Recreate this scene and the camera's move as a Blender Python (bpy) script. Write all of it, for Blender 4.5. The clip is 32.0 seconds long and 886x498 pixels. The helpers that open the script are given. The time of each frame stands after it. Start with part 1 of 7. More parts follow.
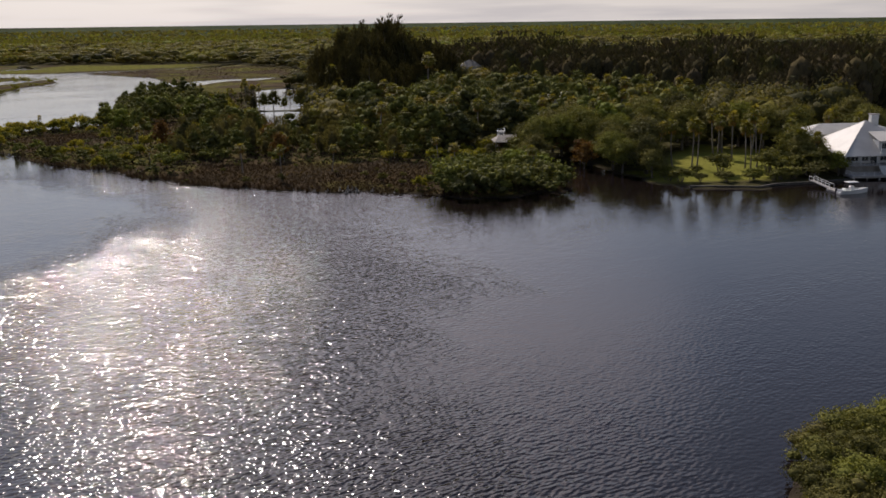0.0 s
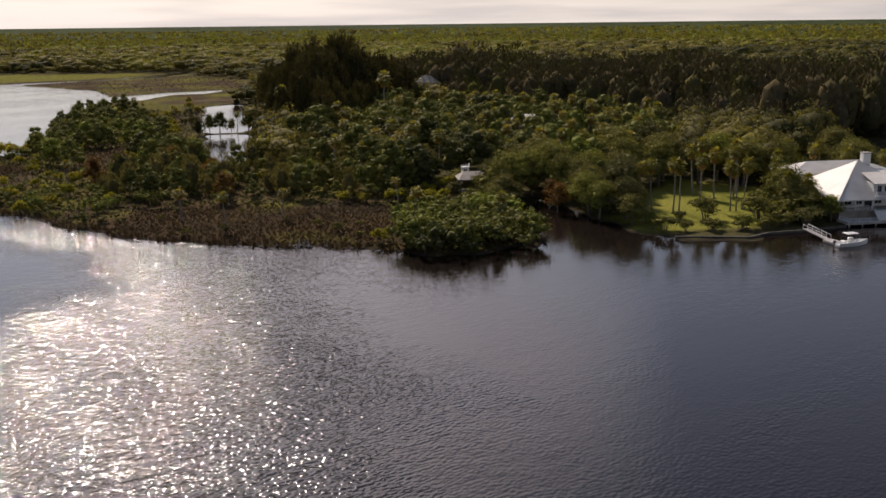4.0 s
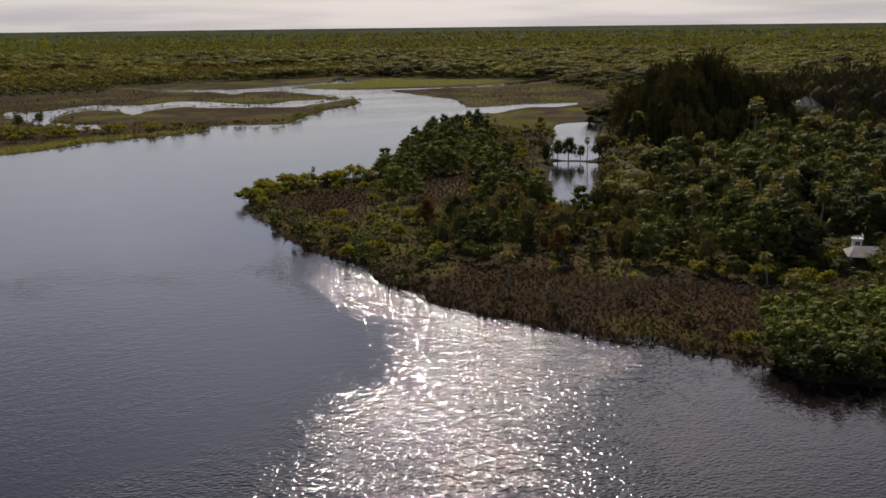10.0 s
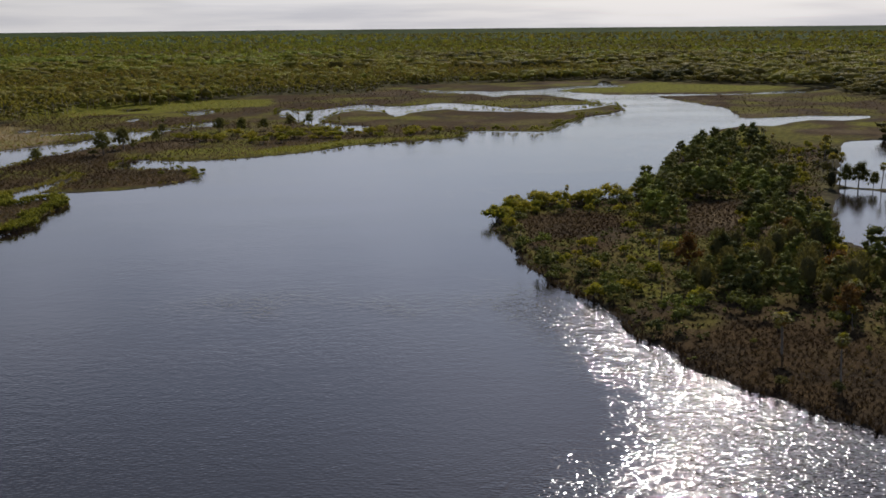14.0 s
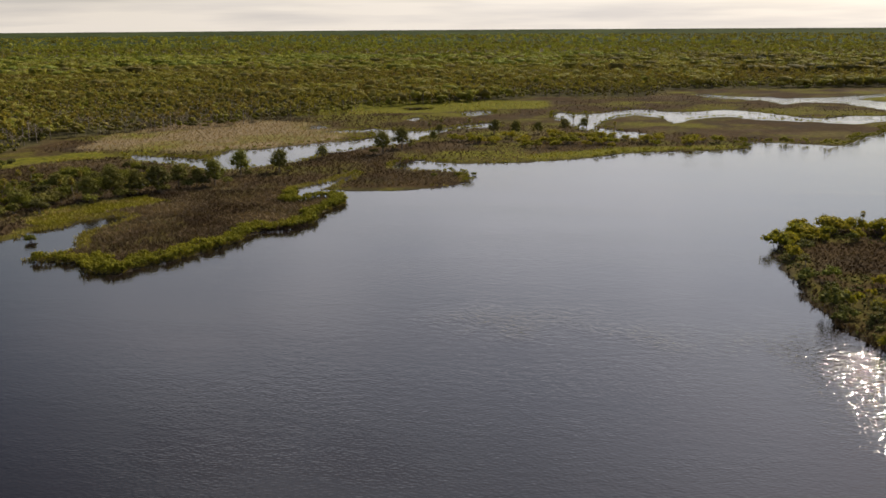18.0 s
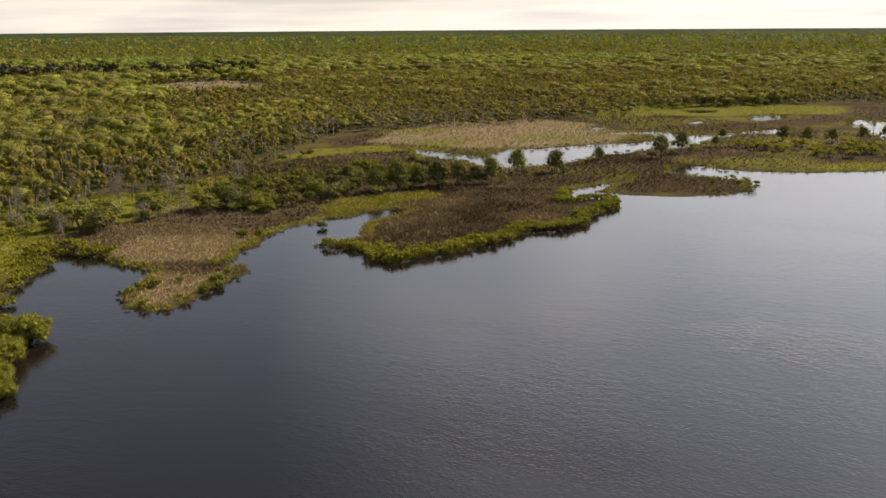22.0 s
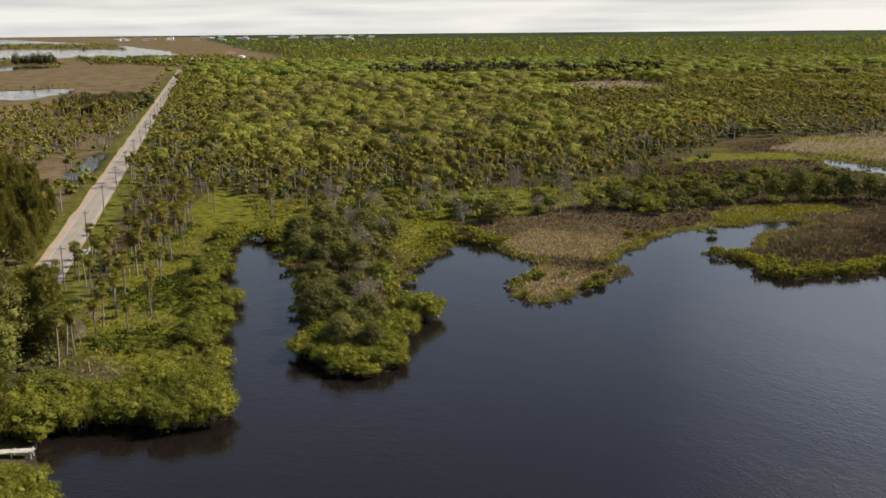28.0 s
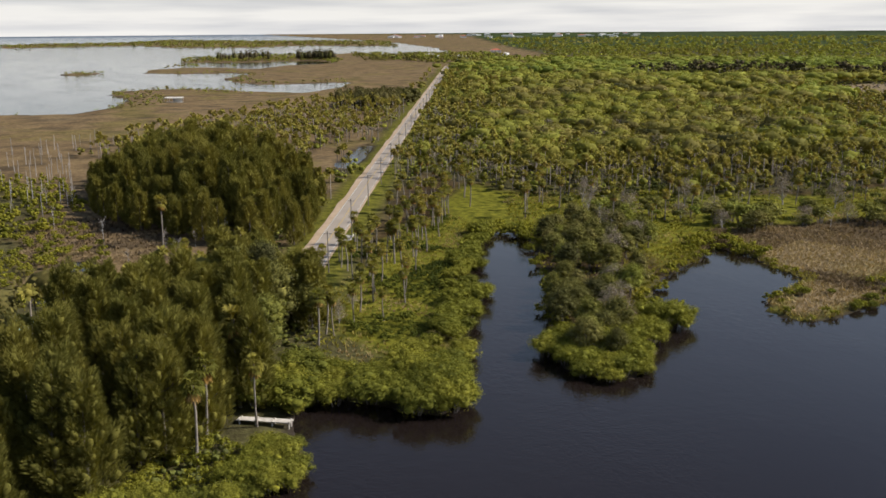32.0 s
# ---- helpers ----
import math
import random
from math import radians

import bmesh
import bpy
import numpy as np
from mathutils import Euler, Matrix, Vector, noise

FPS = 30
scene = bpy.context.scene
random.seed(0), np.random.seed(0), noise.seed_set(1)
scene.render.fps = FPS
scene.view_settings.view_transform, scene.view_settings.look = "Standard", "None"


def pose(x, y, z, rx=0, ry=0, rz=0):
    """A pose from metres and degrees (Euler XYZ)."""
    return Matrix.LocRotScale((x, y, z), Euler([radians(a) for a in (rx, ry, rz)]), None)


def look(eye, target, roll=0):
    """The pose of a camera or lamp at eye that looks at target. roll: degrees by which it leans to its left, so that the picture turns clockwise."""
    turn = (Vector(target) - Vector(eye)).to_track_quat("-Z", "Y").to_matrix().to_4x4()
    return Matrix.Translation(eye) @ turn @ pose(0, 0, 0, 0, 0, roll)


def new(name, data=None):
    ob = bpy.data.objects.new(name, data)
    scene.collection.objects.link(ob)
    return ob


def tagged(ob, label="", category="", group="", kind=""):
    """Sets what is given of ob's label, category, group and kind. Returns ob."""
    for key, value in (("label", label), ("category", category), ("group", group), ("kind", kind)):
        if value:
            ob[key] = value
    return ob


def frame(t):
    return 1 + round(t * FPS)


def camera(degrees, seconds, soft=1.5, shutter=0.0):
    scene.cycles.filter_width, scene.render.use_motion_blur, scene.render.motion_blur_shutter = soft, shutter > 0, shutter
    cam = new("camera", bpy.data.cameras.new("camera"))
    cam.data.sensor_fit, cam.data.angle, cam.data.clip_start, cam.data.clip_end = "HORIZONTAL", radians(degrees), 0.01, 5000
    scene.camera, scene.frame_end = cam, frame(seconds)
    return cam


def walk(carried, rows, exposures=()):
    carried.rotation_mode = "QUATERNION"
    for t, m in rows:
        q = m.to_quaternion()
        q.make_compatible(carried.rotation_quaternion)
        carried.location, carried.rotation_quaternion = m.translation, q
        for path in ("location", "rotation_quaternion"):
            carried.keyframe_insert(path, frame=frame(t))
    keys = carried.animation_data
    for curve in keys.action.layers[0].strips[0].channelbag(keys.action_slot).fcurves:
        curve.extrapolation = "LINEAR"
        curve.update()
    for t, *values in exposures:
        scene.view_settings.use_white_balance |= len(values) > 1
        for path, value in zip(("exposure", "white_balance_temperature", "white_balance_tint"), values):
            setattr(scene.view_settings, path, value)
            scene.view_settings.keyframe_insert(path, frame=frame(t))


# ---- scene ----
cam = camera(49.42, 32.0, soft=1.6)
PATH = [
    (0, pose(-49.74, -76.63, 37.80, 76.764, 0.707, -43.946)),
    (0.5, pose(-47.89, -74.37, 38.57, 76.745, 0.684, -45.094)),
    (1, pose(-46.03, -72.10, 39.35, 76.723, 0.689, -46.097)),
    (1.5, pose(-44.17, -69.82, 40.18, 76.709, 0.712, -46.852)),
    (2, pose(-42.30, -67.54, 41.05, 76.705, 0.731, -47.373)),
    (2.5, pose(-40.40, -65.25, 41.95, 76.709, 0.729, -47.662)),
    (4.5, pose(-32.34, -56.32, 45.97, 76.770, 0.599, -45.819)),
    (5, pose(-30.20, -54.15, 46.94, 76.783, 0.587, -44.549)),
    (5.5, pose(-28.07, -51.94, 47.88, 76.777, 0.631, -42.977)),
    (6, pose(-25.95, -49.68, 48.75, 76.765, 0.705, -41.229)),
    (6.5, pose(-23.85, -47.36, 49.58, 76.758, 0.722, -39.357)),
    (7, pose(-21.78, -44.98, 50.33, 76.743, 0.755, -37.439)),
    (8, pose(-17.78, -40.06, 51.57, 76.751, 0.753, -33.550)),
    (9, pose(-14.11, -34.87, 52.51, 76.810, 0.709, -29.636)),
    (10, pose(-10.90, -29.57, 53.25, 76.844, 0.644, -25.725)),
    (11, pose(-8.15, -24.38, 53.92, 76.883, 0.598, -21.834)),
    (12, pose(-5.76, -19.32, 54.65, 76.912, 0.587, -18.052)),
    (13, pose(-3.70, -14.32, 55.57, 76.933, 0.586, -14.109)),
    (14, pose(-1.96, -9.46, 56.65, 76.876, 0.493, -10.139)),
    (14.5, pose(-1.20, -7.15, 57.19, 76.859, 0.482, -8.134)),
    (16.5, pose(0.09, -0.41, 59.39, 76.775, 0.568, -0.098)),
    (17, pose(0.01, -0.21, 59.30, 76.829, 0.478, 1.919)),
    (18, pose(-0.29, -0.20, 59.17, 76.909, 0.347, 6.198)),
    (19, pose(-0.49, -0.36, 59.27, 76.964, 0.390, 10.436)),
    (20, pose(-0.48, -0.44, 59.62, 76.956, 0.389, 14.544)),
    (21, pose(-0.36, -0.41, 60.00, 76.933, 0.327, 18.598)),
    (22, pose(-0.18, -0.36, 60.28, 76.922, 0.366, 22.598)),
    (23, pose(0.11, -0.27, 60.46, 76.935, 0.470, 26.565)),
    (24, pose(0.45, -0.13, 60.67, 76.931, 0.482, 30.494)),
    (25, pose(0.75, 0.04, 60.86, 76.944, 0.488, 34.440)),
    (25.5, pose(0.85, 0.12, 60.91, 76.966, 0.482, 36.403)),
    (27.5, pose(0.48, 0.61, 60.70, 77.094, 0.508, 44.101)),
    (28, pose(0.36, 0.68, 60.67, 77.085, 0.481, 46.005)),
    (29, pose(0.10, 0.80, 60.54, 77.144, 0.377, 49.832)),
    (30, pose(-0.16, 0.92, 60.50, 77.168, 0.314, 53.638)),
    (31, pose(-0.35, 1.11, 60.59, 77.163, 0.273, 57.466)),
    (32, pose(-0.45, 1.42, 60.87, 77.072, 0.412, 61.270)),
]
EXPOSURES = [(0.0, -0.45, 6450, 20), (2.0, -0.15, 6800, 21), (7.0, -0.33, 6850, 21), (11.0, -0.6, 6250, 19), (13.5, -0.46, 6050, 17), (16.5, -0.17, 6650, 15), (20.0, 0.14, 7100, 16), (24.5, 0.49, 6920, 14), (28.0, 0.25, 6430, 12), (32.0, 0.24, 6270, 13)]
walk(cam, PATH, EXPOSURES)

# ---- daylight: a hazy, broken sky with the sun over the far bank ----
SUN_YAW, SUN_UP = -26.5, 37.0          # degrees to the left of +y, degrees over the horizon
SUN_DIR = Vector((-math.sin(radians(SUN_YAW)) * math.cos(radians(SUN_UP)),
                  math.cos(radians(SUN_YAW)) * math.cos(radians(SUN_UP)), math.sin(radians(SUN_UP))))
world = bpy.data.worlds.new("sky")
scene.world = world
world.use_nodes = True
wn, wl = world.node_tree.nodes, world.node_tree.links
wn.clear()
w_out, w_bg = wn.new("ShaderNodeOutputWorld"), wn.new("ShaderNodeBackground")
w_sky = wn.new("ShaderNodeTexSky")
w_sky.sky_type, w_sky.sun_disc = "NISHITA", False
w_sky.sun_elevation, w_sky.sun_rotation = radians(SUN_UP), radians(-SUN_YAW)
w_sky.air_density, w_sky.dust_density, w_sky.altitude = 1.0, 0.45, 0.0
w_co, w_map, w_noise, w_ramp, w_mix = (wn.new("ShaderNodeTexCoord"), wn.new("ShaderNodeMapping"), wn.new("ShaderNodeTexNoise"),
                                       wn.new("ShaderNodeValToRGB"), wn.new("ShaderNodeMix"))
w_map.inputs["Scale"].default_value = (1.0, 1.0, 3.2)      # cloud decks seen edge-on
w_noise.inputs["Scale"].default_value, w_noise.inputs["Detail"].default_value, w_noise.inputs["Roughness"].default_value = 2.6, 6.0, 0.55
w_ramp.color_ramp.elements[0].position, w_ramp.color_ramp.elements[1].position = 0.40, 0.62
w_up, w_haze, w_sum = wn.new("ShaderNodeSeparateXYZ"), wn.new("ShaderNodeValToRGB"), wn.new("ShaderNodeMath")
for el, (at, v) in zip([w_haze.color_ramp.elements[0], *(w_haze.color_ramp.elements.new(0.5) for _ in range(3)), w_haze.color_ramp.elements[-1]],
                       ((0.0, 0.95), (0.04, 0.8), (0.09, 0.53), (0.21, 0.18), (0.5, 0.0))):
    el.position, el.color = at, (v, v, v, 1)               # milky near the horizon, clearer overhead
w_grey = wn.new("ShaderNodeMix")
w_grey.data_type = "RGBA"
w_tone = wn.new("ShaderNodeMix")
w_tone.data_type = "RGBA"
w_tone.inputs["A"].default_value, w_tone.inputs["B"].default_value = (13.8, 14.8, 16.8, 1), (20.0, 18.2, 17.6, 1)       # grey-white tone of the added cloud banks, warmer beside the sun
w_sum.operation, w_sum.use_clamp = "MULTIPLY_ADD", True
w_sum.inputs[1].default_value, w_sum.inputs[2].default_value = 0.65, 0.3
w_mix.data_type = "RGBA"
w_low, w_band, w_streak = wn.new("ShaderNodeValToRGB"), wn.new("ShaderNodeMapping"), wn.new("ShaderNodeTexNoise")
w_band.inputs["Scale"].default_value = (1.0, 1.0, 14.0)
w_streak.inputs["Scale"].default_value, w_streak.inputs["Detail"].default_value = 4.0, 6.0
w_low.color_ramp.elements[0].position, w_low.color_ramp.elements[0].color = 0.36, (7.65, 7.65, 7.5, 1)     # hazy cloud bank, in the sky texture's own units
w_low.color_ramp.elements[1].position, w_low.color_ramp.elements[1].color = 0.58, (10.5, 10.25, 9.45, 1)
wl.new(w_co.outputs["Generated"], w_band.inputs["Vector"])
wl.new(w_band.outputs["Vector"], w_streak.inputs["Vector"])
wl.new(w_streak.outputs["Fac"], w_low.inputs["Fac"])
wl.new(w_low.outputs["Color"], w_mix.inputs["B"])
wl.new(w_co.outputs["Generated"], w_map.inputs["Vector"])
wl.new(w_co.outputs["Generated"], w_up.inputs["Vector"])
wl.new(w_up.outputs["Z"], w_haze.inputs["Fac"])
wl.new(w_map.outputs["Vector"], w_noise.inputs["Vector"])
wl.new(w_noise.outputs["Fac"], w_ramp.inputs["Fac"])
wl.new(w_ramp.outputs["Color"], w_sum.inputs[0])
w_fill_bank, w_cover, w_fill_deck = wn.new("ShaderNodeVectorMath"), wn.new("ShaderNodeMapRange"), wn.new("ShaderNodeMath")
w_fill_bank.operation, w_fill_deck.operation = "DOT_PRODUCT", "MULTIPLY"
w_fill_bank.inputs[1].default_value = (-0.09, 0.935, 0.345)       # unseen cloud deck added over the upper river to brighten the water's reflection
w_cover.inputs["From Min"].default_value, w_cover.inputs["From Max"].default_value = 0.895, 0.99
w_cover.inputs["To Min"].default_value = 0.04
wl.new(w_co.outputs["Generated"], w_fill_bank.inputs[0])
wl.new(w_fill_bank.outputs["Value"], w_cover.inputs["Value"])
w_fill_bank2, w_cover2, w_both = wn.new("ShaderNodeVectorMath"), wn.new("ShaderNodeMapRange"), wn.new("ShaderNodeMath")
w_fill_bank2.operation, w_both.operation = "DOT_PRODUCT", "MAXIMUM"
w_fill_bank2.inputs[1].default_value = (0.610, 0.700, 0.371)     # a smaller unseen one beside the sun, added to lighten and warm the water
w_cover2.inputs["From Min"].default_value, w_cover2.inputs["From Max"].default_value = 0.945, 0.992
wl.new(w_co.outputs["Generated"], w_fill_bank2.inputs[0])
wl.new(w_fill_bank2.outputs["Value"], w_cover2.inputs["Value"])
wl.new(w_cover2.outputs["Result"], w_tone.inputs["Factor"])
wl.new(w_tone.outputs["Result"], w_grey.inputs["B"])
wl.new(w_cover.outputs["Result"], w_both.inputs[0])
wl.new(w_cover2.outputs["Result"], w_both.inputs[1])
wl.new(w_both.outputs[0], w_fill_deck.inputs[0])
wl.new(w_sum.outputs[0], w_fill_deck.inputs[1])
wl.new(w_fill_deck.outputs[0], w_grey.inputs["Factor"])
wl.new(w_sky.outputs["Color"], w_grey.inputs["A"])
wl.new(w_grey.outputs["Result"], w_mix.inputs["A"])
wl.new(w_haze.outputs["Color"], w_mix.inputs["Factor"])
w_dot, w_pow, w_gain, w_glow = wn.new("ShaderNodeVectorMath"), wn.new("ShaderNodeMath"), wn.new("ShaderNodeMath"), wn.new("ShaderNodeMix")
w_dot.operation, w_pow.operation, w_gain.operation = "DOT_PRODUCT", "POWER", "MULTIPLY_ADD"
w_dot.inputs[1].default_value = SUN_DIR
w_pow.inputs[1].default_value = 6.0
w_gain.inputs[1].default_value, w_gain.inputs[2].default_value = 0.78, 0.63     # thin cloud shines where the sun stands behind it
w_glow.data_type, w_glow.blend_type = "RGBA", "MULTIPLY"
w_glow.inputs["Factor"].default_value = 1.0
w_clamp = wn.new("ShaderNodeMath")
w_clamp.operation = "MAXIMUM"
w_clamp.inputs[1].default_value = 0.0
wl.new(w_co.outputs["Generated"], w_dot.inputs[0])
wl.new(w_dot.outputs["Value"], w_clamp.inputs[0])
wl.new(w_clamp.outputs[0], w_pow.inputs[0])
wl.new(w_pow.outputs[0], w_gain.inputs[0])
wl.new(w_gain.outputs[0], w_glow.inputs["B"])
wl.new(w_mix.outputs["Result"], w_glow.inputs["A"])
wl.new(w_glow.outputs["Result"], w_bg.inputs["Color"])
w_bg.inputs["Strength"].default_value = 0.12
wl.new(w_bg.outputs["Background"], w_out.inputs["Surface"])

sun = new("sun", bpy.data.lights.new("sun", "SUN"))
sun.data.energy, sun.data.angle, sun.data.color = 5.0, radians(0.55), (1.0, 0.93, 0.80)
sun.matrix_world = look((0, 0, 400), Vector((0, 0, 400)) - SUN_DIR)

# ---- tools ----


def pts(text):
    """A plan outline from 'x,y x,y ...' in metres."""
    return np.array([[float(v) for v in q.split(",")] for q in text.split()])


def hash2(ix, iy, seed):
    h = np.sin(ix * 127.1 + iy * 311.7 + seed * 74.7) * 43758.5453
    return h - np.floor(h)


def lattice(x, y, seed=0):
    """Smooth value noise, 0 to 1."""
    ix, iy = np.floor(x), np.floor(y)
    u, v = x - ix, y - iy
    u, v = u * u * (3 - 2 * u), v * v * (3 - 2 * v)
    a, b = hash2(ix, iy, seed), hash2(ix + 1, iy, seed)
    c, d = hash2(ix, iy + 1, seed), hash2(ix + 1, iy + 1, seed)
    return (a * (1 - u) + b * u) * (1 - v) + (c * (1 - u) + d * u) * v


def fbm(x, y, size, seed=0, octaves=3):
    total, weight = 0.0, 0.0
    for k in range(octaves):
        total = total + lattice(x / size * 2**k, y / size * 2**k, seed + k) * 0.5**k
        weight += 0.5**k
    return total / weight


def inside(x, y, outline):
    """Signed distance to an outline, positive inside."""
    best = np.full(np.shape(x), 1e12)
    odd = np.zeros(np.shape(x), bool)
    for (ax, ay), (bx, by) in zip(outline, np.roll(outline, -1, 0)):
        dx, dy = bx - ax, by - ay
        k = np.clip(((x - ax) * dx + (y - ay) * dy) / (dx * dx + dy * dy + 1e-9), 0, 1)
        best = np.minimum(best, (x - ax - k * dx) ** 2 + (y - ay - k * dy) ** 2)
        if ay != by:
            odd ^= ((ay > y) != (by > y)) & (x < (bx - ax) * (y - ay) / (by - ay) + ax)
    return np.where(odd, 1, -1) * np.sqrt(best)


def smooth(a, b, v):
    k = np.clip((v - a) / (b - a), 0, 1)
    return k * k * (3 - 2 * k)


def far(d):
    """How much of its true distance a thing d metres away keeps: past 2.5 km the land is drawn together, and lifted, towards the horizon."""
    d = np.maximum(d, 1.0)
    return np.where(d < 2500, 1.0, (2500 + 2300 * (1 - np.exp(-(d - 2500) / 2300))) / d)


EYE_UP = 56.0


def set_out(x, y, z):
    k = far(np.hypot(x, y))
    return np.stack([x * k, y * k, EYE_UP * (1 - k) + z * k], -1), k


def mesh_of(name, verts, faces, smooth_faces=False, tints=None):
    """A mesh from an array of corners and an array (or list) of faces."""
    me = bpy.data.meshes.new(name)
    verts = np.asarray(verts, np.float32)
    if isinstance(faces, np.ndarray):
        n, w = faces.shape
        me.vertices.add(len(verts))
        me.vertices.foreach_set("co", verts.ravel())
        me.loops.add(n * w)
        me.loops.foreach_set("vertex_index", faces.astype(np.int32).ravel())
        me.polygons.add(n)
        me.polygons.foreach_set("loop_start", np.arange(0, n * w, w, dtype=np.int32))
        me.polygons.foreach_set("loop_total", np.full(n, w, np.int32))
        me.update(calc_edges=True)
    else:
        me.from_pydata(verts.tolist(), [], [list(map(int, f)) for f in faces])
    me.polygons.foreach_set("use_smooth", np.full(len(me.polygons), smooth_faces))
    if tints is not None:
        me.attributes.new("tint", "FLOAT", "POINT").data.foreach_set("value", np.asarray(tints, np.float32))
    return me


def link(name, me, material, parent=None, label=""):
    ob = new(name, me)
    if material and not me.materials:
        me.materials.append(material)
    if parent:
        ob.parent = parent
    if label:
        tagged(ob, label)
    return ob


def part(name, bm, material, parent, label=""):
    me = bpy.data.meshes.new(name)
    bm.to_mesh(me)
    bm.free()
    return link(name, me, material, parent, label)


def box_bm(cx, cy, cz, sx, sy, sz, bevel=0.0, turn=0.0):
    """A box with its centre and sizes, its long edges eased."""
    bm = bmesh.new()
    bmesh.ops.create_cube(bm, size=1.0)
    bmesh.ops.scale(bm, vec=(sx, sy, sz), verts=bm.verts)
    if bevel:
        bmesh.ops.bevel(bm, geom=bm.edges[:], offset=bevel, segments=1, affect="EDGES")
    bmesh.ops.transform(bm, matrix=pose(cx, cy, cz, 0, 0, turn), verts=bm.verts)
    return bm


def tube(path, radii, sides=6):
    """Corners and quads of a tapered limb along a path."""
    path, out, quads = np.asarray(path, float), [], []
    for i, (p, r) in enumerate(zip(path, radii)):
        d = path[min(i + 1, len(path) - 1)] - path[max(i - 1, 0)]
        d = d / (np.linalg.norm(d) + 1e-9)
        u = np.cross(d, (0.31, 0.95, 0.05))
        u /= np.linalg.norm(u)
        v = np.cross(d, u)
        for k in range(sides):
            a = 2 * math.pi * k / sides
            out.append(p + r * (math.cos(a) * u + math.sin(a) * v))
        if i:
            b = (i - 1) * sides
            quads += [(b + k, b + (k + 1) % sides, b + sides + (k + 1) % sides, b + sides + k) for k in range(sides)]
    return np.array(out), np.array(quads)


def joined(pieces):
    """Several (corners, quads) as one."""
    vs, fs, n = [], [], 0
    for v, q in pieces:
        vs.append(v)
        fs.append(np.asarray(q) + n)
        n += len(v)
    return np.concatenate(vs), np.concatenate(fs)


def leaves(centres, facing, long, wide, rng, upright=0.0):
    """One bent-free leaf spray (a quad, pointed) at each centre, facing roughly the given way."""
    n = len(centres)
    nrm = facing + rng.normal(0, 0.7, (n, 3))
    nrm /= np.linalg.norm(nrm, axis=1, keepdims=True) + 1e-9
    ref = rng.normal(0, 1, (n, 3))
    ref[:, 2] += upright * 3
    u = ref - nrm * (ref * nrm).sum(1, keepdims=True)
    u /= np.linalg.norm(u, axis=1, keepdims=True) + 1e-9
    v = np.cross(nrm, u)
    s = rng.uniform(0.7, 1.3, (n, 1))
    a, b = u * long * s / 2, v * wide * s / 2
    quad = np.stack([centres - a, centres + b * 0.9 - a * 0.1, centres + a, centres - b * 0.9 + a * 0.1], 1)
    return quad.reshape(-1, 3), np.arange(4 * n).reshape(n, 4)


# ---- materials ----
def material(name):
    m = bpy.data.materials.new(name)
    m.use_nodes = True
    m.node_tree.nodes.clear()
    return m, m.node_tree.nodes, m.node_tree.links


def shader(name, roughness=0.8, metallic=0.0, specular=0.3):
    m, n, l = material(name)
    out, bsdf = n.new("ShaderNodeOutputMaterial"), n.new("ShaderNodeBsdfPrincipled")
    bsdf.inputs["Roughness"].default_value, bsdf.inputs["Metallic"].default_value = roughness, metallic
    bsdf.inputs["Specular IOR Level"].default_value = specular
    l.new(bsdf.outputs["BSDF"], out.inputs["Surface"])
    return m, n, l, bsdf, out


def noise_node(n, l, scale, detail=4.0, rough=0.55, where=None):
    tex = n.new("ShaderNodeTexNoise")
    tex.inputs["Scale"].default_value, tex.inputs["Detail"].default_value, tex.inputs["Roughness"].default_value = scale, detail, rough
    l.new((where or n.new("ShaderNodeTexCoord").outputs["Object"]), tex.inputs["Vector"])
    return tex.outputs["Fac"]


def ramp(n, l, fac, stops):
    node = n.new("ShaderNodeValToRGB")
    e = node.color_ramp.elements
    while len(e) < len(stops):
        e.new(0.5)
    for el, (p, c) in zip(e, stops):
        el.position, el.color = p, (*c, 1)
    l.new(fac, node.inputs["Fac"])
    return node.outputs["Color"]


def mixed(n, l, fac, a, b, kind="MIX"):
    node = n.new("ShaderNodeMix")
    node.data_type, node.blend_type = "RGBA", kind
    for socket, value in (("Factor", fac), ("A", a), ("B", b)):
        if isinstance(value, (int, float)):
            node.inputs[socket].default_value = value
        elif isinstance(value, tuple):
            node.inputs[socket].default_value = (*value, 1)
        else:
            l.new(value, node.inputs[socket])
    return node.outputs["Result"]


def bump(n, l, height, strength, distance, bsdf):
    node = n.new("ShaderNodeBump")
    node.inputs["Strength"].default_value, node.inputs["Distance"].default_value = strength, distance
    l.new(height, node.inputs["Height"])
    l.new(node.outputs["Normal"], bsdf.inputs["Normal"])


def plain(name, dark, light, scale=1.5, roughness=0.8, metallic=0.0, relief=0.02, specular=0.3):
    """Paint, wood, stone: two tones in patches and grain, with a little relief."""
    m, n, l, bsdf, _ = shader(name, roughness, metallic, specular)
    big, fine = noise_node(n, l, scale), noise_node(n, l, scale * 14, 3.0)
    both = n.new("ShaderNodeMath")
    both.operation = "MULTIPLY_ADD"
    both.inputs[1].default_value = 0.35
    l.new(fine, both.inputs[0])
    l.new(big, both.inputs[2])
    l.new(ramp(n, l, both.outputs[0], [(0.45, dark), (0.9, light)]), bsdf.inputs["Base Color"])
    bump(n, l, fine, 0.4, relief, bsdf)
    return m


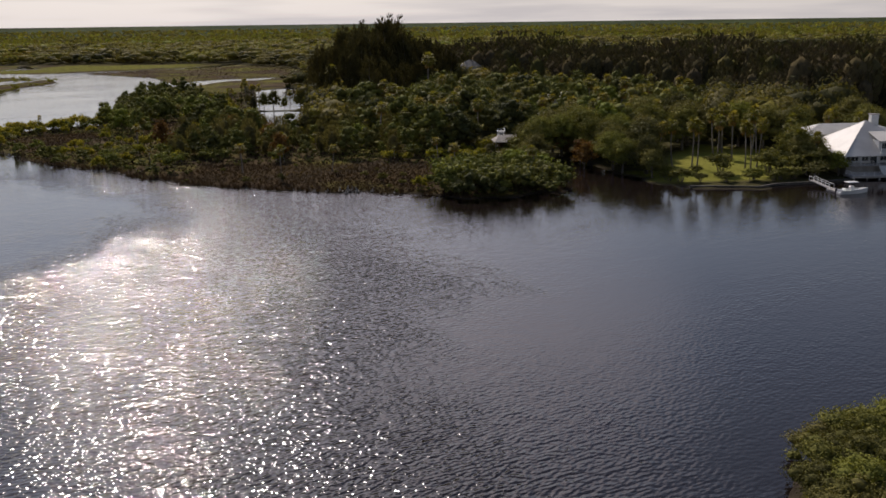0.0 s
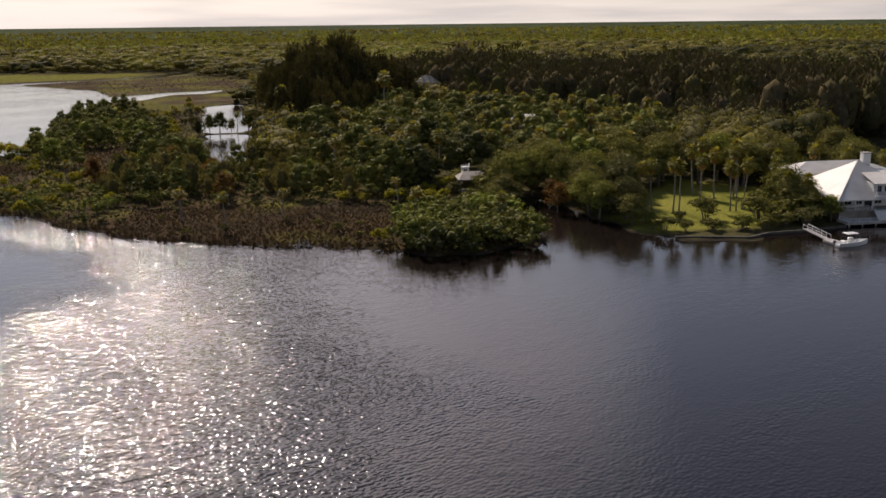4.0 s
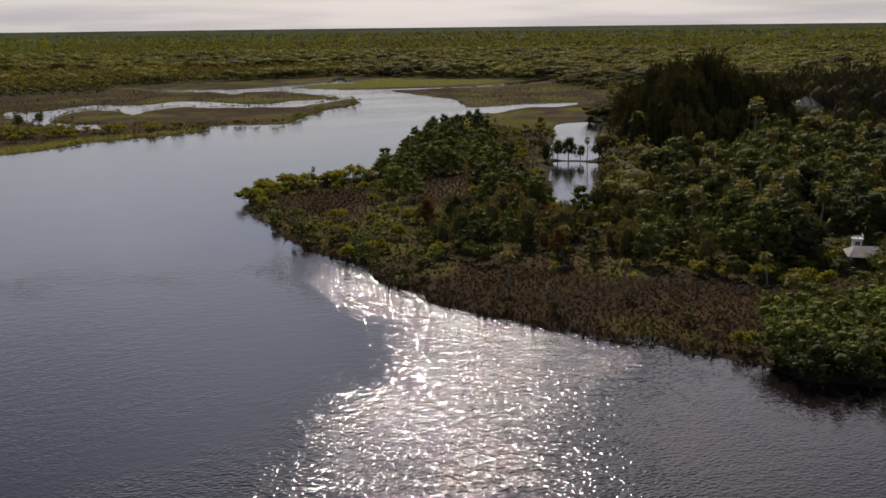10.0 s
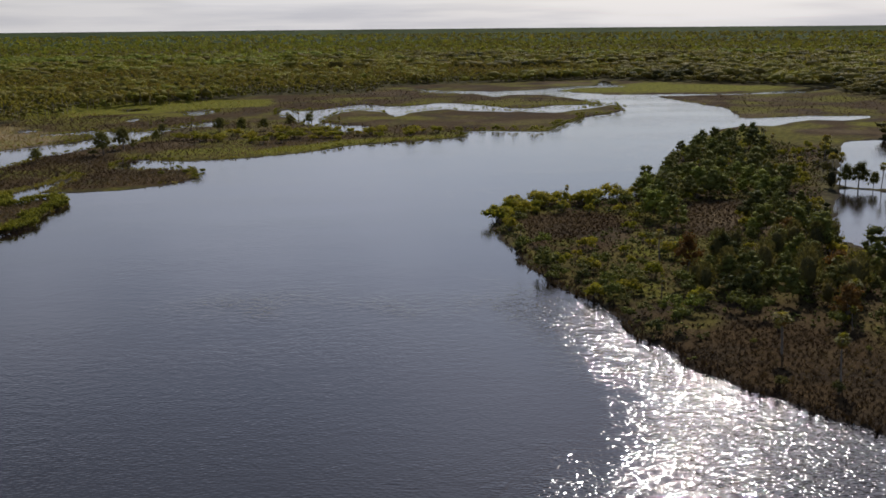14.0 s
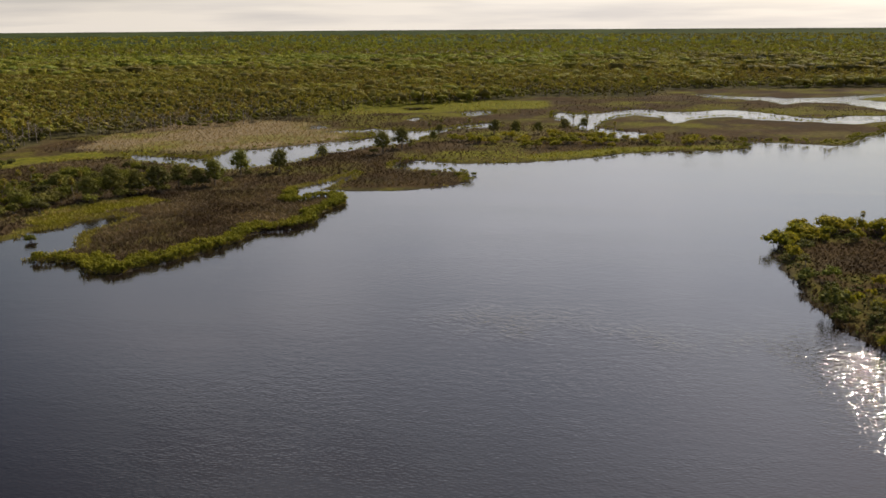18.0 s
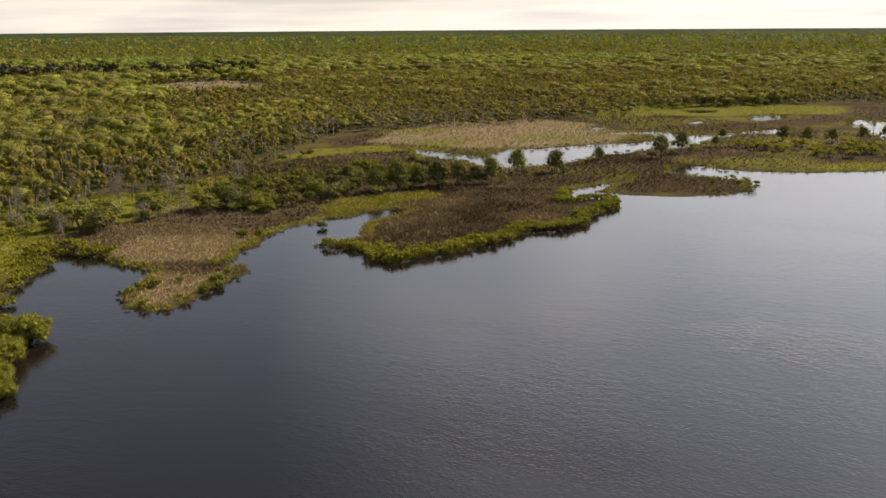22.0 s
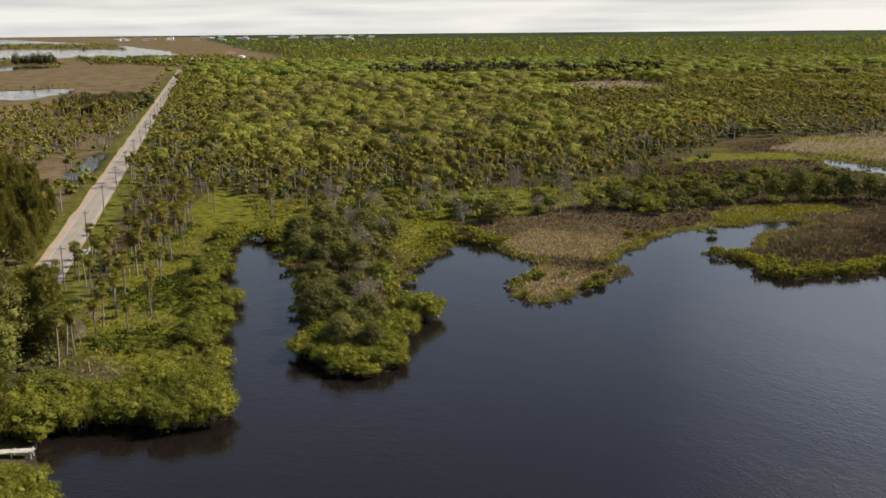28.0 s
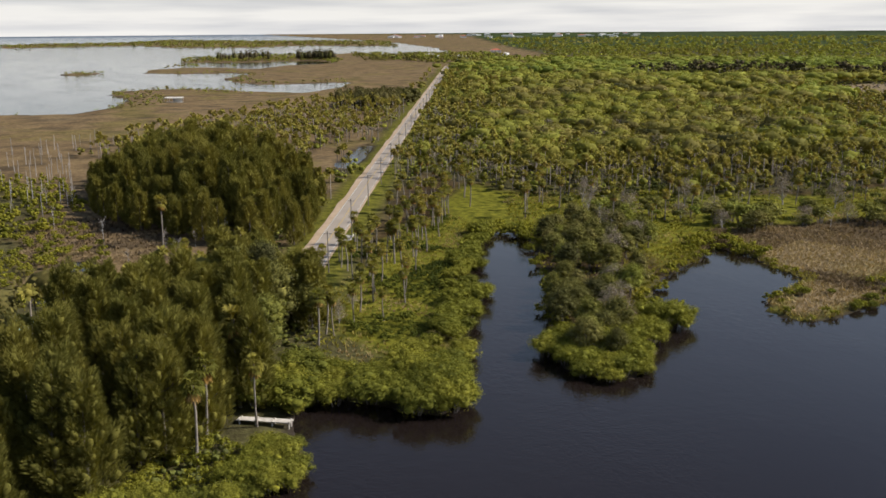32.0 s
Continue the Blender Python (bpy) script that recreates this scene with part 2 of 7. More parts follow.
def leaf_material(name, tones, joined_up=False, glow=0.22, rough=0.8, even=0.0, mottle=0.9, relief=0.5, gloss=0.06, strands=1.0, depth=0.62):
    """Foliage: a tone for each plant, a shade for each spray, mottled in clumps, and light through the leaf."""
    m, n, l, bsdf, out = shader(name, rough, 0.0, gloss)
    if joined_up:
        who = n.new("ShaderNodeAttribute")
        who.attribute_name = "tint"
        fac = who.outputs["Fac"]
    else:
        fac = n.new("ShaderNodeObjectInfo").outputs["Random"]
    colour = ramp(n, l, fac, [(k / (len(tones) - 1), (c[0] * 1.05, c[1], c[2])) for k, c in enumerate(tones)])
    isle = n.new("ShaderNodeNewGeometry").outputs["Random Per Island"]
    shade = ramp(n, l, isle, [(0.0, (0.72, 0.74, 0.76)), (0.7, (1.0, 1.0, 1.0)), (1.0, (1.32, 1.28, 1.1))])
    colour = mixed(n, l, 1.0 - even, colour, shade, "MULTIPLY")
    grain = n.new("ShaderNodeMapping")
    grain.inputs["Scale"].default_value = (1.0, 1.0, strands)
    l.new(n.new("ShaderNodeTexCoord").outputs["Object"], grain.inputs["Vector"])
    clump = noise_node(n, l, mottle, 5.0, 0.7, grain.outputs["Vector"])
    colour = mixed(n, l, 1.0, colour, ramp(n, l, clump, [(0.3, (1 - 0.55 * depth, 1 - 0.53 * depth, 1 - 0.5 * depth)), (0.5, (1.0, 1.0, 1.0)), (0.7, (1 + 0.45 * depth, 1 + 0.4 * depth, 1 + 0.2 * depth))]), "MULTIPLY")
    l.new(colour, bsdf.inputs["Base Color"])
    bump(n, l, clump, 0.8, relief * 0.5, bsdf)
    thin = n.new("ShaderNodeBsdfTranslucent")
    l.new(mixed(n, l, 1.0, colour, (1.25, 1.2, 0.6), "MULTIPLY"), thin.inputs["Color"])
    mix = n.new("ShaderNodeMixShader")
    mix.inputs["Fac"].default_value = glow
    l.new(bsdf.outputs["BSDF"], mix.inputs[1])
    l.new(thin.outputs["BSDF"], mix.inputs[2])
    l.new(mix.outputs["Shader"], out.inputs["Surface"])
    return m


BARK = plain("bark", (0.10, 0.085, 0.07), (0.22, 0.19, 0.16), 2.0, 0.9)
PALM_BARK = plain("palm_bark", (0.15, 0.125, 0.10), (0.30, 0.26, 0.215), 2.5, 0.9)
GREY_WOOD = plain("grey_dead_wood", (0.22, 0.20, 0.18), (0.42, 0.39, 0.36), 2.0, 0.9)
MANGROVE_TONES = [(0.1320, 0.144, 0.0248), (0.1800, 0.190, 0.0278), (0.2270, 0.227, 0.0339)]
HARDWOOD_TONES = [(0.0801, 0.0828, 0.0336), (0.1394, 0.1377, 0.0389), (0.1713, 0.1764, 0.0427), (0.170, 0.158, 0.055), (0.212, 0.2358, 0.0446)]
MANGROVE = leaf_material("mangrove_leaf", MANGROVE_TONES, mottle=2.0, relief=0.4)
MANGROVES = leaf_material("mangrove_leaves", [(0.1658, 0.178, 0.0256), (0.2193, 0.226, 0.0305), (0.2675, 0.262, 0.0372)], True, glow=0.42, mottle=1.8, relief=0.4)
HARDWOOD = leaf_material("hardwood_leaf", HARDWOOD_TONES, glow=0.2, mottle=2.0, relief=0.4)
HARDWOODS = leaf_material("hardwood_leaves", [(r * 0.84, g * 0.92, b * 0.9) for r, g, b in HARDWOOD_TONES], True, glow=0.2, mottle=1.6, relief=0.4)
BRIGHT = leaf_material("yellow_green_leaf", [(0.193, 0.204, 0.0276), (0.290, 0.265, 0.0426)], glow=0.5)
CASUARINA = leaf_material("casuarina_needles", [(0.124, 0.124, 0.031), (0.162, 0.157, 0.038), (0.203, 0.188, 0.046)], glow=0.3, even=0.5, mottle=1.2, relief=0.2, rough=1.0, gloss=0.0, strands=0.3, depth=0.45)
# shaded copy of CASUARINA: the pond stand's backlit darkness put into its colour
BACKLIT_CASUARINA = leaf_material("backlit_casuarina_needles", [(0.062, 0.058, 0.026), (0.085, 0.078, 0.032), (0.112, 0.098, 0.038)], glow=0.08, even=0.5, mottle=1.2, relief=0.2, rough=1.0, gloss=0.0, strands=0.3, depth=0.45)
FROND = leaf_material("palm_frond", [(0.133, 0.138, 0.0276), (0.180, 0.173, 0.0328), (0.230, 0.199, 0.0426)], glow=0.35, rough=0.6)
DRY_FROND = leaf_material("dry_palm_frond", [(0.276, 0.173, 0.0504), (0.382, 0.255, 0.0864)], glow=0.25, rough=0.7)
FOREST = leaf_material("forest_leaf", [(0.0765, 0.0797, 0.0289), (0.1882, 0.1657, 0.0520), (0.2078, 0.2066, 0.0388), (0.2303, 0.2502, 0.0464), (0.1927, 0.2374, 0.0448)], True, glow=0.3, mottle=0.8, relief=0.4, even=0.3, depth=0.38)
FOREST_PALM = leaf_material("forest_palm_frond", [(0.2156, 0.1744, 0.0526), (0.2387, 0.2212, 0.0506), (0.275, 0.2520, 0.060)], True, glow=0.3, even=0.3, depth=0.4)
GREYGREENS = leaf_material("grey_green_sprays", [(0.078, 0.076, 0.036), (0.112, 0.108, 0.046), (0.145, 0.132, 0.056)], True, glow=0.25, even=0.5, mottle=0.9, rough=1.0, gloss=0.0)
DARKS = leaf_material("dark_wood_leaf", [(0.065, 0.062, 0.03), (0.1, 0.084, 0.052), (0.08, 0.085, 0.026)], True, glow=0.05, mottle=0.9, rough=1.0, gloss=0.0, strands=0.5)
RUSSET = leaf_material("russet_leaf", [(0.138, 0.076, 0.0252), (0.191, 0.112, 0.0360)])
TWIGS = leaf_material("bare_twigs", [(0.22, 0.19, 0.15), (0.30, 0.26, 0.21)], glow=0.1)
MEADOW_LEAVES = leaf_material("meadow_scrub_leaf", [(0.05, 0.068, 0.013), (0.085, 0.105, 0.018), (0.12, 0.135, 0.022)], True, glow=0.3, mottle=1.6, relief=0.4)
REED = leaf_material("marsh_reed", [(0.052, 0.036, 0.025), (0.165, 0.127, 0.082), (0.33, 0.255, 0.148), (0.238, 0.225, 0.032)], True, glow=0.18, rough=0.9, even=0.6, mottle=0.5, relief=0.1)

# ---- the plan: waterlines, in metres ----
WEST_BANK = pts("-70,-150 -96,-110 -104,-60 -108,-20 -113,12 -117,34 -119,41 -133,48 -143,52 -144,54 -140,60 -133,65 -128,71 -134,77 -148,84 -158,91 -168,99 -175,100 -186,110 -204,120 -230,138 -242,149 -244,154 -233,157 -214,146 -195,136 -173,122 -157,112 -140,101 -134,100 -129,103 -126,108 -133,117 -142,128 -144,135 -151,142 -161,142 -174,154 -179,164 -186,178 -195,191 -197,195 -183,196 -174,191 -165,189 -160,189 -154,179 -151,169 -144,160 -134,161 -132,168 -134,181 -136,197 -142,204 -146,200 -150,215")
MARSH_BANK = pts("-155,240 -154,251 -149,256 -153,265 -147,270 -139,291 -134,288 -136,267 -134,259 -129,244 -136,229 -118,227 -113,219 -105,217 -101,230 -93,239 -86,257 -86,269 -76,274 -73,281 -73,299 -68,320 -72,331 -81,331 -84,322 -88,322 -92,348 -83,366 -78,382 -79,369 -85,346 -73,343 -54,344 -41,351 -28,369 -32,392 -53,398 -65,403 -65,417 -57,426 -49,419 -34,416 -12,422 13,434 39,457 78,469 91,474 101,485")
CREEK_BANK = pts("99,483 100,506 117,500 143,488 164,523 179,544 193,570 211,577 234,610 245,659 218,631 184,600 160,614 125,631 110,682 86,631 76,609 72,636 55,662 38,640 19,612 13,640 40,667 63,700 84,671 116,691 134,678 148,647 173,633 191,652 226,655 239,650 229,720 222,757 191,769 174,741 173,776 132,815 119,860 140,835 190,807 228,816 266,853 295,850 340,968 316,860 314,832 270,833 239,796 267,746 334,727 382,722 446,760 492,786 481,763 420,715 379,716")
EAST_BANK = pts("294,715 297,645 300,606 286,558 276,532 290,531 324,536 359,527 352,517 334,507 323,508 312,515 274,488 264,495 236,478 190,415 169,388 150,347 126,312 115,290 110,291 94,292 76,291 63,267 57,236 58,222 57,204 58,189 63,175 64,160 63,150 66,141 67,131 69,121 74,114 77,108 80,103 84,97 90,93 92,86 97,78 99,70 106,65 115,63 116,58 123,60")
COVE_BANK = pts("131,71 140,82 154,94 160,94 162,88 154,76 148,65 148,57 142,49 142,41 148,35 152,28 159,29 168,22 177,19 185,14 192,8 215,-12 300,-70 300,-120 150,-85 80,-62 45,-50 30,-43 14,-45 6,-62 -10,-130")
LAKE = np.concatenate([WEST_BANK, MARSH_BANK, CREEK_BANK, EAST_BANK, COVE_BANK])
POND_SOUTH = pts("188,287 193,291 199,284 204,277 187,254 158,214 146,200 147,211 145,218")
POND = pts("196,299 242,370 270,413 286,416 292,406 252,347 227,306 218,294 205,288")
CREEK_A = pts("-199,436 -172,426 -154,422 -154,456 -140,458 -128,476 -111,492 -100,498 -92,521 -99,543 -121,540 -130,533 -123,546 -101,555 -86,545 -70,547 -53,572 -35,598 -30,572 -55,562 -67,524 -72,492 -79,484 -88,482 -93,465 -106,446 -114,415 -129,395 -141,385 -151,400 -165,407 -184,414")
CREEK_B = pts("3,683 14,654 37,666 53,690 58,660 75,684 92,673 125,699 145,672 160,636 154,611 131,636 116,649 89,626 76,600 78,643 62,661 38,630 26,583 27,538 38,518 55,521 54,542 37,554 30,568 22,552 16,582 5,626")
SEA = pts("-700,-900 -790,58 -767,107 -814,142 -899,171 -972,167 -1033,183 -1051,245 -999,291 -962,297 -903,342 -963,402 -1049,451 -1047,410 -1064,342 -1124,334 -1222,350 -1326,418 -1378,402 -1375,344 -1448,298 -1566,332 -1624,407 -1586,463 -1492,480 -1604,567 -1657,682 -1794,703 -1783,607 -1802,526 -1852,454 -2057,516 -2201,669 -2212,896 -2331,1007 -1983,966 -2125,1097 -1988,1114 -2700,1450 -4200,2000 -14000,4500 -14000,-5000")
SEA_ISLE = pts("-1478,187 -1540,226 -1495,259 -1433,225 -1414,193")
BARRIER = pts("-3885,305 -4000,512 -4045,837 -3462,812 -3248,1068 -3494,1280 -3132,1526 -4234,2034 -4840,2026 -5174,1702 -6207,1458 -5055,910 -5048,647 -4837,381")
POOLS = [pts(s) for s in ("-164,358 -162,376 -151,355 -155,345", "-107,706 -89,709 -86,689 -100,683", "-60,666 -42,686 -38,660 -52,641", "-90,620 -87,636 -82,613 -86,605", "-144,576 -133,570 -132,557 -139,556", "-396,170 -412,183 -436,197 -464,214 -468,208 -442,189 -416,173 -402,166", "-268,31 -268,38 -258,39 -255,36 -259,32", "-242,21 -236,25 -229,23 -233,21")]
# open ground, by its cover
OPEN_NORTH = pts("-364,192 -315,191 -292,201 -274,218 -274,240 -251,244 -250,280 -236,301 -250,351 -251,371 -254,422 -265,490 -249,510 -234,529 -210,543 -188,570 -170,608 -152,625 -139,673 -112,708 -80,736 -49,766 -5,805 36,808 82,811 105,895 168,914 246,926 307,946 357,914 467,778 446,623 378,508 300,430 150,300 0,100 -130,80 -240,105")
OPEN_WEST = pts("-246,84 -330,130 -460,207 -690,345 -1290,700 -1700,1200 -3000,1900 -9000,5200 -14000,4500 -14000,-3000 -500,-300 -470,20 -380,40 -250,20")
PEN_BARE = [pts(s) for s in ("68,268 100,262 98,246 76,232 64,228", "122,273 153,281 135,249 113,221 109,239",
                             "67,141 83,156 92,152 104,142 113,128 130,110 113,94 96,84 88,92 78,104 70,116")]
POINT = pts("55,242 60,272 110,296 125,318 150,350 170,392 200,420 240,440 235,380 190,300 142,225 142,195 150,150 156,104 150,92 132,72 124,56 100,60 85,85 65,120 55,180")
GREEN = [pts(s) for s in ("-158,274 -150,271 -145,288 -130,315 -142,327 -156,311 -167,292", "-239,369 -231,397 -201,421 -216,447 -241,415 -244,382",
                          "-168,629 -133,647 -77,663 -40,691 -1,696 -1,774 -90,774 -168,752 -184,672", "241,803 272,759 392,741 458,782 343,878",
                          "-230,192 -213,208 -197,190 -183,164 -202,174", "-200,83 -267,132 -257,141 -235,142 -197,112 -169,92 -150,76 -172,70",
                          "-290,205 -250,150 -215,160 -200,190 -230,245 -275,245", "-20,425 20,440 60,466 98,484 40,480 -10,445", "-250,215 -225,205 -205,222 -230,240",
                          "-290,240 -262,255 -232,292 -238,330 -215,330 -200,290 -205,240 -225,215 -262,200", "-330,190 -290,200 -262,180 -240,150 -262,140 -290,160")]
CLEARING = pts("-610,690 -670,800 -690,880 -640,935 -560,870 -490,760 -520,690")
TAN = [CLEARING] + [pts(s) for s in ("-233,450 -240,512 -232,572 -191,603 -149,590 -110,534 -112,482 -140,458 -170,446 -200,450", "-183,201 -186,220 -168,228 -161,236 -154,214 -151,205 -160,197 -169,190",
                        "-146,164 -155,186 -145,191 -138,197 -136,183 -134,164", "-171,84 -167,91 -156,81 -154,78")]
LAWN = pts("151,66 158,58 191,78 210,80 212,60 205,44 166,31 147,44 144,52")

ROAD_A, ROAD_DIR = np.array((-205.0, 73.0)), np.array((-0.8614, 0.5079))
ROAD_LONG, ROAD_WIDE = 1370.0, 6.4


def road_at(x, y):
    """Metres along the road and to its right side."""
    dx, dy = x - ROAD_A[0], y - ROAD_A[1]
    return dx * ROAD_DIR[0] + dy * ROAD_DIR[1], dx * ROAD_DIR[1] - dy * ROAD_DIR[0]


def on_land(x, y):
    """Metres from the nearest waterline, positive on land."""
    wx, wy = x + (fbm(x, y, 9, 3) - 0.5) * 5, y + (fbm(x, y, 9, 11) - 0.5) * 5
    best = np.full(np.shape(x), 1e6)
    for outline in (LAKE, POND, POND_SOUTH, CREEK_A, CREEK_B, *POOLS, SEA):
        lo, hi = outline.min(0) - 60, outline.max(0) + 60
        near = (x > lo[0]) & (x < hi[0]) & (y > lo[1]) & (y < hi[1])
        if near.any():
            d = np.full(np.shape(x), 60.0)
            d[near] = -inside(wx[near], wy[near], outline)
            best = np.minimum(best, d)
    for outline in (SEA_ISLE, BARRIER):
        lo, hi = outline.min(0) - 60, outline.max(0) + 60
        near = (x > lo[0]) & (x < hi[0]) & (y > lo[1]) & (y < hi[1])
        if near.any():
            d = np.full(np.shape(x), -60.0)
            d[near] = inside(wx[near], wy[near], outline)
            best = np.maximum(best, d)
    return np.minimum(best, 59.0)


def within(x, y, outlines, soft=4.0):
    """0 to 1: how far inside any of the outlines, with a ragged edge."""
    best = np.full(np.shape(x), -1e6)
    for outline in outlines:
        lo, hi = outline.min(0) - 40, outline.max(0) + 40
        near = (x > lo[0]) & (x < hi[0]) & (y > lo[1]) & (y < hi[1])
        if near.any():
            best[near] = np.maximum(best[near], inside(x[near], y[near], outline))
    return smooth(-soft, soft, best + (fbm(x, y, 14, 5) - 0.5) * 3 * soft)


def height(x, y, land):
    """Ground height: a low muddy lip at the water, soft hummocks behind it, the road on its bank."""
    z = np.where(land > 0, 0.12 + 0.35 * smooth(0, 5, land) + 0.5 * (fbm(x, y, 16, 9) - 0.4) * smooth(2, 12, land), -1.6 * smooth(0, 4, -land) - 0.03)
    s, side = road_at(x, y)
    bank = smooth(14, 4.5, np.abs(side)) * smooth(-10, 5, s) * smooth(ROAD_LONG + 30, ROAD_LONG, s)
    return z * (1 - bank) + 0.9 * bank


# ---- the ground: one sheet to the horizon ----
def polar(rings, turns):
    r, a = np.meshgrid(rings, turns, indexing="ij")
    x, y = -np.sin(a) * r, np.cos(a) * r
    nr, na = r.shape
    i, j = np.meshgrid(np.arange(nr - 1), np.arange(na), indexing="ij")
    quads = np.stack([i * na + j, i * na + (j + 1) % na, (i + 1) * na + (j + 1) % na, (i + 1) * na + j], -1).reshape(-1, 4)[:, ::-1]
    return x.ravel(), y.ravel(), quads


rings = [0.02]
while rings[-1] < 13700:
    rings.append(rings[-1] + max(1.25 if rings[-1] > 25 else 4.0, rings[-1] * 0.0145))
turns = np.radians(np.concatenate([np.arange(-78, 94, 0.46), np.arange(94, 282, 3.0)]))
gx, gy, gq = polar(np.array(rings), turns)
land = on_land(gx, gy)
gz = height(gx, gy, land)
gp, _ = set_out(gx, gy, gz)
ground_me = mesh_of("ground", gp, gq, True)
open_n, open_w = within(gx, gy, [OPEN_NORTH], 6), within(gx, gy, [OPEN_WEST], 8)
point = within(gx, gy, [POINT], 4)
brown = np.clip(open_n + open_w + within(gx, gy, PEN_BARE, 3) + 0.8 * point, 0, 1)
green = np.clip(within(gx, gy, GREEN, 3) + 0.3 * smooth(0.55, 0.7, fbm(gx, gy, 30, 21)) * brown + 0.6 * smooth(0.5, 0.62, fbm(gx, gy, 28, 29)) * open_n * smooth(360, 440, gy) + 0.5 * point * (1 - within(gx, gy, PEN_BARE, 3)) * smooth(0.5, 0.65, fbm(gx, gy, 18, 23)), 0, 1)
road_s, road_side = road_at(gx, gy)
verge = smooth(13, 7, np.abs(road_side)) * smooth(-5, 5, road_s) * smooth(ROAD_LONG + 20, ROAD_LONG, road_s)
green = np.maximum(green, verge * 0.8)
green = np.maximum(green, 0.8 * open_n * smooth(6, 2.5, land) * smooth(0.42, 0.56, fbm(gx, gy, 40, 51)))
tan = np.clip(within(gx, gy, TAN, 3) + 0.3 * smooth(0.62, 0.8, fbm(gx, gy, 45, 31)) * brown, 0, 1)
lawn = within(gx, gy, [LAWN], 2)
mud = smooth(3.0, 0.3, land)
canopy = smooth(2200, 3200, np.hypot(gx, gy)) * (1 - np.clip(open_n + open_w, 0, 1)) * smooth(5, 30, land)
for key, value in (("brown", brown), ("green", green), ("tan", tan), ("lawn", lawn), ("mud", mud), ("canopy", canopy), ("west", open_w)):
    ground_me.attributes.new(key, "FLOAT", "POINT").data.foreach_set("value", value.astype(np.float32))

m_ground, n, l, bsdf, _ = shader("ground_cover", 1.0, 0.0, 0.02)


def weight(key):
    node = n.new("ShaderNodeAttribute")
    node.attribute_name = key
    return node.outputs["Fac"]


grain, tuft, patch = noise_node(n, l, 1.3, 4.0, 0.65), noise_node(n, l, 0.35, 4.0, 0.6), noise_node(n, l, 0.05, 4.0)
c = ramp(n, l, tuft, [(0.3, (0.05, 0.044, 0.02)), (0.7, (0.115, 0.105, 0.042))])                       # litter under trees
c = mixed(n, l, weight("brown"), c, mixed(n, l, 0.5, ramp(n, l, tuft, [(0.3, (0.065, 0.043, 0.023)), (0.7, (0.25, 0.175, 0.093))]),
                                          ramp(n, l, patch, [(0.35, (0.13, 0.088, 0.046)), (0.65, (0.24, 0.17, 0.084))])))
c = mixed(n, l, weight("west"), mixed(n, l, weight("brown"), c, mixed(n, l, 1.0, c, (0.36, 0.34, 0.31), "MULTIPLY")), c)      # darker up the river: shade among the backlit reeds put into the brown
c = mixed(n, l, ramp(n, l, noise_node(n, l, 0.045, 5.0, 0.65), [(0.5, (0, 0, 0)), (0.62, (1, 1, 1))]), c, mixed(n, l, 0.55, c, (0.03, 0.026, 0.02)))     # wet hollows
c = mixed(n, l, weight("tan"), c, ramp(n, l, tuft, [(0.3, (0.13, 0.098, 0.056)), (0.7, (0.28, 0.215, 0.125))]))
c = mixed(n, l, weight("green"), c, ramp(n, l, tuft, [(0.3, (0.05, 0.058, 0.008)), (0.7, (0.212, 0.196, 0.024))]))
c = mixed(n, l, weight("lawn"), c, ramp(n, l, patch, [(0.3, (0.155, 0.165, 0.028)), (0.7, (0.265, 0.25, 0.05))]))
c = mixed(n, l, weight("mud"), c, (0.045, 0.036, 0.027))
c = mixed(n, l, weight("canopy"), c, mixed(n, l, 0.5, ramp(n, l, noise_node(n, l, 0.02, 5.0, 0.7), [(0.35, (0.018, 0.028, 0.012)), (0.65, (0.06, 0.078, 0.024))]),
                                           ramp(n, l, noise_node(n, l, 0.003, 4.0), [(0.35, (0.025, 0.036, 0.014)), (0.65, (0.062, 0.08, 0.024))])))  # far tree tops, the shade between crowns put into their colour
c = mixed(n, l, 0.6, c, ramp(n, l, grain, [(0.3, (0.55, 0.55, 0.55)), (0.72, (1.3, 1.3, 1.3))]), "MULTIPLY")
l.new(c, bsdf.inputs["Base Color"])
bump(n, l, grain, 0.9, 0.35, bsdf)
ground = tagged(link("ground", ground_me, m_ground), "low marsh and forest ground, brown reeds and green grass", "ground", kind="structure")

# ---- water: dark, tannin-stained, rippled by the wind ----
rings = np.concatenate([[0.01], np.geomspace(8, 13700, 90)])
wx_, wy_, wq = polar(rings, np.radians(np.arange(0, 360, 2.0)))
wp, _ = set_out(wx_, wy_, np.zeros(len(wx_)))
m_water, n, l, bsdf, _ = shader("river_water", 0.08, 0.0, 0.5)
bsdf.inputs["IOR"].default_value = 1.333
bsdf.inputs["Base Color"].default_value = (0.012, 0.0085, 0.0075, 1)
pos = n.new("ShaderNodeNewGeometry").outputs["Position"]


def stretched(scale, detail, size):
    mp = n.new("ShaderNodeMapping")
    mp.inputs["Scale"].default_value, mp.inputs["Rotation"].default_value = size, (0, 0, radians(24))
    l.new(pos, mp.inputs["Vector"])
    return noise_node(n, l, scale, detail, 0.6, mp.outputs["Vector"])


chop, swell, gust = stretched(1.45, 0.5, (1, 1.5, 1)), stretched(0.42, 0.5, (1, 1.6, 1)), stretched(0.016, 5.0, (1.6, 1, 1))
# the wind strikes one reach of the river, along the lee of the marsh and out from the wooded shore
wobble = n.new("ShaderNodeMath")
wobble.operation, wobble.inputs[1].default_value, wobble.inputs[2].default_value = "MULTIPLY_ADD", 70.0, -35.0
l.new(gust, wobble.inputs[0])


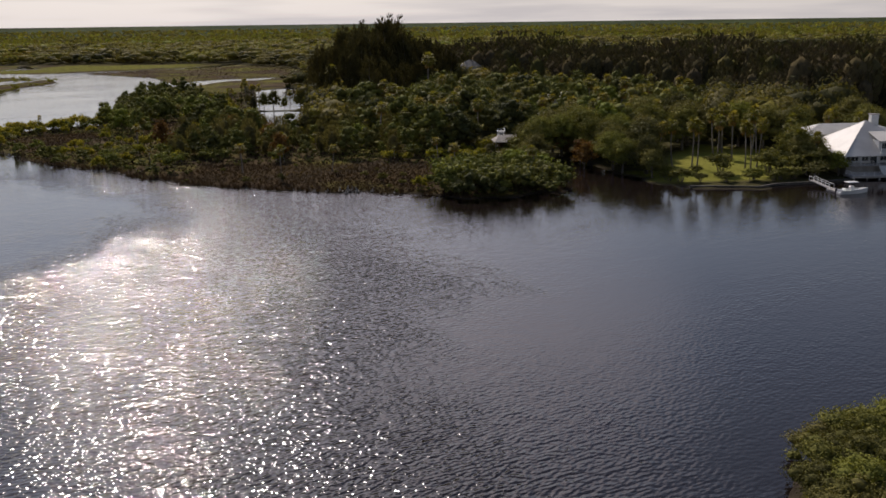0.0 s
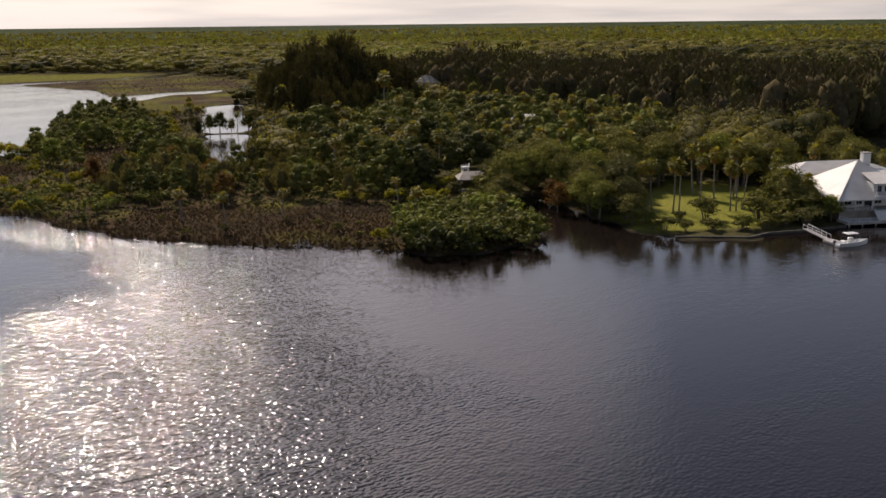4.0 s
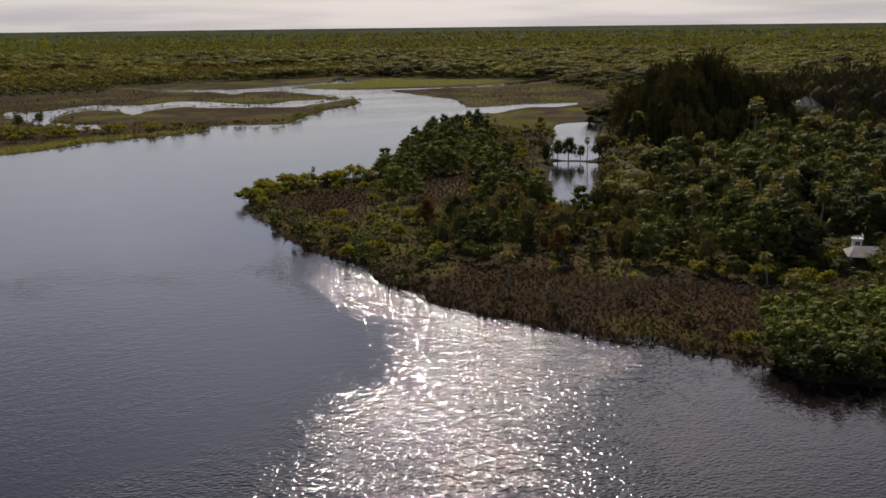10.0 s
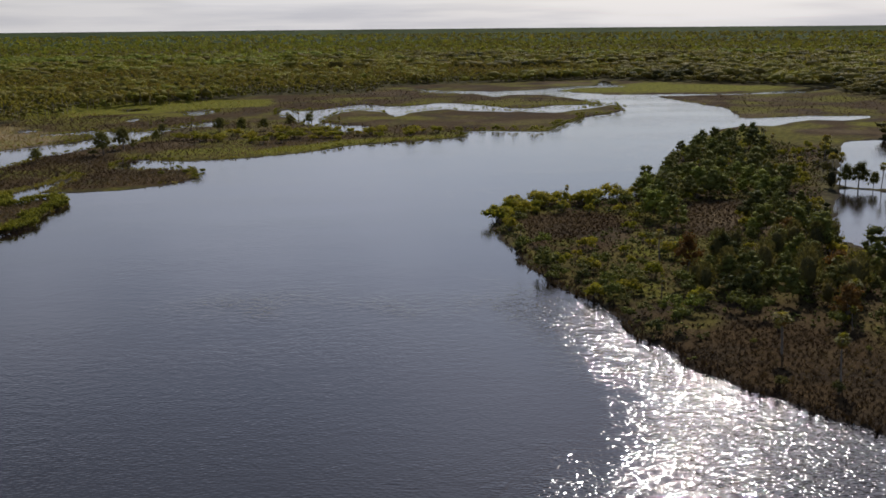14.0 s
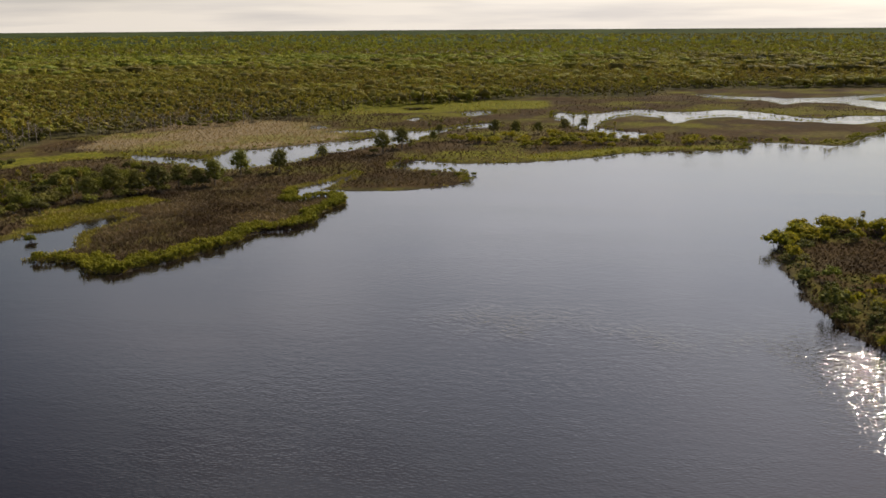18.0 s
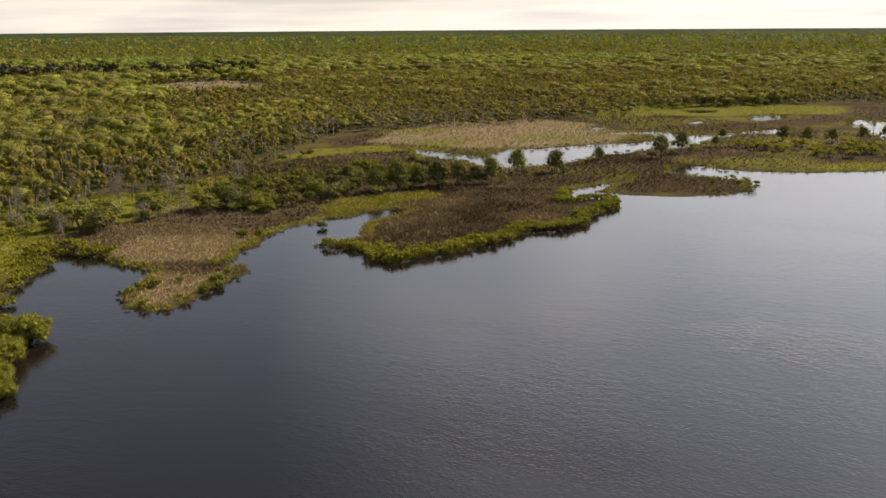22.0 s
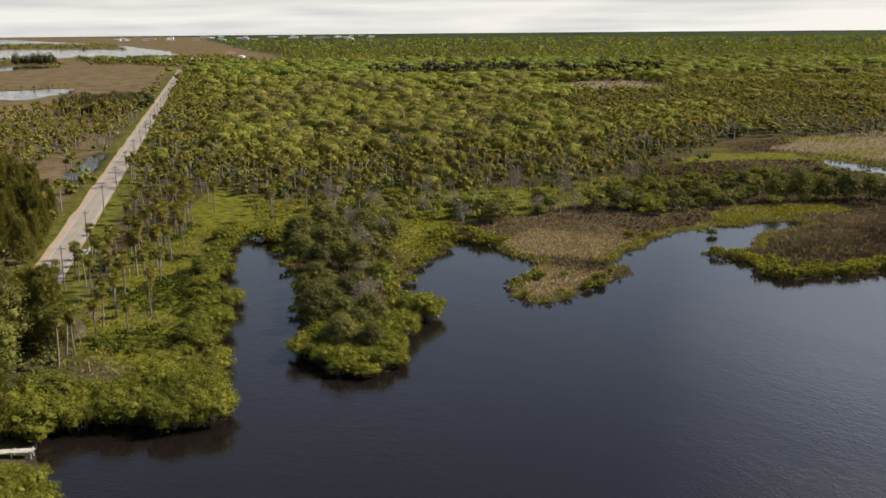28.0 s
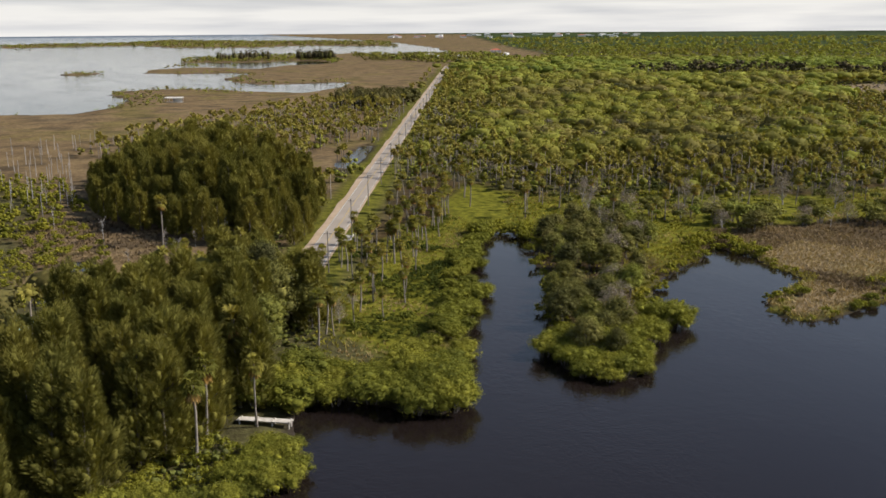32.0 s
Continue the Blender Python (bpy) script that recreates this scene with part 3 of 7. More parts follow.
def edge_of(value, lo, hi):
    add, fade = n.new("ShaderNodeMath"), n.new("ShaderNodeMapRange")
    add.operation = "ADD"
    l.new(value, add.inputs[0])
    l.new(wobble.outputs[0], add.inputs[1])
    fade.interpolation_type = "SMOOTHSTEP"
    fade.inputs["From Min"].default_value, fade.inputs["From Max"].default_value = lo, hi
    l.new(add.outputs[0], fade.inputs["Value"])
    return fade.outputs["Result"]


lee, across = n.new("ShaderNodeVectorMath"), n.new("ShaderNodeVectorMath")
lee.operation, across.operation = "DISTANCE", "DOT_PRODUCT"
lee.inputs[1].default_value, across.inputs[1].default_value = (-8.0, 133.0, 0.0), (-0.82, 0.57, 0.0)
l.new(pos, lee.inputs[0])
l.new(pos, across.inputs[0])
both = n.new("ShaderNodeMath")
both.operation = "MULTIPLY"
l.new(edge_of(lee.outputs["Value"], 46.0, 66.0), both.inputs[0])
l.new(edge_of(across.outputs["Value"], -40.0, -6.0), both.inputs[1])
west = n.new("ShaderNodeMath")
west.operation = "MULTIPLY"
sep = n.new("ShaderNodeSeparateXYZ")
l.new(pos, sep.inputs[0])
l.new(both.outputs[0], west.inputs[0])
far_up = n.new("ShaderNodeMath")
far_up.operation = "MULTIPLY"
l.new(edge_of(sep.outputs["X"], -45.0, -10.0), far_up.inputs[0])
back = n.new("ShaderNodeMath")
back.operation, back.inputs[1].default_value = "MULTIPLY", -1.0
l.new(sep.outputs["Y"], back.inputs[0])
l.new(edge_of(back.outputs[0], -205.0, -165.0), far_up.inputs[1])
l.new(far_up.outputs[0], west.inputs[1])
ruffle = n.new("ShaderNodeMapRange")
ruffle.inputs["From Min"].default_value, ruffle.inputs["From Max"].default_value = 0.42, 0.6
ruffle.inputs["To Min"].default_value, ruffle.inputs["To Max"].default_value = 0.06, 0.2
l.new(stretched(0.016, 4.0, (0.6, 1.6, 1)), ruffle.inputs["Value"])
band, rippled = n.new("ShaderNodeMath"), n.new("ShaderNodeMath")        # broken ripples fade out beside it, towards the east shore and the marsh
band.operation, rippled.operation = "MULTIPLY", "MULTIPLY_ADD"
l.new(edge_of(across.outputs["Value"], -66.0, -40.0), band.inputs[0])
l.new(edge_of(sep.outputs["X"], -100.0, -40.0), band.inputs[1])
rippled.inputs[1].default_value = 0.06
l.new(band.outputs[0], rippled.inputs[0])
l.new(ruffle.outputs["Result"], rippled.inputs[2])
windy = n.new("ShaderNodeMapRange")
windy.inputs["To Max"].default_value = 1.0
l.new(rippled.outputs[0], windy.inputs["To Min"])
l.new(west.outputs[0], windy.inputs["Value"])
tall = n.new("ShaderNodeMath")
tall.operation = "MULTIPLY_ADD"
tall.inputs[1].default_value = 0.8
l.new(swell, tall.inputs[0])
l.new(chop, tall.inputs[2])
shelter, calm, force = n.new("ShaderNodeVectorMath"), n.new("ShaderNodeMapRange"), n.new("ShaderNodeMath")
shelter.operation, force.operation = "DOT_PRODUCT", "MULTIPLY"
shelter.inputs[1].default_value = (0.45, 0.89, 0.0)        # the wooded point takes the wind out of the water before it
calm.inputs["From Min"].default_value, calm.inputs["From Max"].default_value = 60.0, 200.0
calm.inputs["To Min"].default_value, calm.inputs["To Max"].default_value = 1.0, 0.6
l.new(pos, shelter.inputs[0])
l.new(shelter.outputs["Value"], calm.inputs["Value"])
l.new(calm.outputs["Result"], force.inputs[0])
l.new(windy.outputs["Result"], force.inputs[1])
waves = n.new("ShaderNodeMath")
waves.operation = "MULTIPLY"
l.new(tall.outputs[0], waves.inputs[0])
l.new(force.outputs[0], waves.inputs[1])
bump(n, l, waves.outputs[0], 1.0, 0.23, bsdf)
tagged(link("water", mesh_of("water", wp, wq, True), m_water), "dark tannin-stained river water, rippled by wind", "water", kind="structure")

# ---- the road ----
m_road, n, l, bsdf, _ = shader("worn_asphalt", 0.85, 0.0, 0.3)
fine, wide = noise_node(n, l, 6.0, 3.0), noise_node(n, l, 0.12, 5.0)
l.new(mixed(n, l, 0.5, ramp(n, l, wide, [(0.3, (0.23, 0.19, 0.15)), (0.7, (0.33, 0.28, 0.225))]), ramp(n, l, fine, [(0.3, (0.27, 0.23, 0.185)), (0.7, (0.39, 0.34, 0.28))])), bsdf.inputs["Base Color"])
bump(n, l, fine, 0.5, 0.01, bsdf)
SAND = plain("pale_sand_shoulder", (0.30, 0.215, 0.135), (0.46, 0.35, 0.24), 0.6, 0.95)
YELLOW = plain("yellow_road_paint", (0.42, 0.27, 0.05), (0.58, 0.40, 0.10), 1.0, 0.7)
WHITE_LINE = plain("white_road_paint", (0.5, 0.5, 0.47), (0.75, 0.74, 0.7), 1.0, 0.7)


def strip(name, mat, left, right, z, start=0.0, end=ROAD_LONG, step=8.0, ragged=0.0, thick=0.1, outer=0):
    """A slab along the road between two offsets from its middle."""
    s = np.arange(start, end + 0.1, step)
    lo = left + (outer <= 0) * ragged * (fbm(s, s * 0 + 3, 12, 2) - 0.5)
    hi = right + (outer >= 0) * ragged * (fbm(s, s * 0 + 9, 12, 4) - 0.5)
    nrm = np.array((ROAD_DIR[1], -ROAD_DIR[0]))
    mid = ROAD_A + s[:, None] * ROAD_DIR
    rows = [np.c_[mid + off[:, None] * nrm, np.full(len(s), zz)] for off, zz in ((lo, z - thick), (lo, z), (hi, z), (hi, z - thick))]
    v = np.stack(rows, 1).reshape(-1, 3)
    k = np.arange(len(s) - 1)[:, None] * 4
    q = np.concatenate([np.c_[k + a, k + a + 1, k + a + 5, k + a + 4] for a in range(3)])
    return link(name, mesh_of(name, v, q), mat)


road = tagged(strip("road", m_road, -ROAD_WIDE / 2, ROAD_WIDE / 2, 1.0), "straight two-lane road of pale worn asphalt", "road", kind="structure")
tagged(strip("road_shoulder", SAND, -ROAD_WIDE / 2 - 2.2, -ROAD_WIDE / 2 - 0.02, 0.97, ragged=1.6, outer=-1), "bare sandy shoulder beside the road", "road shoulder", kind="structure")
tagged(strip("road_shoulder", SAND, ROAD_WIDE / 2 + 0.02, ROAD_WIDE / 2 + 0.7, 0.97, ragged=0.8, outer=1), "bare sandy shoulder beside the road", "road shoulder", kind="structure")
for off in (-0.16, 0.08):
    strip("centre_line", YELLOW, off, off + 0.1, 1.006, thick=0.004).parent = road
for off in (-2.95, 2.85):
    strip("edge_line", WHITE_LINE, off, off + 0.1, 1.006, thick=0.004).parent = road

# ---- plants: each kind is shaped a few times over, then set out ----
def ball(fine):
    """A cube (6 quads), or a cube-sphere (24 quads), of radius one, with shared corners."""
    g = np.linspace(-1, 1, 3 if fine else 2)
    v, q, seen = [], [], {}
    for axis in range(3):
        for side in (-1, 1):
            own = []
            for a in g:
                for b in g:
                    p = np.roll((side, a * side, b), axis)
                    key = tuple(np.round(p, 3))
                    if key not in seen:
                        seen[key] = len(v)
                        v.append(p / np.linalg.norm(p))
                    own.append(seen[key])
            m = len(g)
            q += [(own[i * m + j], own[(i + 1) * m + j], own[(i + 1) * m + j + 1], own[i * m + j + 1]) for i in range(m - 1) for j in range(m - 1)]
    return np.array(v), np.array(q)


def facets():
    """A twelve-sided ball of four-cornered faces, of radius one."""
    cube, faces = ball(False)
    v = [*cube, *(np.array(d, float) for d in ((1, 0, 0), (-1, 0, 0), (0, 1, 0), (0, -1, 0), (0, 0, 1), (0, 0, -1)))]
    q = []
    for i in range(8):
        for j in range(i + 1, 8):
            if np.isclose(np.linalg.norm(v[i] - v[j]), 2 / math.sqrt(3)):
                mid = (v[i] + v[j]) / 2
                a, b = [8 + k for k in range(6) if v[8 + k] @ mid > 0.4]
                ring = [i, a, j, b]
                if np.cross(v[a] - v[i], v[j] - v[i]) @ mid < 0:
                    ring = ring[::-1]
                q.append(ring)
    return np.array(v), np.array(q)


BALLS = {True: ball(True), False: facets(), None: ball(False)}


def lump_leaves(lumps, count, long, wide, rng, upright=0.0, under=0.25, core=0.86, fine=True):
    """Leaf sprays over the skins of several lumps (x, y, z, radius, flatness), each round a dense inner mass of foliage."""
    lumps = np.array(lumps)
    share = lumps[:, 3] ** 2
    which = rng.choice(len(lumps), count, p=share / share.sum())
    d = rng.normal(0, 1, (count, 3))
    d[:, 2] = np.where(rng.random(count) < under, d[:, 2], np.abs(d[:, 2]))
    d /= np.linalg.norm(d, axis=1, keepdims=True)
    r = lumps[which, 3] * rng.uniform(0.72, 1.24, count)
    c = lumps[which, :3] + d * r[:, None] * np.stack([np.ones(count), np.ones(count), lumps[which, 4]], 1)
    c[:, 2] = np.maximum(c[:, 2], 0.05)
    pieces = [leaves(c, d + (0, 0, 0.3), long, wide, rng, upright)]
    for x, y, z, rad, flat in lumps if core else ():
        v, q = BALLS[fine]
        turn = np.array(Euler(rng.uniform(0, 6.28, 3)).to_matrix())
        w = (v @ turn.T) * rng.uniform(0.82, 1.12, (len(v), 1)) if not fine else v * (1 + 0.22 * np.sin(v @ rng.normal(0, 4, 3) + rng.uniform(0, 6)))[:, None]
        pieces.append((w * rad * core * np.array((1, 1, flat)) + (x, y, z), q))
    return joined(pieces)


def shape_bush(rng, tall, wide, lumps, count, leaf, low=0.0, fine=True):
    """Mangrove or shrub: stems from the mud under a broken dome of foliage."""
    spots, stems = [], []
    for k in range(lumps):
        a, d = rng.uniform(0, 6.28), wide * math.sqrt(rng.random()) * 0.68
        h = low + (tall - low) * rng.uniform(0.45, 0.85) * (1 - 0.4 * (d / wide) ** 2)
        r = min(h * 0.75, wide * rng.uniform(0.24, 0.4))
        spots.append((d * math.cos(a), d * math.sin(a), h, r, 0.8))
        if k < 6:
            stems.append(tube([(0.25 * d * math.cos(a), 0.25 * d * math.sin(a), -0.5), (0.5 * d * math.cos(a), 0.5 * d * math.sin(a), h * 0.5), (d * math.cos(a), d * math.sin(a), h)],
                              (0.09, 0.06, 0.03), 4))
    return joined(stems), lump_leaves(spots, count, leaf, leaf * 0.75, rng, under=0.4, core=0.66, fine=fine)


def shape_tree(rng, tall, wide, lumps, count, leaf, fine=True, bare=0.4, core=0.86, slim=0.7):
    """A round-headed tree: forked trunk, limbs, and a crown of separate masses with gaps between."""
    lean = rng.normal(0, 0.06, 2) * tall
    fork = np.array((lean[0] * 0.4, lean[1] * 0.4, tall * bare))
    r0 = 0.02 * tall + 0.06
    limbs = [tube([(0, 0, -0.5), fork * (0.5, 0.5, 0.5), fork], (r0 * 1.3, r0, r0 * 0.8), 6)]
    spots = []
    for k in range(lumps):
        f = (k + 0.5) / lumps
        a, h = k * 2.4 + rng.uniform(-0.5, 0.5), tall * (0.30 + 0.58 * f)
        d = wide * (0.95 - 0.75 * f**1.5) * rng.uniform(0.35, 0.95)
        p = np.array((lean[0] * f + d * math.cos(a), lean[1] * f + d * math.sin(a), h + rng.uniform(-0.05, 0.05) * tall))
        spots.append((*p, wide * rng.uniform(0.28, 0.44), 0.8))
        if k % 2 == 0:
            limbs.append(tube([fork * (0.6 + 0.4 * f), fork * 0.5 + p * 0.5, p], (r0 * 0.5, r0 * 0.3, r0 * 0.12), 4))
    return joined(limbs), lump_leaves(spots, count, leaf, leaf * slim, rng, core=core, fine=fine)


def shape_casuarina(rng, tall, wide, plumes, needles, long, thin):
    """A feathery pine-like tree: one mast, leafy to the ground, with upswept soft plumes of fine needles."""
    top = np.array((rng.normal(0, 0.6), rng.normal(0, 0.6), tall * 0.95))
    limbs = [tube([(0, 0, -0.5), (0.1, 0, tall * 0.5), top], (0.34, 0.2, 0.04), 6)]
    pieces = []
    for k in range(plumes):
        f = (k + 0.5) / plumes
        h, a = tall * (0.02 + 0.86 * f**0.9), k * 2.4 + rng.uniform(-0.6, 0.6)
        reach = wide * (1 - f) ** 0.55 * rng.uniform(0.5, 0.95) * (0.8 + 0.2 * min(1, f * 4)) + 0.2
        way = np.array((math.cos(a), math.sin(a), rng.uniform(0.8, 1.6) + 1.2 * f))
        way /= np.linalg.norm(way)
        length = wide * rng.uniform(0.6, 0.95) * (1.1 - 0.35 * f)
        thick = length * rng.uniform(0.24, 0.34)
        foot = np.array((math.cos(a) * reach * 0.55, math.sin(a) * reach * 0.55, h)) + top * (f, f, 0)
        if k % 4 == 0:
            limbs.append(tube([(0, 0, h * 0.9), foot, foot + way * length * 0.7], (0.09, 0.05, 0.02), 4))
        v, q = BALLS[True]
        v = v * (1 + 0.2 * np.sin(v @ rng.normal(0, 3, 3)))[:, None] * thick * 0.42
        pieces.append((v + (v @ way)[:, None] * way * (length / thick * 0.6 - 1) + foot + way * length * 0.45, q))
        s = rng.uniform(-0.05, 1.0, needles)
        side = rng.normal(0, 1, (needles, 3))
        side -= (side @ way)[:, None] * way
        side /= np.linalg.norm(side, axis=1, keepdims=True)
        swell = np.sqrt(np.clip(1 - (2 * s - 0.9) ** 2, 0.04, 1))
        c = foot + s[:, None] * way * length + side * (thick * swell * rng.uniform(0.6, 1.1, needles))[:, None]
        u = way + side * 0.5 + rng.normal(0, 0.16, (needles, 3))
        u /= np.linalg.norm(u, axis=1, keepdims=True)
        w = np.cross(u, side + rng.normal(0, 0.9, (needles, 3)))
        w /= np.linalg.norm(w, axis=1, keepdims=True)
        u, w = u * long * rng.uniform(0.3, 0.65, (needles, 1)), w * thin * 0.5
        pieces.append((np.stack([c - u, c + w, c + u, c - w], 1).reshape(-1, 3), np.arange(4 * needles).reshape(-1, 4)))
    return joined(limbs), joined(pieces)


def shape_fan(rng, at, out, up, size, droop, ribs=6):
    """One fan frond: a stalk and a pleated, cupped half-disc of ribs, as quads."""
    a = np.array(out) / np.linalg.norm(out)
    side = np.cross(a, (0, 0, 1))
    side /= np.linalg.norm(side) + 1e-9
    way = a * math.cos(up) + np.array((0, 0, 1)) * math.sin(up)
    nrm = np.cross(side, way)
    hub = at + way * size * 0.75
    v = [at - side * 0.03, at + side * 0.03, hub + side * 0.03, hub - side * 0.03]
    q = [(0, 1, 2, 3)]
    for k in range(ribs):
        t = (k + 0.5) / ribs * 2 - 1
        ang = t * 1.75
        d = way * math.cos(ang) + side * math.sin(ang)
        l = size * (1 - 0.18 * abs(t)) * rng.uniform(0.85, 1.1)
        e = np.cross(nrm, d) * size * 0.13
        n = len(v)
        tip = hub + d * l - np.array((0, 0, 1)) * droop * l * rng.uniform(0.6, 1.3)
        mid = hub + d * l * 0.55 + nrm * 0.05
        v += [hub, mid + e, tip, mid - e]
        q.append((n, n + 1, n + 2, n + 3))
    return np.array(v), np.array(q)


def shape_palm(rng, tall, fronds=26, size=1.0, ribs=7):
    lean = rng.normal(0, 0.055, 2) * tall
    bend = rng.normal(0, 0.03, 2) * tall
    path = [(lean[0] * s + bend[0] * math.sin(3.1 * s), lean[1] * s + bend[1] * math.sin(3.1 * s), tall * s - (0.4 if s == 0 else 0)) for s in (0, 0.3, 0.65, 1)]
    trunk = tube(path, (0.21, 0.16, 0.15, 0.17), 6)
    top = np.array(path[-1])
    green, dry = [], []
    for k in range(fronds):
        a, up = k * 2.4 + rng.uniform(-0.3, 0.3), 1.25 - 2.0 * (k + 0.5) / fronds + rng.uniform(-0.15, 0.15)
        green.append(shape_fan(rng, top + (0, 0, 0.25 - 0.5 * k / fronds), (math.cos(a), math.sin(a), 0), up, size * rng.uniform(0.85, 1.15), 0.35, ribs))
    for k in range(15):
        a = k * 0.45 + rng.uniform(0, 1)
        dry.append(shape_fan(rng, top - (0, 0, 0.4), (math.cos(a), math.sin(a), 0), rng.uniform(-1.3, -0.7), size * 0.9, 0.3, 4))
    return trunk, joined(green), joined(dry)


def shape_bare(rng, tall, branches=14):
    """A dead tree: grey trunk and crooked, forking bare branches."""
    limbs = [tube([(0, 0, -0.4), (rng.normal(0, 0.15), rng.normal(0, 0.15), tall * 0.5), (rng.normal(0, 0.4), rng.normal(0, 0.4), tall)], (0.02 * tall, 0.014 * tall, 0.02), 5)]
    for k in range(branches):
        h = tall * rng.uniform(0.3, 0.9)
        a, l = rng.uniform(0, 6.28), tall * rng.uniform(0.14, 0.34)
        b = np.array((0, 0, h))
        m = b + np.array((math.cos(a), math.sin(a), 0.35)) * l * 0.55
        limbs.append(tube([b, m, m + np.array((math.cos(a + 0.4), math.sin(a + 0.4), 0.9)) * l * 0.5], (0.035, 0.025, 0.012), 4))
        for s in (-1, 1):
            limbs.append(tube([m, m + np.array((math.cos(a + s), math.sin(a + s), 0.8)) * l * 0.45], (0.02, 0.01), 3))
    return joined([p for p in limbs])


def make_kind(count, shape, seed, *args):
    return [shape(np.random.default_rng(seed + k), *args) for k in range(count)]


def stock(name, shapes, parts):
    """Meshes for each shape of a kind: parts are (name, material)."""
    out = []
    for pieces in shapes:
        out.append([(pn, mesh_of(f"{name}_{pn}", *piece, smooth_faces=True), mat) for (pn, mat), piece in zip(parts, pieces)])
        for _, me, mat in out[-1]:
            me.materials.append(mat)
    return out


def plant(name, kinds, x, y, scale, turn, label, category, group="", widen=1.0, up=None):
    z = float(height(np.array([x]), np.array([y]), on_land(np.array([x]), np.array([y])))[0]) if up is None else up
    ob = tagged(new(name), label, category, group)
    ob.matrix_basis = pose(x, y, max(z, -0.15) - 0.02, 0, 0, turn) @ Matrix.Diagonal((scale * widen, scale * widen, scale, 1))
    for pn, me, _ in kinds:
        new(pn, me).parent = ob
    return ob


def scatter(region, spacing, lo=0.5, hi=60.0, seed=0, jitter=0.42, keep=1.0, avoid=()):
    """Places on a jittered grid inside a region, by their distance from the water."""
    rng = np.random.default_rng(seed)
    a, b = region.min(0), region.max(0)
    x, y = np.meshgrid(np.arange(a[0], b[0] + spacing, spacing), np.arange(a[1], b[1] + spacing, spacing))
    x = (x + rng.uniform(-jitter, jitter, x.shape) * spacing).ravel()
    y = (y + rng.uniform(-jitter, jitter, y.shape) * spacing).ravel()
    ok = (inside(x, y, region) > 0) & (rng.random(len(x)) < keep)
    x, y = x[ok], y[ok]
    d = on_land(x, y)
    s, side = road_at(x, y)
    ok = (d > lo) & (d < hi) & ((np.abs(side) > 7.5) | (s < 0) | (s > ROAD_LONG))
    for outline in avoid:
        ok &= inside(x, y, outline) < 0
    return x[ok], y[ok]


def crowd(name, x, y, shape, tall, material, label, seed, tints=None, spread=0.3, size=1.0):
    """Copies of a few light shapes, joined into one mesh of many plants."""
    if not len(x):
        return None
    rng = np.random.default_rng(seed)
    z = height(x, y, on_land(x, y))
    base, k = set_out(x, y, z)
    s = (tall * rng.uniform(1 - spread, 1 + spread, len(x)) * k * size)[:, None, None]
    a = rng.uniform(0, 2 * math.pi, len(x))
    shapes = [shape(np.random.default_rng(seed + 50 + j)) for j in range(6)]
    which = rng.integers(6, size=len(x))
    tone = rng.random(len(x)) if tints is None else tints
    vs, qs, ts, n = [], [], [], 0
    for j, (v, q) in enumerate(shapes):
        own = which == j
        if not own.any():
            continue
        c, sn = np.cos(a[own])[:, None], np.sin(a[own])[:, None]
        p = np.stack([v[None, :, 0] * c - v[None, :, 1] * sn, v[None, :, 0] * sn + v[None, :, 1] * c, np.broadcast_to(v[None, :, 2], (own.sum(), len(v)))], -1) * s[own] + base[own][:, None]
        m = own.sum()
        vs.append(p.reshape(-1, 3))
        qs.append((q[None] + (np.arange(m) * len(v))[:, None, None]).reshape(-1, 4) + n)
        ts.append(np.repeat(tone[own], len(v)))
        n += m * len(v)
    ob = link(name, mesh_of(name, np.concatenate(vs), np.concatenate(qs), True, np.concatenate(ts)), material)
    return tagged(ob, label, "forest", kind="stuff")


BUSH_SHAPES = make_kind(5, shape_bush, 10, 3.6, 3.0, 11, 150, 0.42, 0.0, None)
SHRUB_SHAPES = make_kind(4, shape_bush, 30, 4.2, 2.8, 11, 220, 0.4, 0.4, None)
TREE_SHAPES = make_kind(6, shape_tree, 70, 9.0, 4.3, 18, 330, 0.5, None, 0.4, 0.72)
BUSHES = stock("mangrove", make_kind(6, shape_bush, 10, 3.6, 3.0, 30, 4200, 0.17, 0.0, None), (("stem", BARK), ("crown", MANGROVE)))
NEAR_BUSHES = stock("mangrove", make_kind(3, shape_bush, 15, 3.6, 3.0, 22, 2600, 0.2, 0.0, False), (("stem", BARK), ("crown", HARDWOOD)))
SHRUBS = stock("shrub", make_kind(4, shape_bush, 30, 4.2, 2.8, 14, 560, 0.36, 0.3, None), (("stem", BARK), ("crown", HARDWOOD)))
YELLOWS = stock("yellow_shrub", make_kind(3, shape_bush, 50, 3.2, 2.6, 9, 360, 0.42, 0.3, False), (("stem", BARK), ("crown", BRIGHT)))
TREES = stock("tree", make_kind(6, shape_tree, 70, 9.0, 4.4, 30, 4600, 0.27, None, 0.4, 0.58), (("trunk", BARK), ("crown", HARDWOOD)))
BROWN_TREES = stock("tree", make_kind(3, shape_tree, 78, 9.0, 4.0, 15, 700, 0.6, False, 0.3, 0.6), (("trunk", BARK), ("crown", RUSSET)))
GREYS = stock("leafless_tree", make_kind(4, shape_tree, 80, 8.0, 4.0, 14, 900, 0.9, False, 0.25, 0.0, 0.09), (("trunk", GREY_WOOD), ("crown", TWIGS)))
PINES = stock("casuarina", make_kind(5, shape_casuarina, 90, 20.0, 5.6, 50, 260, 1.1, 0.1), (("trunk", BARK), ("crown", CASUARINA)))
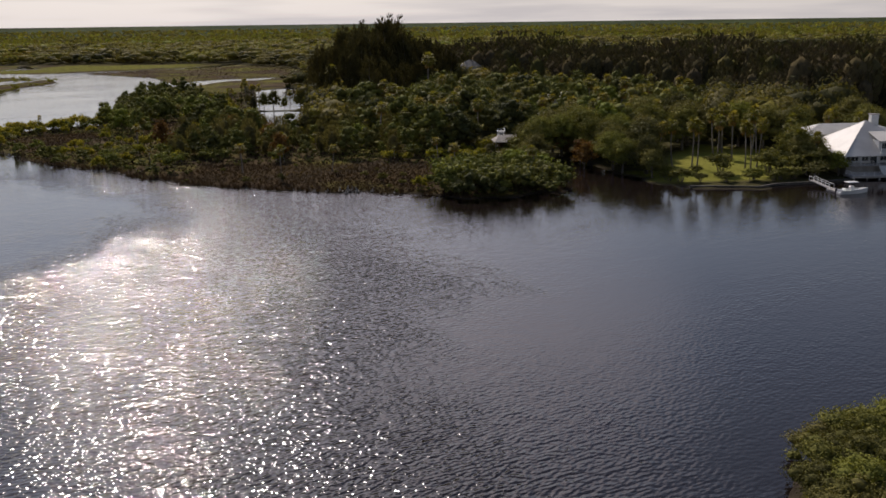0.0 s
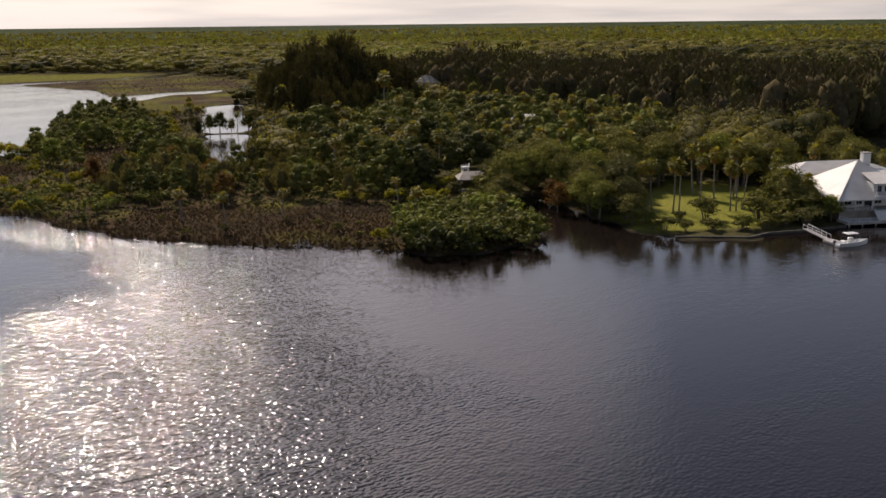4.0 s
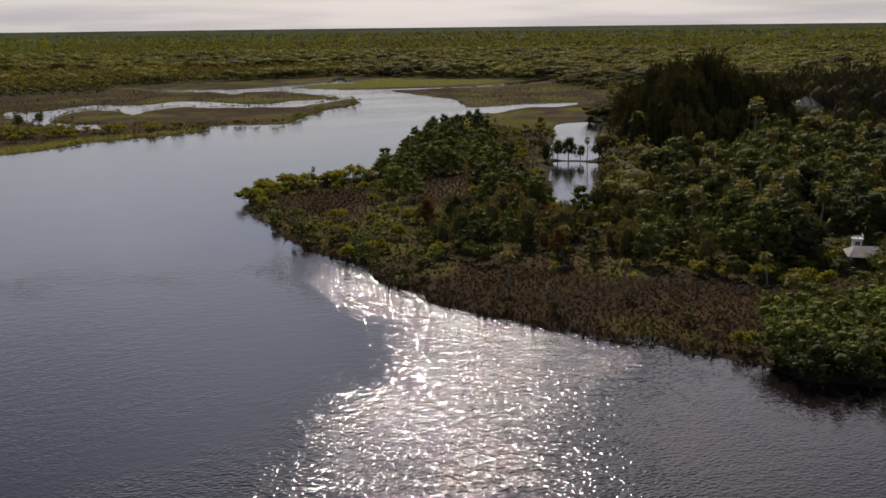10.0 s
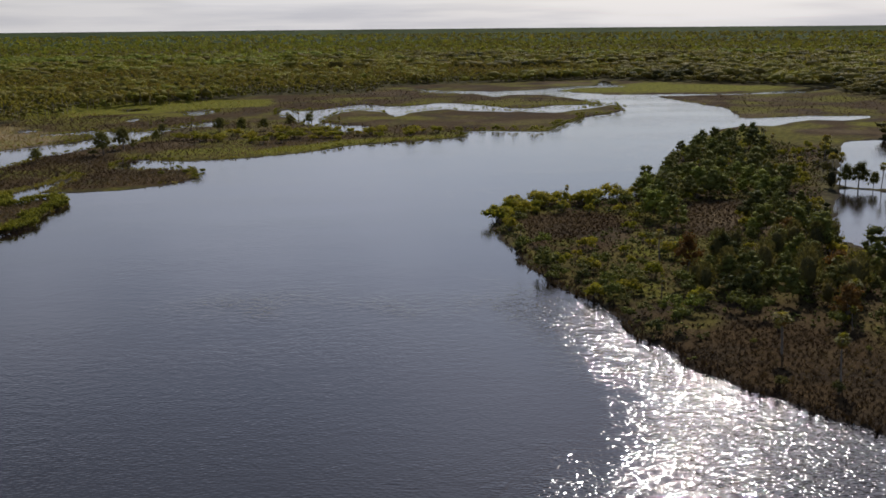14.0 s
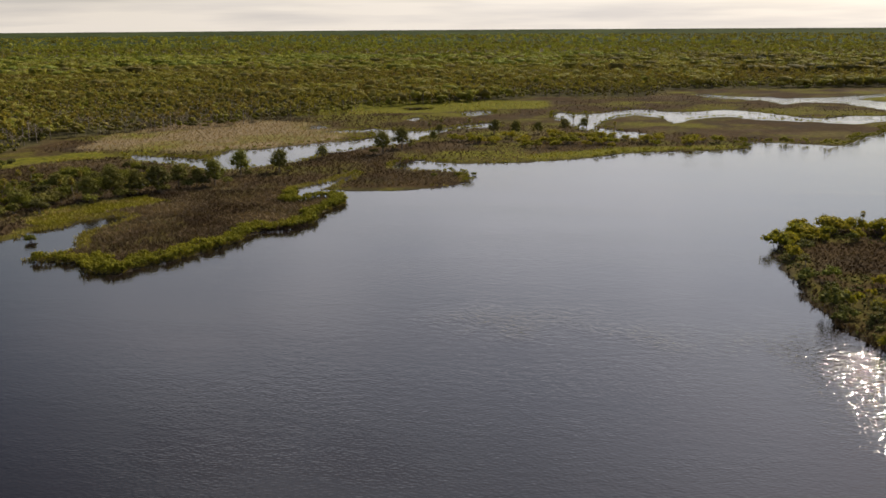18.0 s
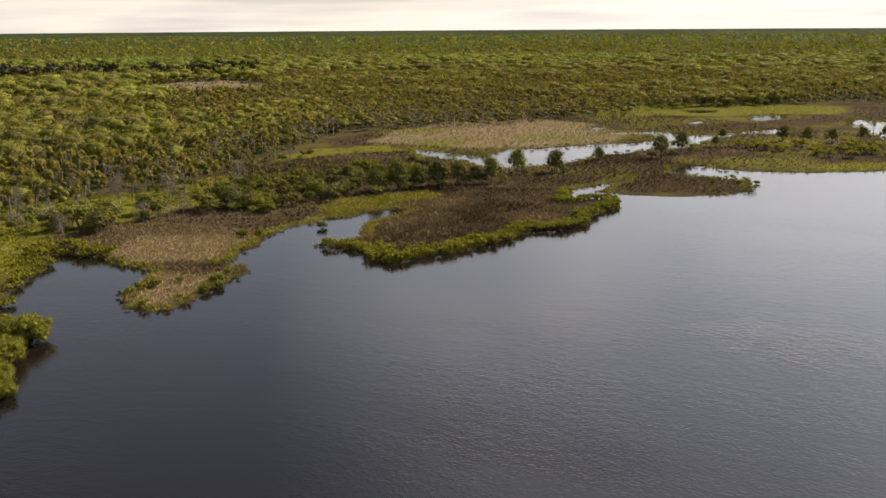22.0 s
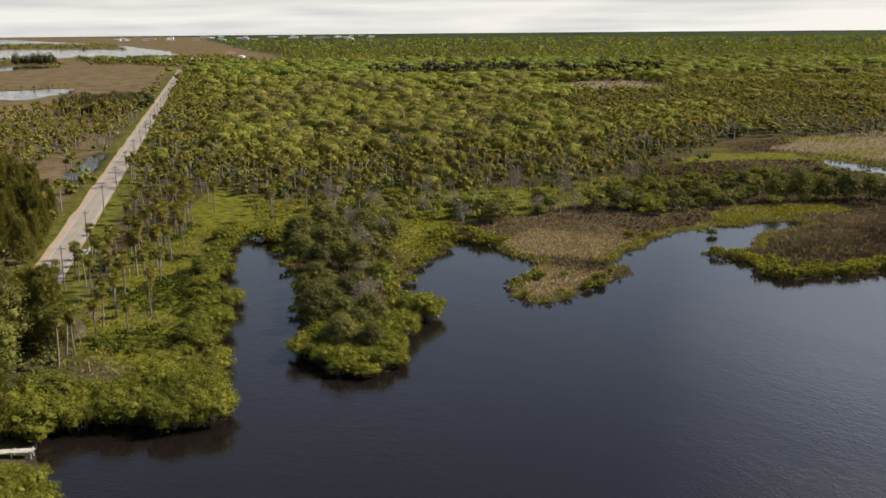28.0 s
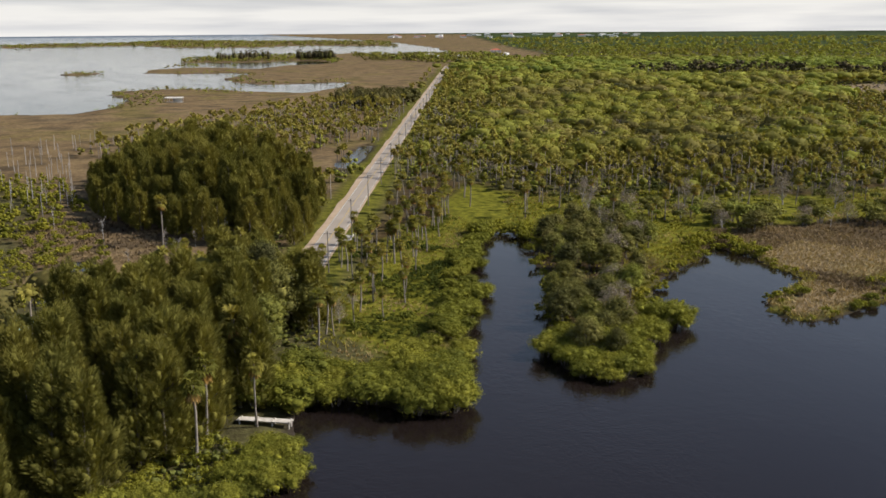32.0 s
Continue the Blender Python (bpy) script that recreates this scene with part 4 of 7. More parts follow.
FAR_PINES = stock("casuarina", make_kind(5, shape_casuarina, 95, 20.0, 6.4, 28, 54, 1.6, 0.24), (("trunk", BARK), ("crown", BACKLIT_CASUARINA)))
PALMS = stock("palm", make_kind(6, shape_palm, 110, 9.0), (("trunk", PALM_BARK), ("crown", FROND), ("dry_fronds", DRY_FROND)))
BARES = stock("bare_tree", [(s,) for s in make_kind(4, shape_bare, 130, 7.0)], (("trunk", GREY_WOOD),))


def mass(name, shapes, xy, tall, of, mat, label, category, seed, spread=0.25):
    """The same plants as one joined mass, where there are too many to count."""
    ready = [(v / of, q) for _, (v, q) in shapes]
    pick = iter(ready * 6)
    x, y = np.asarray(xy[0], float), np.asarray(xy[1], float)
    tone = np.clip(0.5 + 1.5 * (fbm(x, y, 24, seed % 13) - 0.5) + np.random.default_rng(seed).normal(0, 0.16, len(x)), 0, 1)
    ob = crowd(name, x, y, lambda rng: next(pick), tall, mat, label, seed, tone, spread)
    if ob:
        ob["category"] = category


def grow(name, kinds, xy, tall, of, label, category, group, seed, spread=0.25, widen=1.0, dome=None):
    """One plant at each place, its height drawn round 'tall'; 'of' is the height that the shapes were made at. dome: the stand's outline, and how far in and from which share of its height it rises."""
    rng = np.random.default_rng(seed)
    xs, ys = np.asarray(xy[0], float), np.asarray(xy[1], float)
    rise = np.ones(len(xs)) if dome is None else dome[2] + (1 - dome[2]) * smooth(0, dome[1], inside(xs, ys, dome[0]))
    for x, y, z, r in zip(xs, ys, height(xs, ys, on_land(xs, ys)), rise):
        plant(name, kinds[rng.integers(len(kinds))], float(x), float(y), float(r) * tall / of * rng.uniform(1 - spread, 1 + spread), rng.uniform(0, 360), label, category, group,
              widen * rng.uniform(0.9, 1.15), float(z))


JETTY_GAP = pts("-146,38 -138,54 -126,50 -129,41 -138,36")
# mangroves along the banks: each bush by itself on the near banks, hedges and far islands as masses
for k, (region, spacing, hi, tall, wide) in enumerate((
        ("-170,44 -126,46 -118,66 -140,90 -150,80 -160,64", 3.7, 11.0, 4.6, 1.1),                     # the cape
        ("-135,76 -155,78 -180,98 -210,118 -250,150 -240,160 -200,130 -165,104", 4.4, 6.5, 3.6, 1.1),  # west side of the cove
        ("-250,140 -225,150 -215,160 -260,170", 3.6, 7.0, 3.0, 1.0),                                  # its head
        ("-225,148 -195,130 -160,108 -150,112 -205,150", 4.0, 3.2, 2.4, 0.9),
        ("-146,96 -122,94 -114,112 -128,124 -150,116", 3.0, 8.0, 3.4, 1.1),                                   # the headland's foot
        ("-148,124 -136,122 -136,138 -150,140", 3.6, 8.0, 4.2, 1.0),
        ("-150,140 -160,136 -200,180 -194,192", 3.6, 4.0, 2.4, 1.0),
        ("-206,190 -180,186 -180,206 -208,206", 3.4, 7.0, 2.8, 1.1),
        ("-112,30 -150,40 -150,60 -132,54", 3.0, 4.2, 3.2, 1.0),                                      # by the jetty
        ("-92,-60 -122,-60 -138,34 -100,54", 2.9, 3.6, 3.1, 1.1))):
    if tall <= 3.0:
        mass("mangrove_hedge", BUSH_SHAPES, scatter(pts(region), spacing, -1.8, hi, 200 + k), tall, 3.6, MANGROVES, "low bright green mangrove hedge along the bank", "mangrove", 300 + k)
        continue
    grow("mangrove_bush", BUSHES, scatter(pts(region), spacing * 1.08, -1.8, hi, 200 + k, avoid=[JETTY_GAP]), tall, 3.6, "dense bright green mangrove bush at the water's edge", "mangrove", "mangroves along the banks", 300 + k, 0.28, wide)
grow("mangrove_bush", NEAR_BUSHES, scatter(pts("6,-40 40,-34 50,-52 40,-66 6,-66"), 3.4, 0.2, 14.0, 210), 3.3, 3.6, "dense olive mangrove bush on the near bank", "mangrove", "mangroves along the banks", 310, 0.15, 1.25)
mass("mangrove_hedge", BUSH_SHAPES, scatter(pts("-142,222 -98,206 -60,316 -62,338 -95,340 -90,310 -118,245"), 1.9, 0.2, 4.8, 229), 2.2, 3.6, MANGROVES, "low bright green mangrove hedge along the marsh", "mangrove", 230)
grow("mangrove_bush", BUSHES, np.array(((-150, 170), (-148, 176), (-145, 182), (-139, 193), (-134, 182), (-135, 178), (-137, 186), (-158, 236), (-160, 230), (-146, 252), (-30, 385), (-36, 378), (-45, 376))).T, 1.9, 3.6,
     "low green mangrove bush on the reedy islet", "mangrove", "mangroves on the islets", 331)

for k, (region, tall) in enumerate((("-152,158 -130,158 -128,186 -136,202 -148,204 -158,186", 1.5), ("-165,186 -150,200 -152,240 -190,222 -200,196", 1.2))):
    mass("mangrove_hedge", BUSH_SHAPES, scatter(pts(region), 3.0, -0.4, 3.2, 240 + k, keep=0.6), tall, 3.6, MANGROVES, "low bright green mangroves round the reedy islet", "mangrove", 242 + k, 0.45)

SIGHT = [pts("358,312 346,324 262,240 270,232"), pts("266,172 258,180 238,158 246,151")]     # open ground before the houses
CLEAR = pts("132,84 150,96 172,108 170,124 150,122 138,108")
WOOD_EAST = pts("150,100 165,128 175,112 165,95 158,80 170,72 195,84 230,90 300,130 330,220 300,330 215,262 175,215 150,175 135,135")
# the eastern point: low scrub at its tip, taller wood behind
PEN = POINT
mass("mangrove_thicket", BUSH_SHAPES, scatter(pts("86,84 100,62 126,54 140,84 128,98 112,92 98,78"), 4.0, 0.3, 30, 401), 5.0, 3.6, HARDWOODS, "dense green mangrove thicket on the point", "mangrove", 402, 0.35)
mass("mangrove_hedge", BUSH_SHAPES, scatter(pts("52,240 52,170 66,150 76,160 72,200 66,228 74,276 60,276"), 3.9, 0.2, 7, 403, keep=0.4), 2.6, 3.6, HARDWOODS, "low green mangrove hedge on the point", "mangrove", 404, 0.4)
mass("scrub", SHRUB_SHAPES, scatter(PEN, 5.8, 2.0, 40, 405, keep=0.42, avoid=[*PEN_BARE, pts("140,100 260,100 260,450 175,450 150,300 120,180")]), 4.0, 4.2, HARDWOODS, "olive green scrub covering the point", "shrub", 406, 0.4)
grow("shrub", SHRUBS, scatter(PEN_BARE[2], 8.0, 2.0, 30, 407, keep=0.4), 1.7, 4.2, "low scattered shrub among brown reeds", "shrub", "scrub of the point", 408, 0.4)
grow("shrub", YELLOWS, scatter(PEN, 9.5, 1.0, 40, 409, keep=0.5, avoid=PEN_BARE), 3.0, 3.2, "yellow-green shrub in the scrub of the point", "shrub", "scrub of the point", 410, 0.35)
mass("point_wood", TREE_SHAPES, scatter(pts("84,170 96,160 130,130 150,104 156,180 142,215 120,215 104,240 110,285 160,360 190,420 230,430 180,310 140,215 100,200"), 7.6, 2, 60, 411, keep=0.8, avoid=[CLEAR, *PEN_BARE[:2]]), 7.0, 9.0, HARDWOODS, "dark olive broadleaf trees on the point", "wood", 412, 0.45)
FEATHERY = scatter(pts("84,176 96,160 130,126 152,104 165,128 215,230 190,300 142,215 120,215 100,200"), 8.5, 2, 60, 471, keep=0.8, avoid=[CLEAR, *PEN_BARE[:2]])
mass("broadleaf_wood", TREE_SHAPES, scatter(WOOD_EAST, 8.0, 2, 60, 413, keep=0.9, avoid=[CLEAR, *SIGHT]), 10.5, 9.0, HARDWOODS, "dense olive broadleaf wood behind the point", "wood", 414, 0.45)
grow("sabal_palm", PALMS, scatter(WOOD_EAST, 12.0, 2, 60, 415, keep=0.62, avoid=[CLEAR, *SIGHT]), 11.0, 9.0, "sabal palm with a round yellow-green head", "palm tree", "palms behind the point", 416, 0.2, 1.15)
grow("sabal_palm", PALMS, scatter(PEN, 17.0, 3, 60, 417, keep=0.5, avoid=PEN_BARE[:2]), 5.5, 9.0, "short sabal palm among the scrub", "palm tree", "palms of the point", 418, 0.3, 1.3)
POND_STAND = pts("205,262 219,285 240,322 262,345 300,340 340,330 330,306 290,285 250,262 212,240")
ROAD_STAND = pts("-254,90 -266,78 -284,62 -307,52 -365,50 -415,70 -432,104 -400,144 -345,140 -290,114 -260,98")
grow("casuarina", FAR_PINES, scatter(POND_STAND, 7.6, 1, 60, 419), 33.0, 20.0, "tall casuarina beside the pond, coloured dark as if backlit", "casuarina", "casuarinas beside the pond", 420, 0.2, 0.85, (POND_STAND, 24.0, 0.62))
for x, y, h in ((90, 283, 5.2), (214, 268, 17.5), (262, 256, 21.0), (85, 121, 7.4), (124, 124, 4.0)):
    plant("sabal_palm", PALMS[int(x) % 6], x, y, h / 9.0, x * 7, "lone sabal palm standing over the scrub", "palm tree", "palms of the point")

grow("broadleaf_tree", BROWN_TREES, np.array(((150, 78), (156, 84), (163, 96), (104, 150), (118, 175), (90, 190), (128, 215))).T, 8.5, 9.0, "tree with thin reddish-brown foliage beside the backwater", "tree", "brown trees of the point", 421, 0.2, 0.9)

grow("broadleaf_tree", TREES, np.array(((195, 294), (201, 287), (207, 283), (198, 291))).T, 7.5, 9.0, "dark tree on the spit across the pond", "tree", "trees on the pond's spit", 422, 0.25, 0.8)
for x, y, h in ((194, 296, 10), (204, 287, 8), (210, 287, 9)):
    plant("sabal_palm", PALMS[int(x) % 6], x, y, h / 9.0, x * 7, "sabal palm on the spit across the pond", "palm tree", "trees on the pond's spit")

# the lawn beside the white house
for x, y, h in ((163, 64, 12), (165, 61, 12.5), (166, 56, 13), (167, 55, 12), (175, 54, 13), (175, 46, 12), (176, 45, 11), (179, 45, 12.5), (179, 34, 10.5), (181, 30, 10),
                (186, 56, 13), (194, 55, 13), (200, 47, 12), (203, 58, 13.5), (190, 64, 13), (198, 66, 14), (186, 40, 12), (214, 34, 12), (218, 26, 12), (220, 14, 11), (212, 42, 12.5), (222, 44, 13), (226, 2, 11)):
    plant("sabal_palm", PALMS[int(x + y) % 6], x, y, h / 10.2, x * 13, "tall sabal palm on the sunny lawn", "palm tree", "palms on the lawn", 0.95)
for x, y, h in ((152, 60, 10.0), (148.5, 56, 7.5), (160, 67, 12.5), (150, 66, 9.0), (153, 71, 10.5), (157, 74, 11.0), (187, 84, 14), (178, 80, 12), (205, 82, 14), (196, 92, 15), (214, 70, 14), (210, 60, 13), (226, 60, 14), (216, 92, 15), (236, 76, 14), (232, 40, 13),
                (196, 78, 13), (207, 72, 13), (184, 32, 9.0), (178, 28, 7.0), (216, 52, 13), (180, 24, 6.0), (224, 22, 12), (232, 8, 12), (226, 36, 13), (240, 26, 13), (246, 50, 14), (214, -4, 11), (238, -8, 12), (252, 8, 13)):
    plant("broadleaf_tree", TREES[int(x) % 5], x, y, h / 9.0, x * 5, "spreading light green tree at the edge of the lawn", "tree", "trees round the lawn", 1.1)
for x, y, h in ((161.4, 44.7, 4.4), (169, 35.8, 5.0), (171.3, 26, 3.6), (160, 35, 2.6), (154, 40, 2.2), (147, 47, 2.8), (165, 31, 2.4), (174, 33, 4.6), (176, 29, 5.0), (150, 54, 2.6), (186, 26, 3.8), (157, 49, 2.0), (152, 60, 3.0), (178, 38, 5.0), (149, 43, 1.8), (153, 38.5, 2.0), (158, 35, 1.9), (163, 32, 2.2), (168, 29.5, 2.4), (173, 27, 2.6), (146, 50, 2.2)):
    plant("shrub", SHRUBS[int(x) % 4], x, y, h / 3.4, x * 3, "round dark shrub on the lawn", "shrub", "shrubs on the lawn", 1.5)

for x, y, h in ((146, 92, 8), (152, 98, 10), (158, 99, 11), (164, 97, 12), (167, 103, 12), (166, 88, 11), (160, 75, 9), (164, 80, 11), (170, 92, 13), (173, 99, 13), (156, 104, 9), (171, 84, 12), (141, 90, 6), (178, 106, 13), (182, 36, 11), (178, 32, 8.5), (168, 72, 11)):
    plant("broadleaf_tree", TREES[int(x + y) % 6], x, y, h / 8.6, x * 7, "dark spreading tree crowding the backwater", "tree", "trees beside the backwater", 1.15)
for x, y, h in ((160, 111, 3.6), (163, 117, 4.0), (156, 110, 3.4), (166, 112, 4.2), (158, 118, 4.6), (152, 113, 3.2), (148, 104, 3.0), (166, 124, 4.4), (144, 98, 2.8), (169, 118, 3.8)):
    plant("shrub", SHRUBS[int(x) % 4], x, y, h / 4.2, x * 3, "dark shrub in front of the boathouse", "shrub", "shrubs beside the backwater", 1.5)
for x, y, h in ((133, 116, 3.6), (125, 126, 3.0), (128, 122, 2.6), (138, 112, 3.4)):
    plant("shrub", YELLOWS[int(x) % 3], x, y, h / 3.2, x * 3, "yellow-green shrub in the scrub of the point", "shrub", "scrub of the point", 1.4)

CAPE_MEADOW = pts("-150,66 -172,66 -230,98 -262,124 -290,150 -262,150 -235,146 -196,114 -150,84")
# the western bank: casuarinas, palms and scrub round the road
grow("casuarina", PINES, scatter(pts("-110,-40 -118,4 -124,22 -132,35 -142,44 -152,47 -165,52 -182,46 -190,28 -178,0 -160,-30"), 6.4, 4.5, 60, 431, avoid=[pts("-150,5 -198,0 -198,24 -150,17"), pts("-121,31 -125,37 -140,47 -142,42 -133,34 -126,30"), pts("-130,-3 -139,-2 -139,8 -128,8")]), 18.0, 20.0, "tall feathery dark green casuarina on the bank", "casuarina", "casuarinas on the bank", 432, 0.2)
mass("mangrove_thicket", BUSH_SHAPES, scatter(pts("-108,-10 -124,42 -131,44 -140,36 -128,20 -118,-10"), 2.4, 1.5, 60, 577, avoid=[JETTY_GAP]), 1.9, 3.6, MANGROVES, "green thicket at the foot of the casuarinas", "mangrove", 578, 0.4)
grow("casuarina", PINES, scatter(ROAD_STAND, 8.2, 1, 60, 433), 23.5, 20.0, "tall dark casuarina in a dense stand beside the road", "casuarina", "casuarina stand beside the road", 434, 0.15, 1.05, (ROAD_STAND, 36.0, 0.5))
grow("casuarina", PINES, scatter(pts("-164,54 -180,50 -205,56 -232,62 -222,80 -196,74 -172,66"), 9.0, 1, 60, 461), 13.5, 20.0, "grey-green feathery casuarina between bank and road", "casuarina", "trees between the bank and the road", 462, 0.2, 1.25)
grow("broadleaf_tree", TREES, scatter(pts("-164,54 -180,50 -205,56 -232,62 -222,80 -196,74 -172,66"), 8.5, 1, 60, 435, keep=0.6), 13.0, 9.0, "tall grey-green tree with thin foliage and bare limbs", "tree", "trees between the bank and the road", 436, 0.18, 0.85)
for x, y, h in ((-214, 85, 8), (-225, 94, 9), (-213, 92, 8.5), (-228, 101, 9), (-225, 107, 9.5), (-207, 103, 9), (-224, 109, 9), (-194, 86, 7.5), (-174, 71, 8), (-186, 72, 7), (-245, 112, 8.5), (-227, 116, 9),
                (-245, 128, 10), (-264, 145, 10), (-250, 120, 9), (-198, 78, 7), (-248, 108, 8.5), (-231, 96, 8), (-236, 103, 8), (-240, 118, 9), (-255, 128, 9), (-262, 134, 9), (-272, 140, 9.5), (-258, 138, 9)):
    plant("sabal_palm", PALMS[int(x * y) % 6], x, y, h / 9.0, x * 11, "slender sabal palm on the grassy cape", "palm tree", "palms on the cape", 1.05)
grow("sabal_palm", PALMS, scatter(pts("-212,84 -262,122 -300,148 -350,178 -338,196 -290,172 -245,136 -208,100"), 8.0, 2, 60, 465, keep=0.8), 8.8, 9.0, "slender sabal palm on the grassy cape", "palm tree", "palms on the cape", 466, 0.2, 1.1)
for x, y, h in ((-186, 82, 8), (-180, 78, 7.5), (-192, 88, 8.5), (-176, 70, 9), (-183, 72, 8), (-200, 92, 8), (-188, 94, 7), (-205, 96, 9), (-196, 98, 7.5), (-210, 108, 8), (-170, 66, 10), (-178, 84, 6.5)):
    plant("sabal_palm", PALMS[int(x * y) % 6], x, y, h / 9.0, x * 19, "slender sabal palm on the grassy cape", "palm tree", "palms on the cape", 1.15)
for x, y in ((-181, 75), (-186, 77), (-190, 82)):
    plant("leafless_tree", GREYS[int(x) % 4], x, y, 0.45, x * 3, "leafless grey-brown bush below the palms", "dead tree", "leafless trees")
x, y = scatter(CAPE_MEADOW, 1.9, 1.5, 60, 467)
low_ = fbm(x, y, 17, 57) > 0.56
mass("meadow_scrub", BUSH_SHAPES, (x[low_], y[low_]), 1.25, 3.6, MEADOW_LEAVES, "low dark green scrub on the grassy cape", "shrub", 468, 0.5)
for x, y, h in ((-128, 31, 12.0), (-134, 34, 13.0), (-137.5, 43.0, 10.5), (-127, 14, 10), (-130, 11, 9), (-159, 46, 13), (-146, 43, 15), (-276, 88, 12), (-275, 60, 13), (-236, 53, 9), (-240, 58, 8)):
    plant("sabal_palm", PALMS[int(x * y) % 6], x, y, h / 9.0, x * 17, "tall sabal palm with a skirt of dry fronds", "palm tree", "palms on the bank", 0.95)
mass("mangrove_thicket", BUSH_SHAPES, scatter(pts("-225,10 -290,0 -330,40 -300,50 -255,40 -235,55 -215,40"), 4.4, 0.5, 60, 437, keep=0.75), 2.3, 3.6, MANGROVES, "green mangrove thicket in the wet ground behind the bank", "mangrove", 438, 0.4)
for x, y, h in ((-281, 45, 9), (-252, 46, 6), (-267, 59, 7), (-234, 55, 11), (-270, 68, 5), (-268, 72, 6), (-267, 76, 8), (-273, 78, 5), (-268, 90, 5), (-359, 39, 8), (-354, 47, 8), (-316, 36, 8)):
    plant("dead_trunk", BARES[int(x) % 4][:1], x, y, h / 7.0, x, "bare grey dead trunk standing in the marsh", "dead tree", "dead trunks", 0.5)

# the headland and the scrub north of the cove
grow("broadleaf_tree", TREES, scatter(pts("-140,106 -133,110 -146,126 -165,142 -182,158 -212,186 -245,198 -238,165 -212,148 -190,135 -165,118"), 5.4, 1, 60, 441, keep=0.66, avoid=[pts("-148,121 -162,127 -161,136 -149,131")]), 6.6, 9.0, "dense olive tree on the headland", "tree", "trees of the headland", 442, 0.25)
grow("leafless_tree", GREYS, np.array(((-277, 213), (-217, 270), (-296, 307), (-272, 206), (-150, 122), (-158, 130), (-172, 140), (-196, 160), (-205, 175), (-226, 180), (-240, 200), (-246, 230), (-228, 225), (-232, 262), (-244, 275), (-268, 262), (-300, 240), (-312, 262), (-340, 262), (-320, 290), (-262, 300), (-212, 305))).T, 8.0, 8.0,
     "leafless grey-brown tree with a haze of fine twigs", "dead tree", "leafless trees", 456, 0.25)
plant("shrub", YELLOWS[0], -156, 129, 1.45, 40, "pale yellow-green bush on the headland", "shrub", "trees of the headland")
for x, y, h in ((-246, 189, 6.5), (-231, 166, 6), (-236, 186, 7), (-226, 236, 6.5), (-218, 176, 6), (-287, 192, 7), (-252, 200, 6), (-197, 244, 5)):
    plant("bare_tree", BARES[int(x) % 4], x, y, h / 7.0, x, "leafless grey tree among green scrub", "dead tree", "leafless trees", 1.3)
for x, y, h in ((-214, 225, 8.0), (-219, 218, 6.5), (-209, 231, 7.5), (-203, 246, 6.0), (-197, 262, 6.5), (-192, 258, 4.5), (-187, 267, 5.5), (-182, 274, 5.0), (-172, 279, 4.5), (-163, 290, 5.0), (-240, 210, 6.5), (-246, 196, 7.0), (-224, 230, 6.0), (-166, 300, 5.5), (-176, 300, 5.0)):
    plant("shrub", SHRUBS[int(x) % 4], x, y, h / 4.0, x * 5, "large round olive shrub at the forest's edge", "shrub", "shrubs at the forest's edge", 1.25)
for x, y in ((-204, 240), (-255, 196), (-228, 212), (-190, 270), (-199, 254), (-250, 203), (-212, 214)):
    plant("leafless_tree", GREYS[int(x) % 4], x, y, 0.8, x * 7, "round grey-brown leafless shrub at the forest's edge", "dead tree", "leafless trees", 1.2)
grow("shrub", SHRUBS, scatter(pts("-200,262 -175,262 -160,330 -150,370 -180,390 -205,340 -215,290"), 6.0, 1, 60, 444, keep=0.45), 3.6, 4.2, "grey-green shrub in the marsh behind the inlet", "shrub", "shrubs in the marsh", 445, 0.5)
grow("mangrove_bush", BUSHES, scatter(pts("-200,262 -175,262 -160,330 -150,370 -180,390 -205,340 -215,290"), 6.0, 1, 60, 571, keep=0.5), 3.4, 3.6, "bright green bush in the marsh behind the inlet", "mangrove", "shrubs in the marsh", 572, 0.4)
grow("broadleaf_tree", TREES, scatter(pts("-222,205 -196,222 -186,262 -172,300 -160,345 -172,362 -190,330 -206,290 -215,250"), 10.5, 1, 60, 457, keep=0.45), 5.2, 9.0, "olive green tree in the row behind the inlet", "tree", "trees behind the inlet", 458, 0.4, 1.15)
grow("shrub", YELLOWS, scatter(pts("60,258 66,282 112,296 128,318 120,285 80,268"), 4.6, 0.3, 60, 459, keep=0.8), 3.8, 3.2, "yellow-green shrub at the tip of the point", "shrub", "scrub of the point", 460, 0.3, 1.2)
x, y = scatter(pts("-230,380 -160,340 -60,330 110,460 260,600 250,760 60,860 -180,700 -250,500"), 3.1, 0.4, 3.8, 463)
green_ = fbm(x, y, 60, 52) > 0.42
mass("mangrove_hedge", BUSH_SHAPES, (x[green_], y[green_]), 1.25, 3.6, MANGROVES, "low bright green fringe along the marsh creeks", "mangrove", 464, 0.5)
grow("sabal_palm", PALMS, scatter(pts("-200,270 -165,300 -160,345 -195,350 -215,300"), 11.0, 1, 60, 446, keep=0.7), 5.5, 9.0, "short sabal palm in the marsh behind the inlet", "palm tree", "palms in the marsh", 447, 0.25, 1.2)
mass("scrub", SHRUB_SHAPES, scatter(pts("-300,200 -255,165 -215,195 -225,250 -205,300 -215,360 -255,440 -270,500 -250,350 -255,285 -280,245"), 7.5, 1, 60, 452, keep=0.3), 4.0, 4.2, HARDWOODS, "grey-green scrub between marsh and forest", "shrub", 453, 0.5)
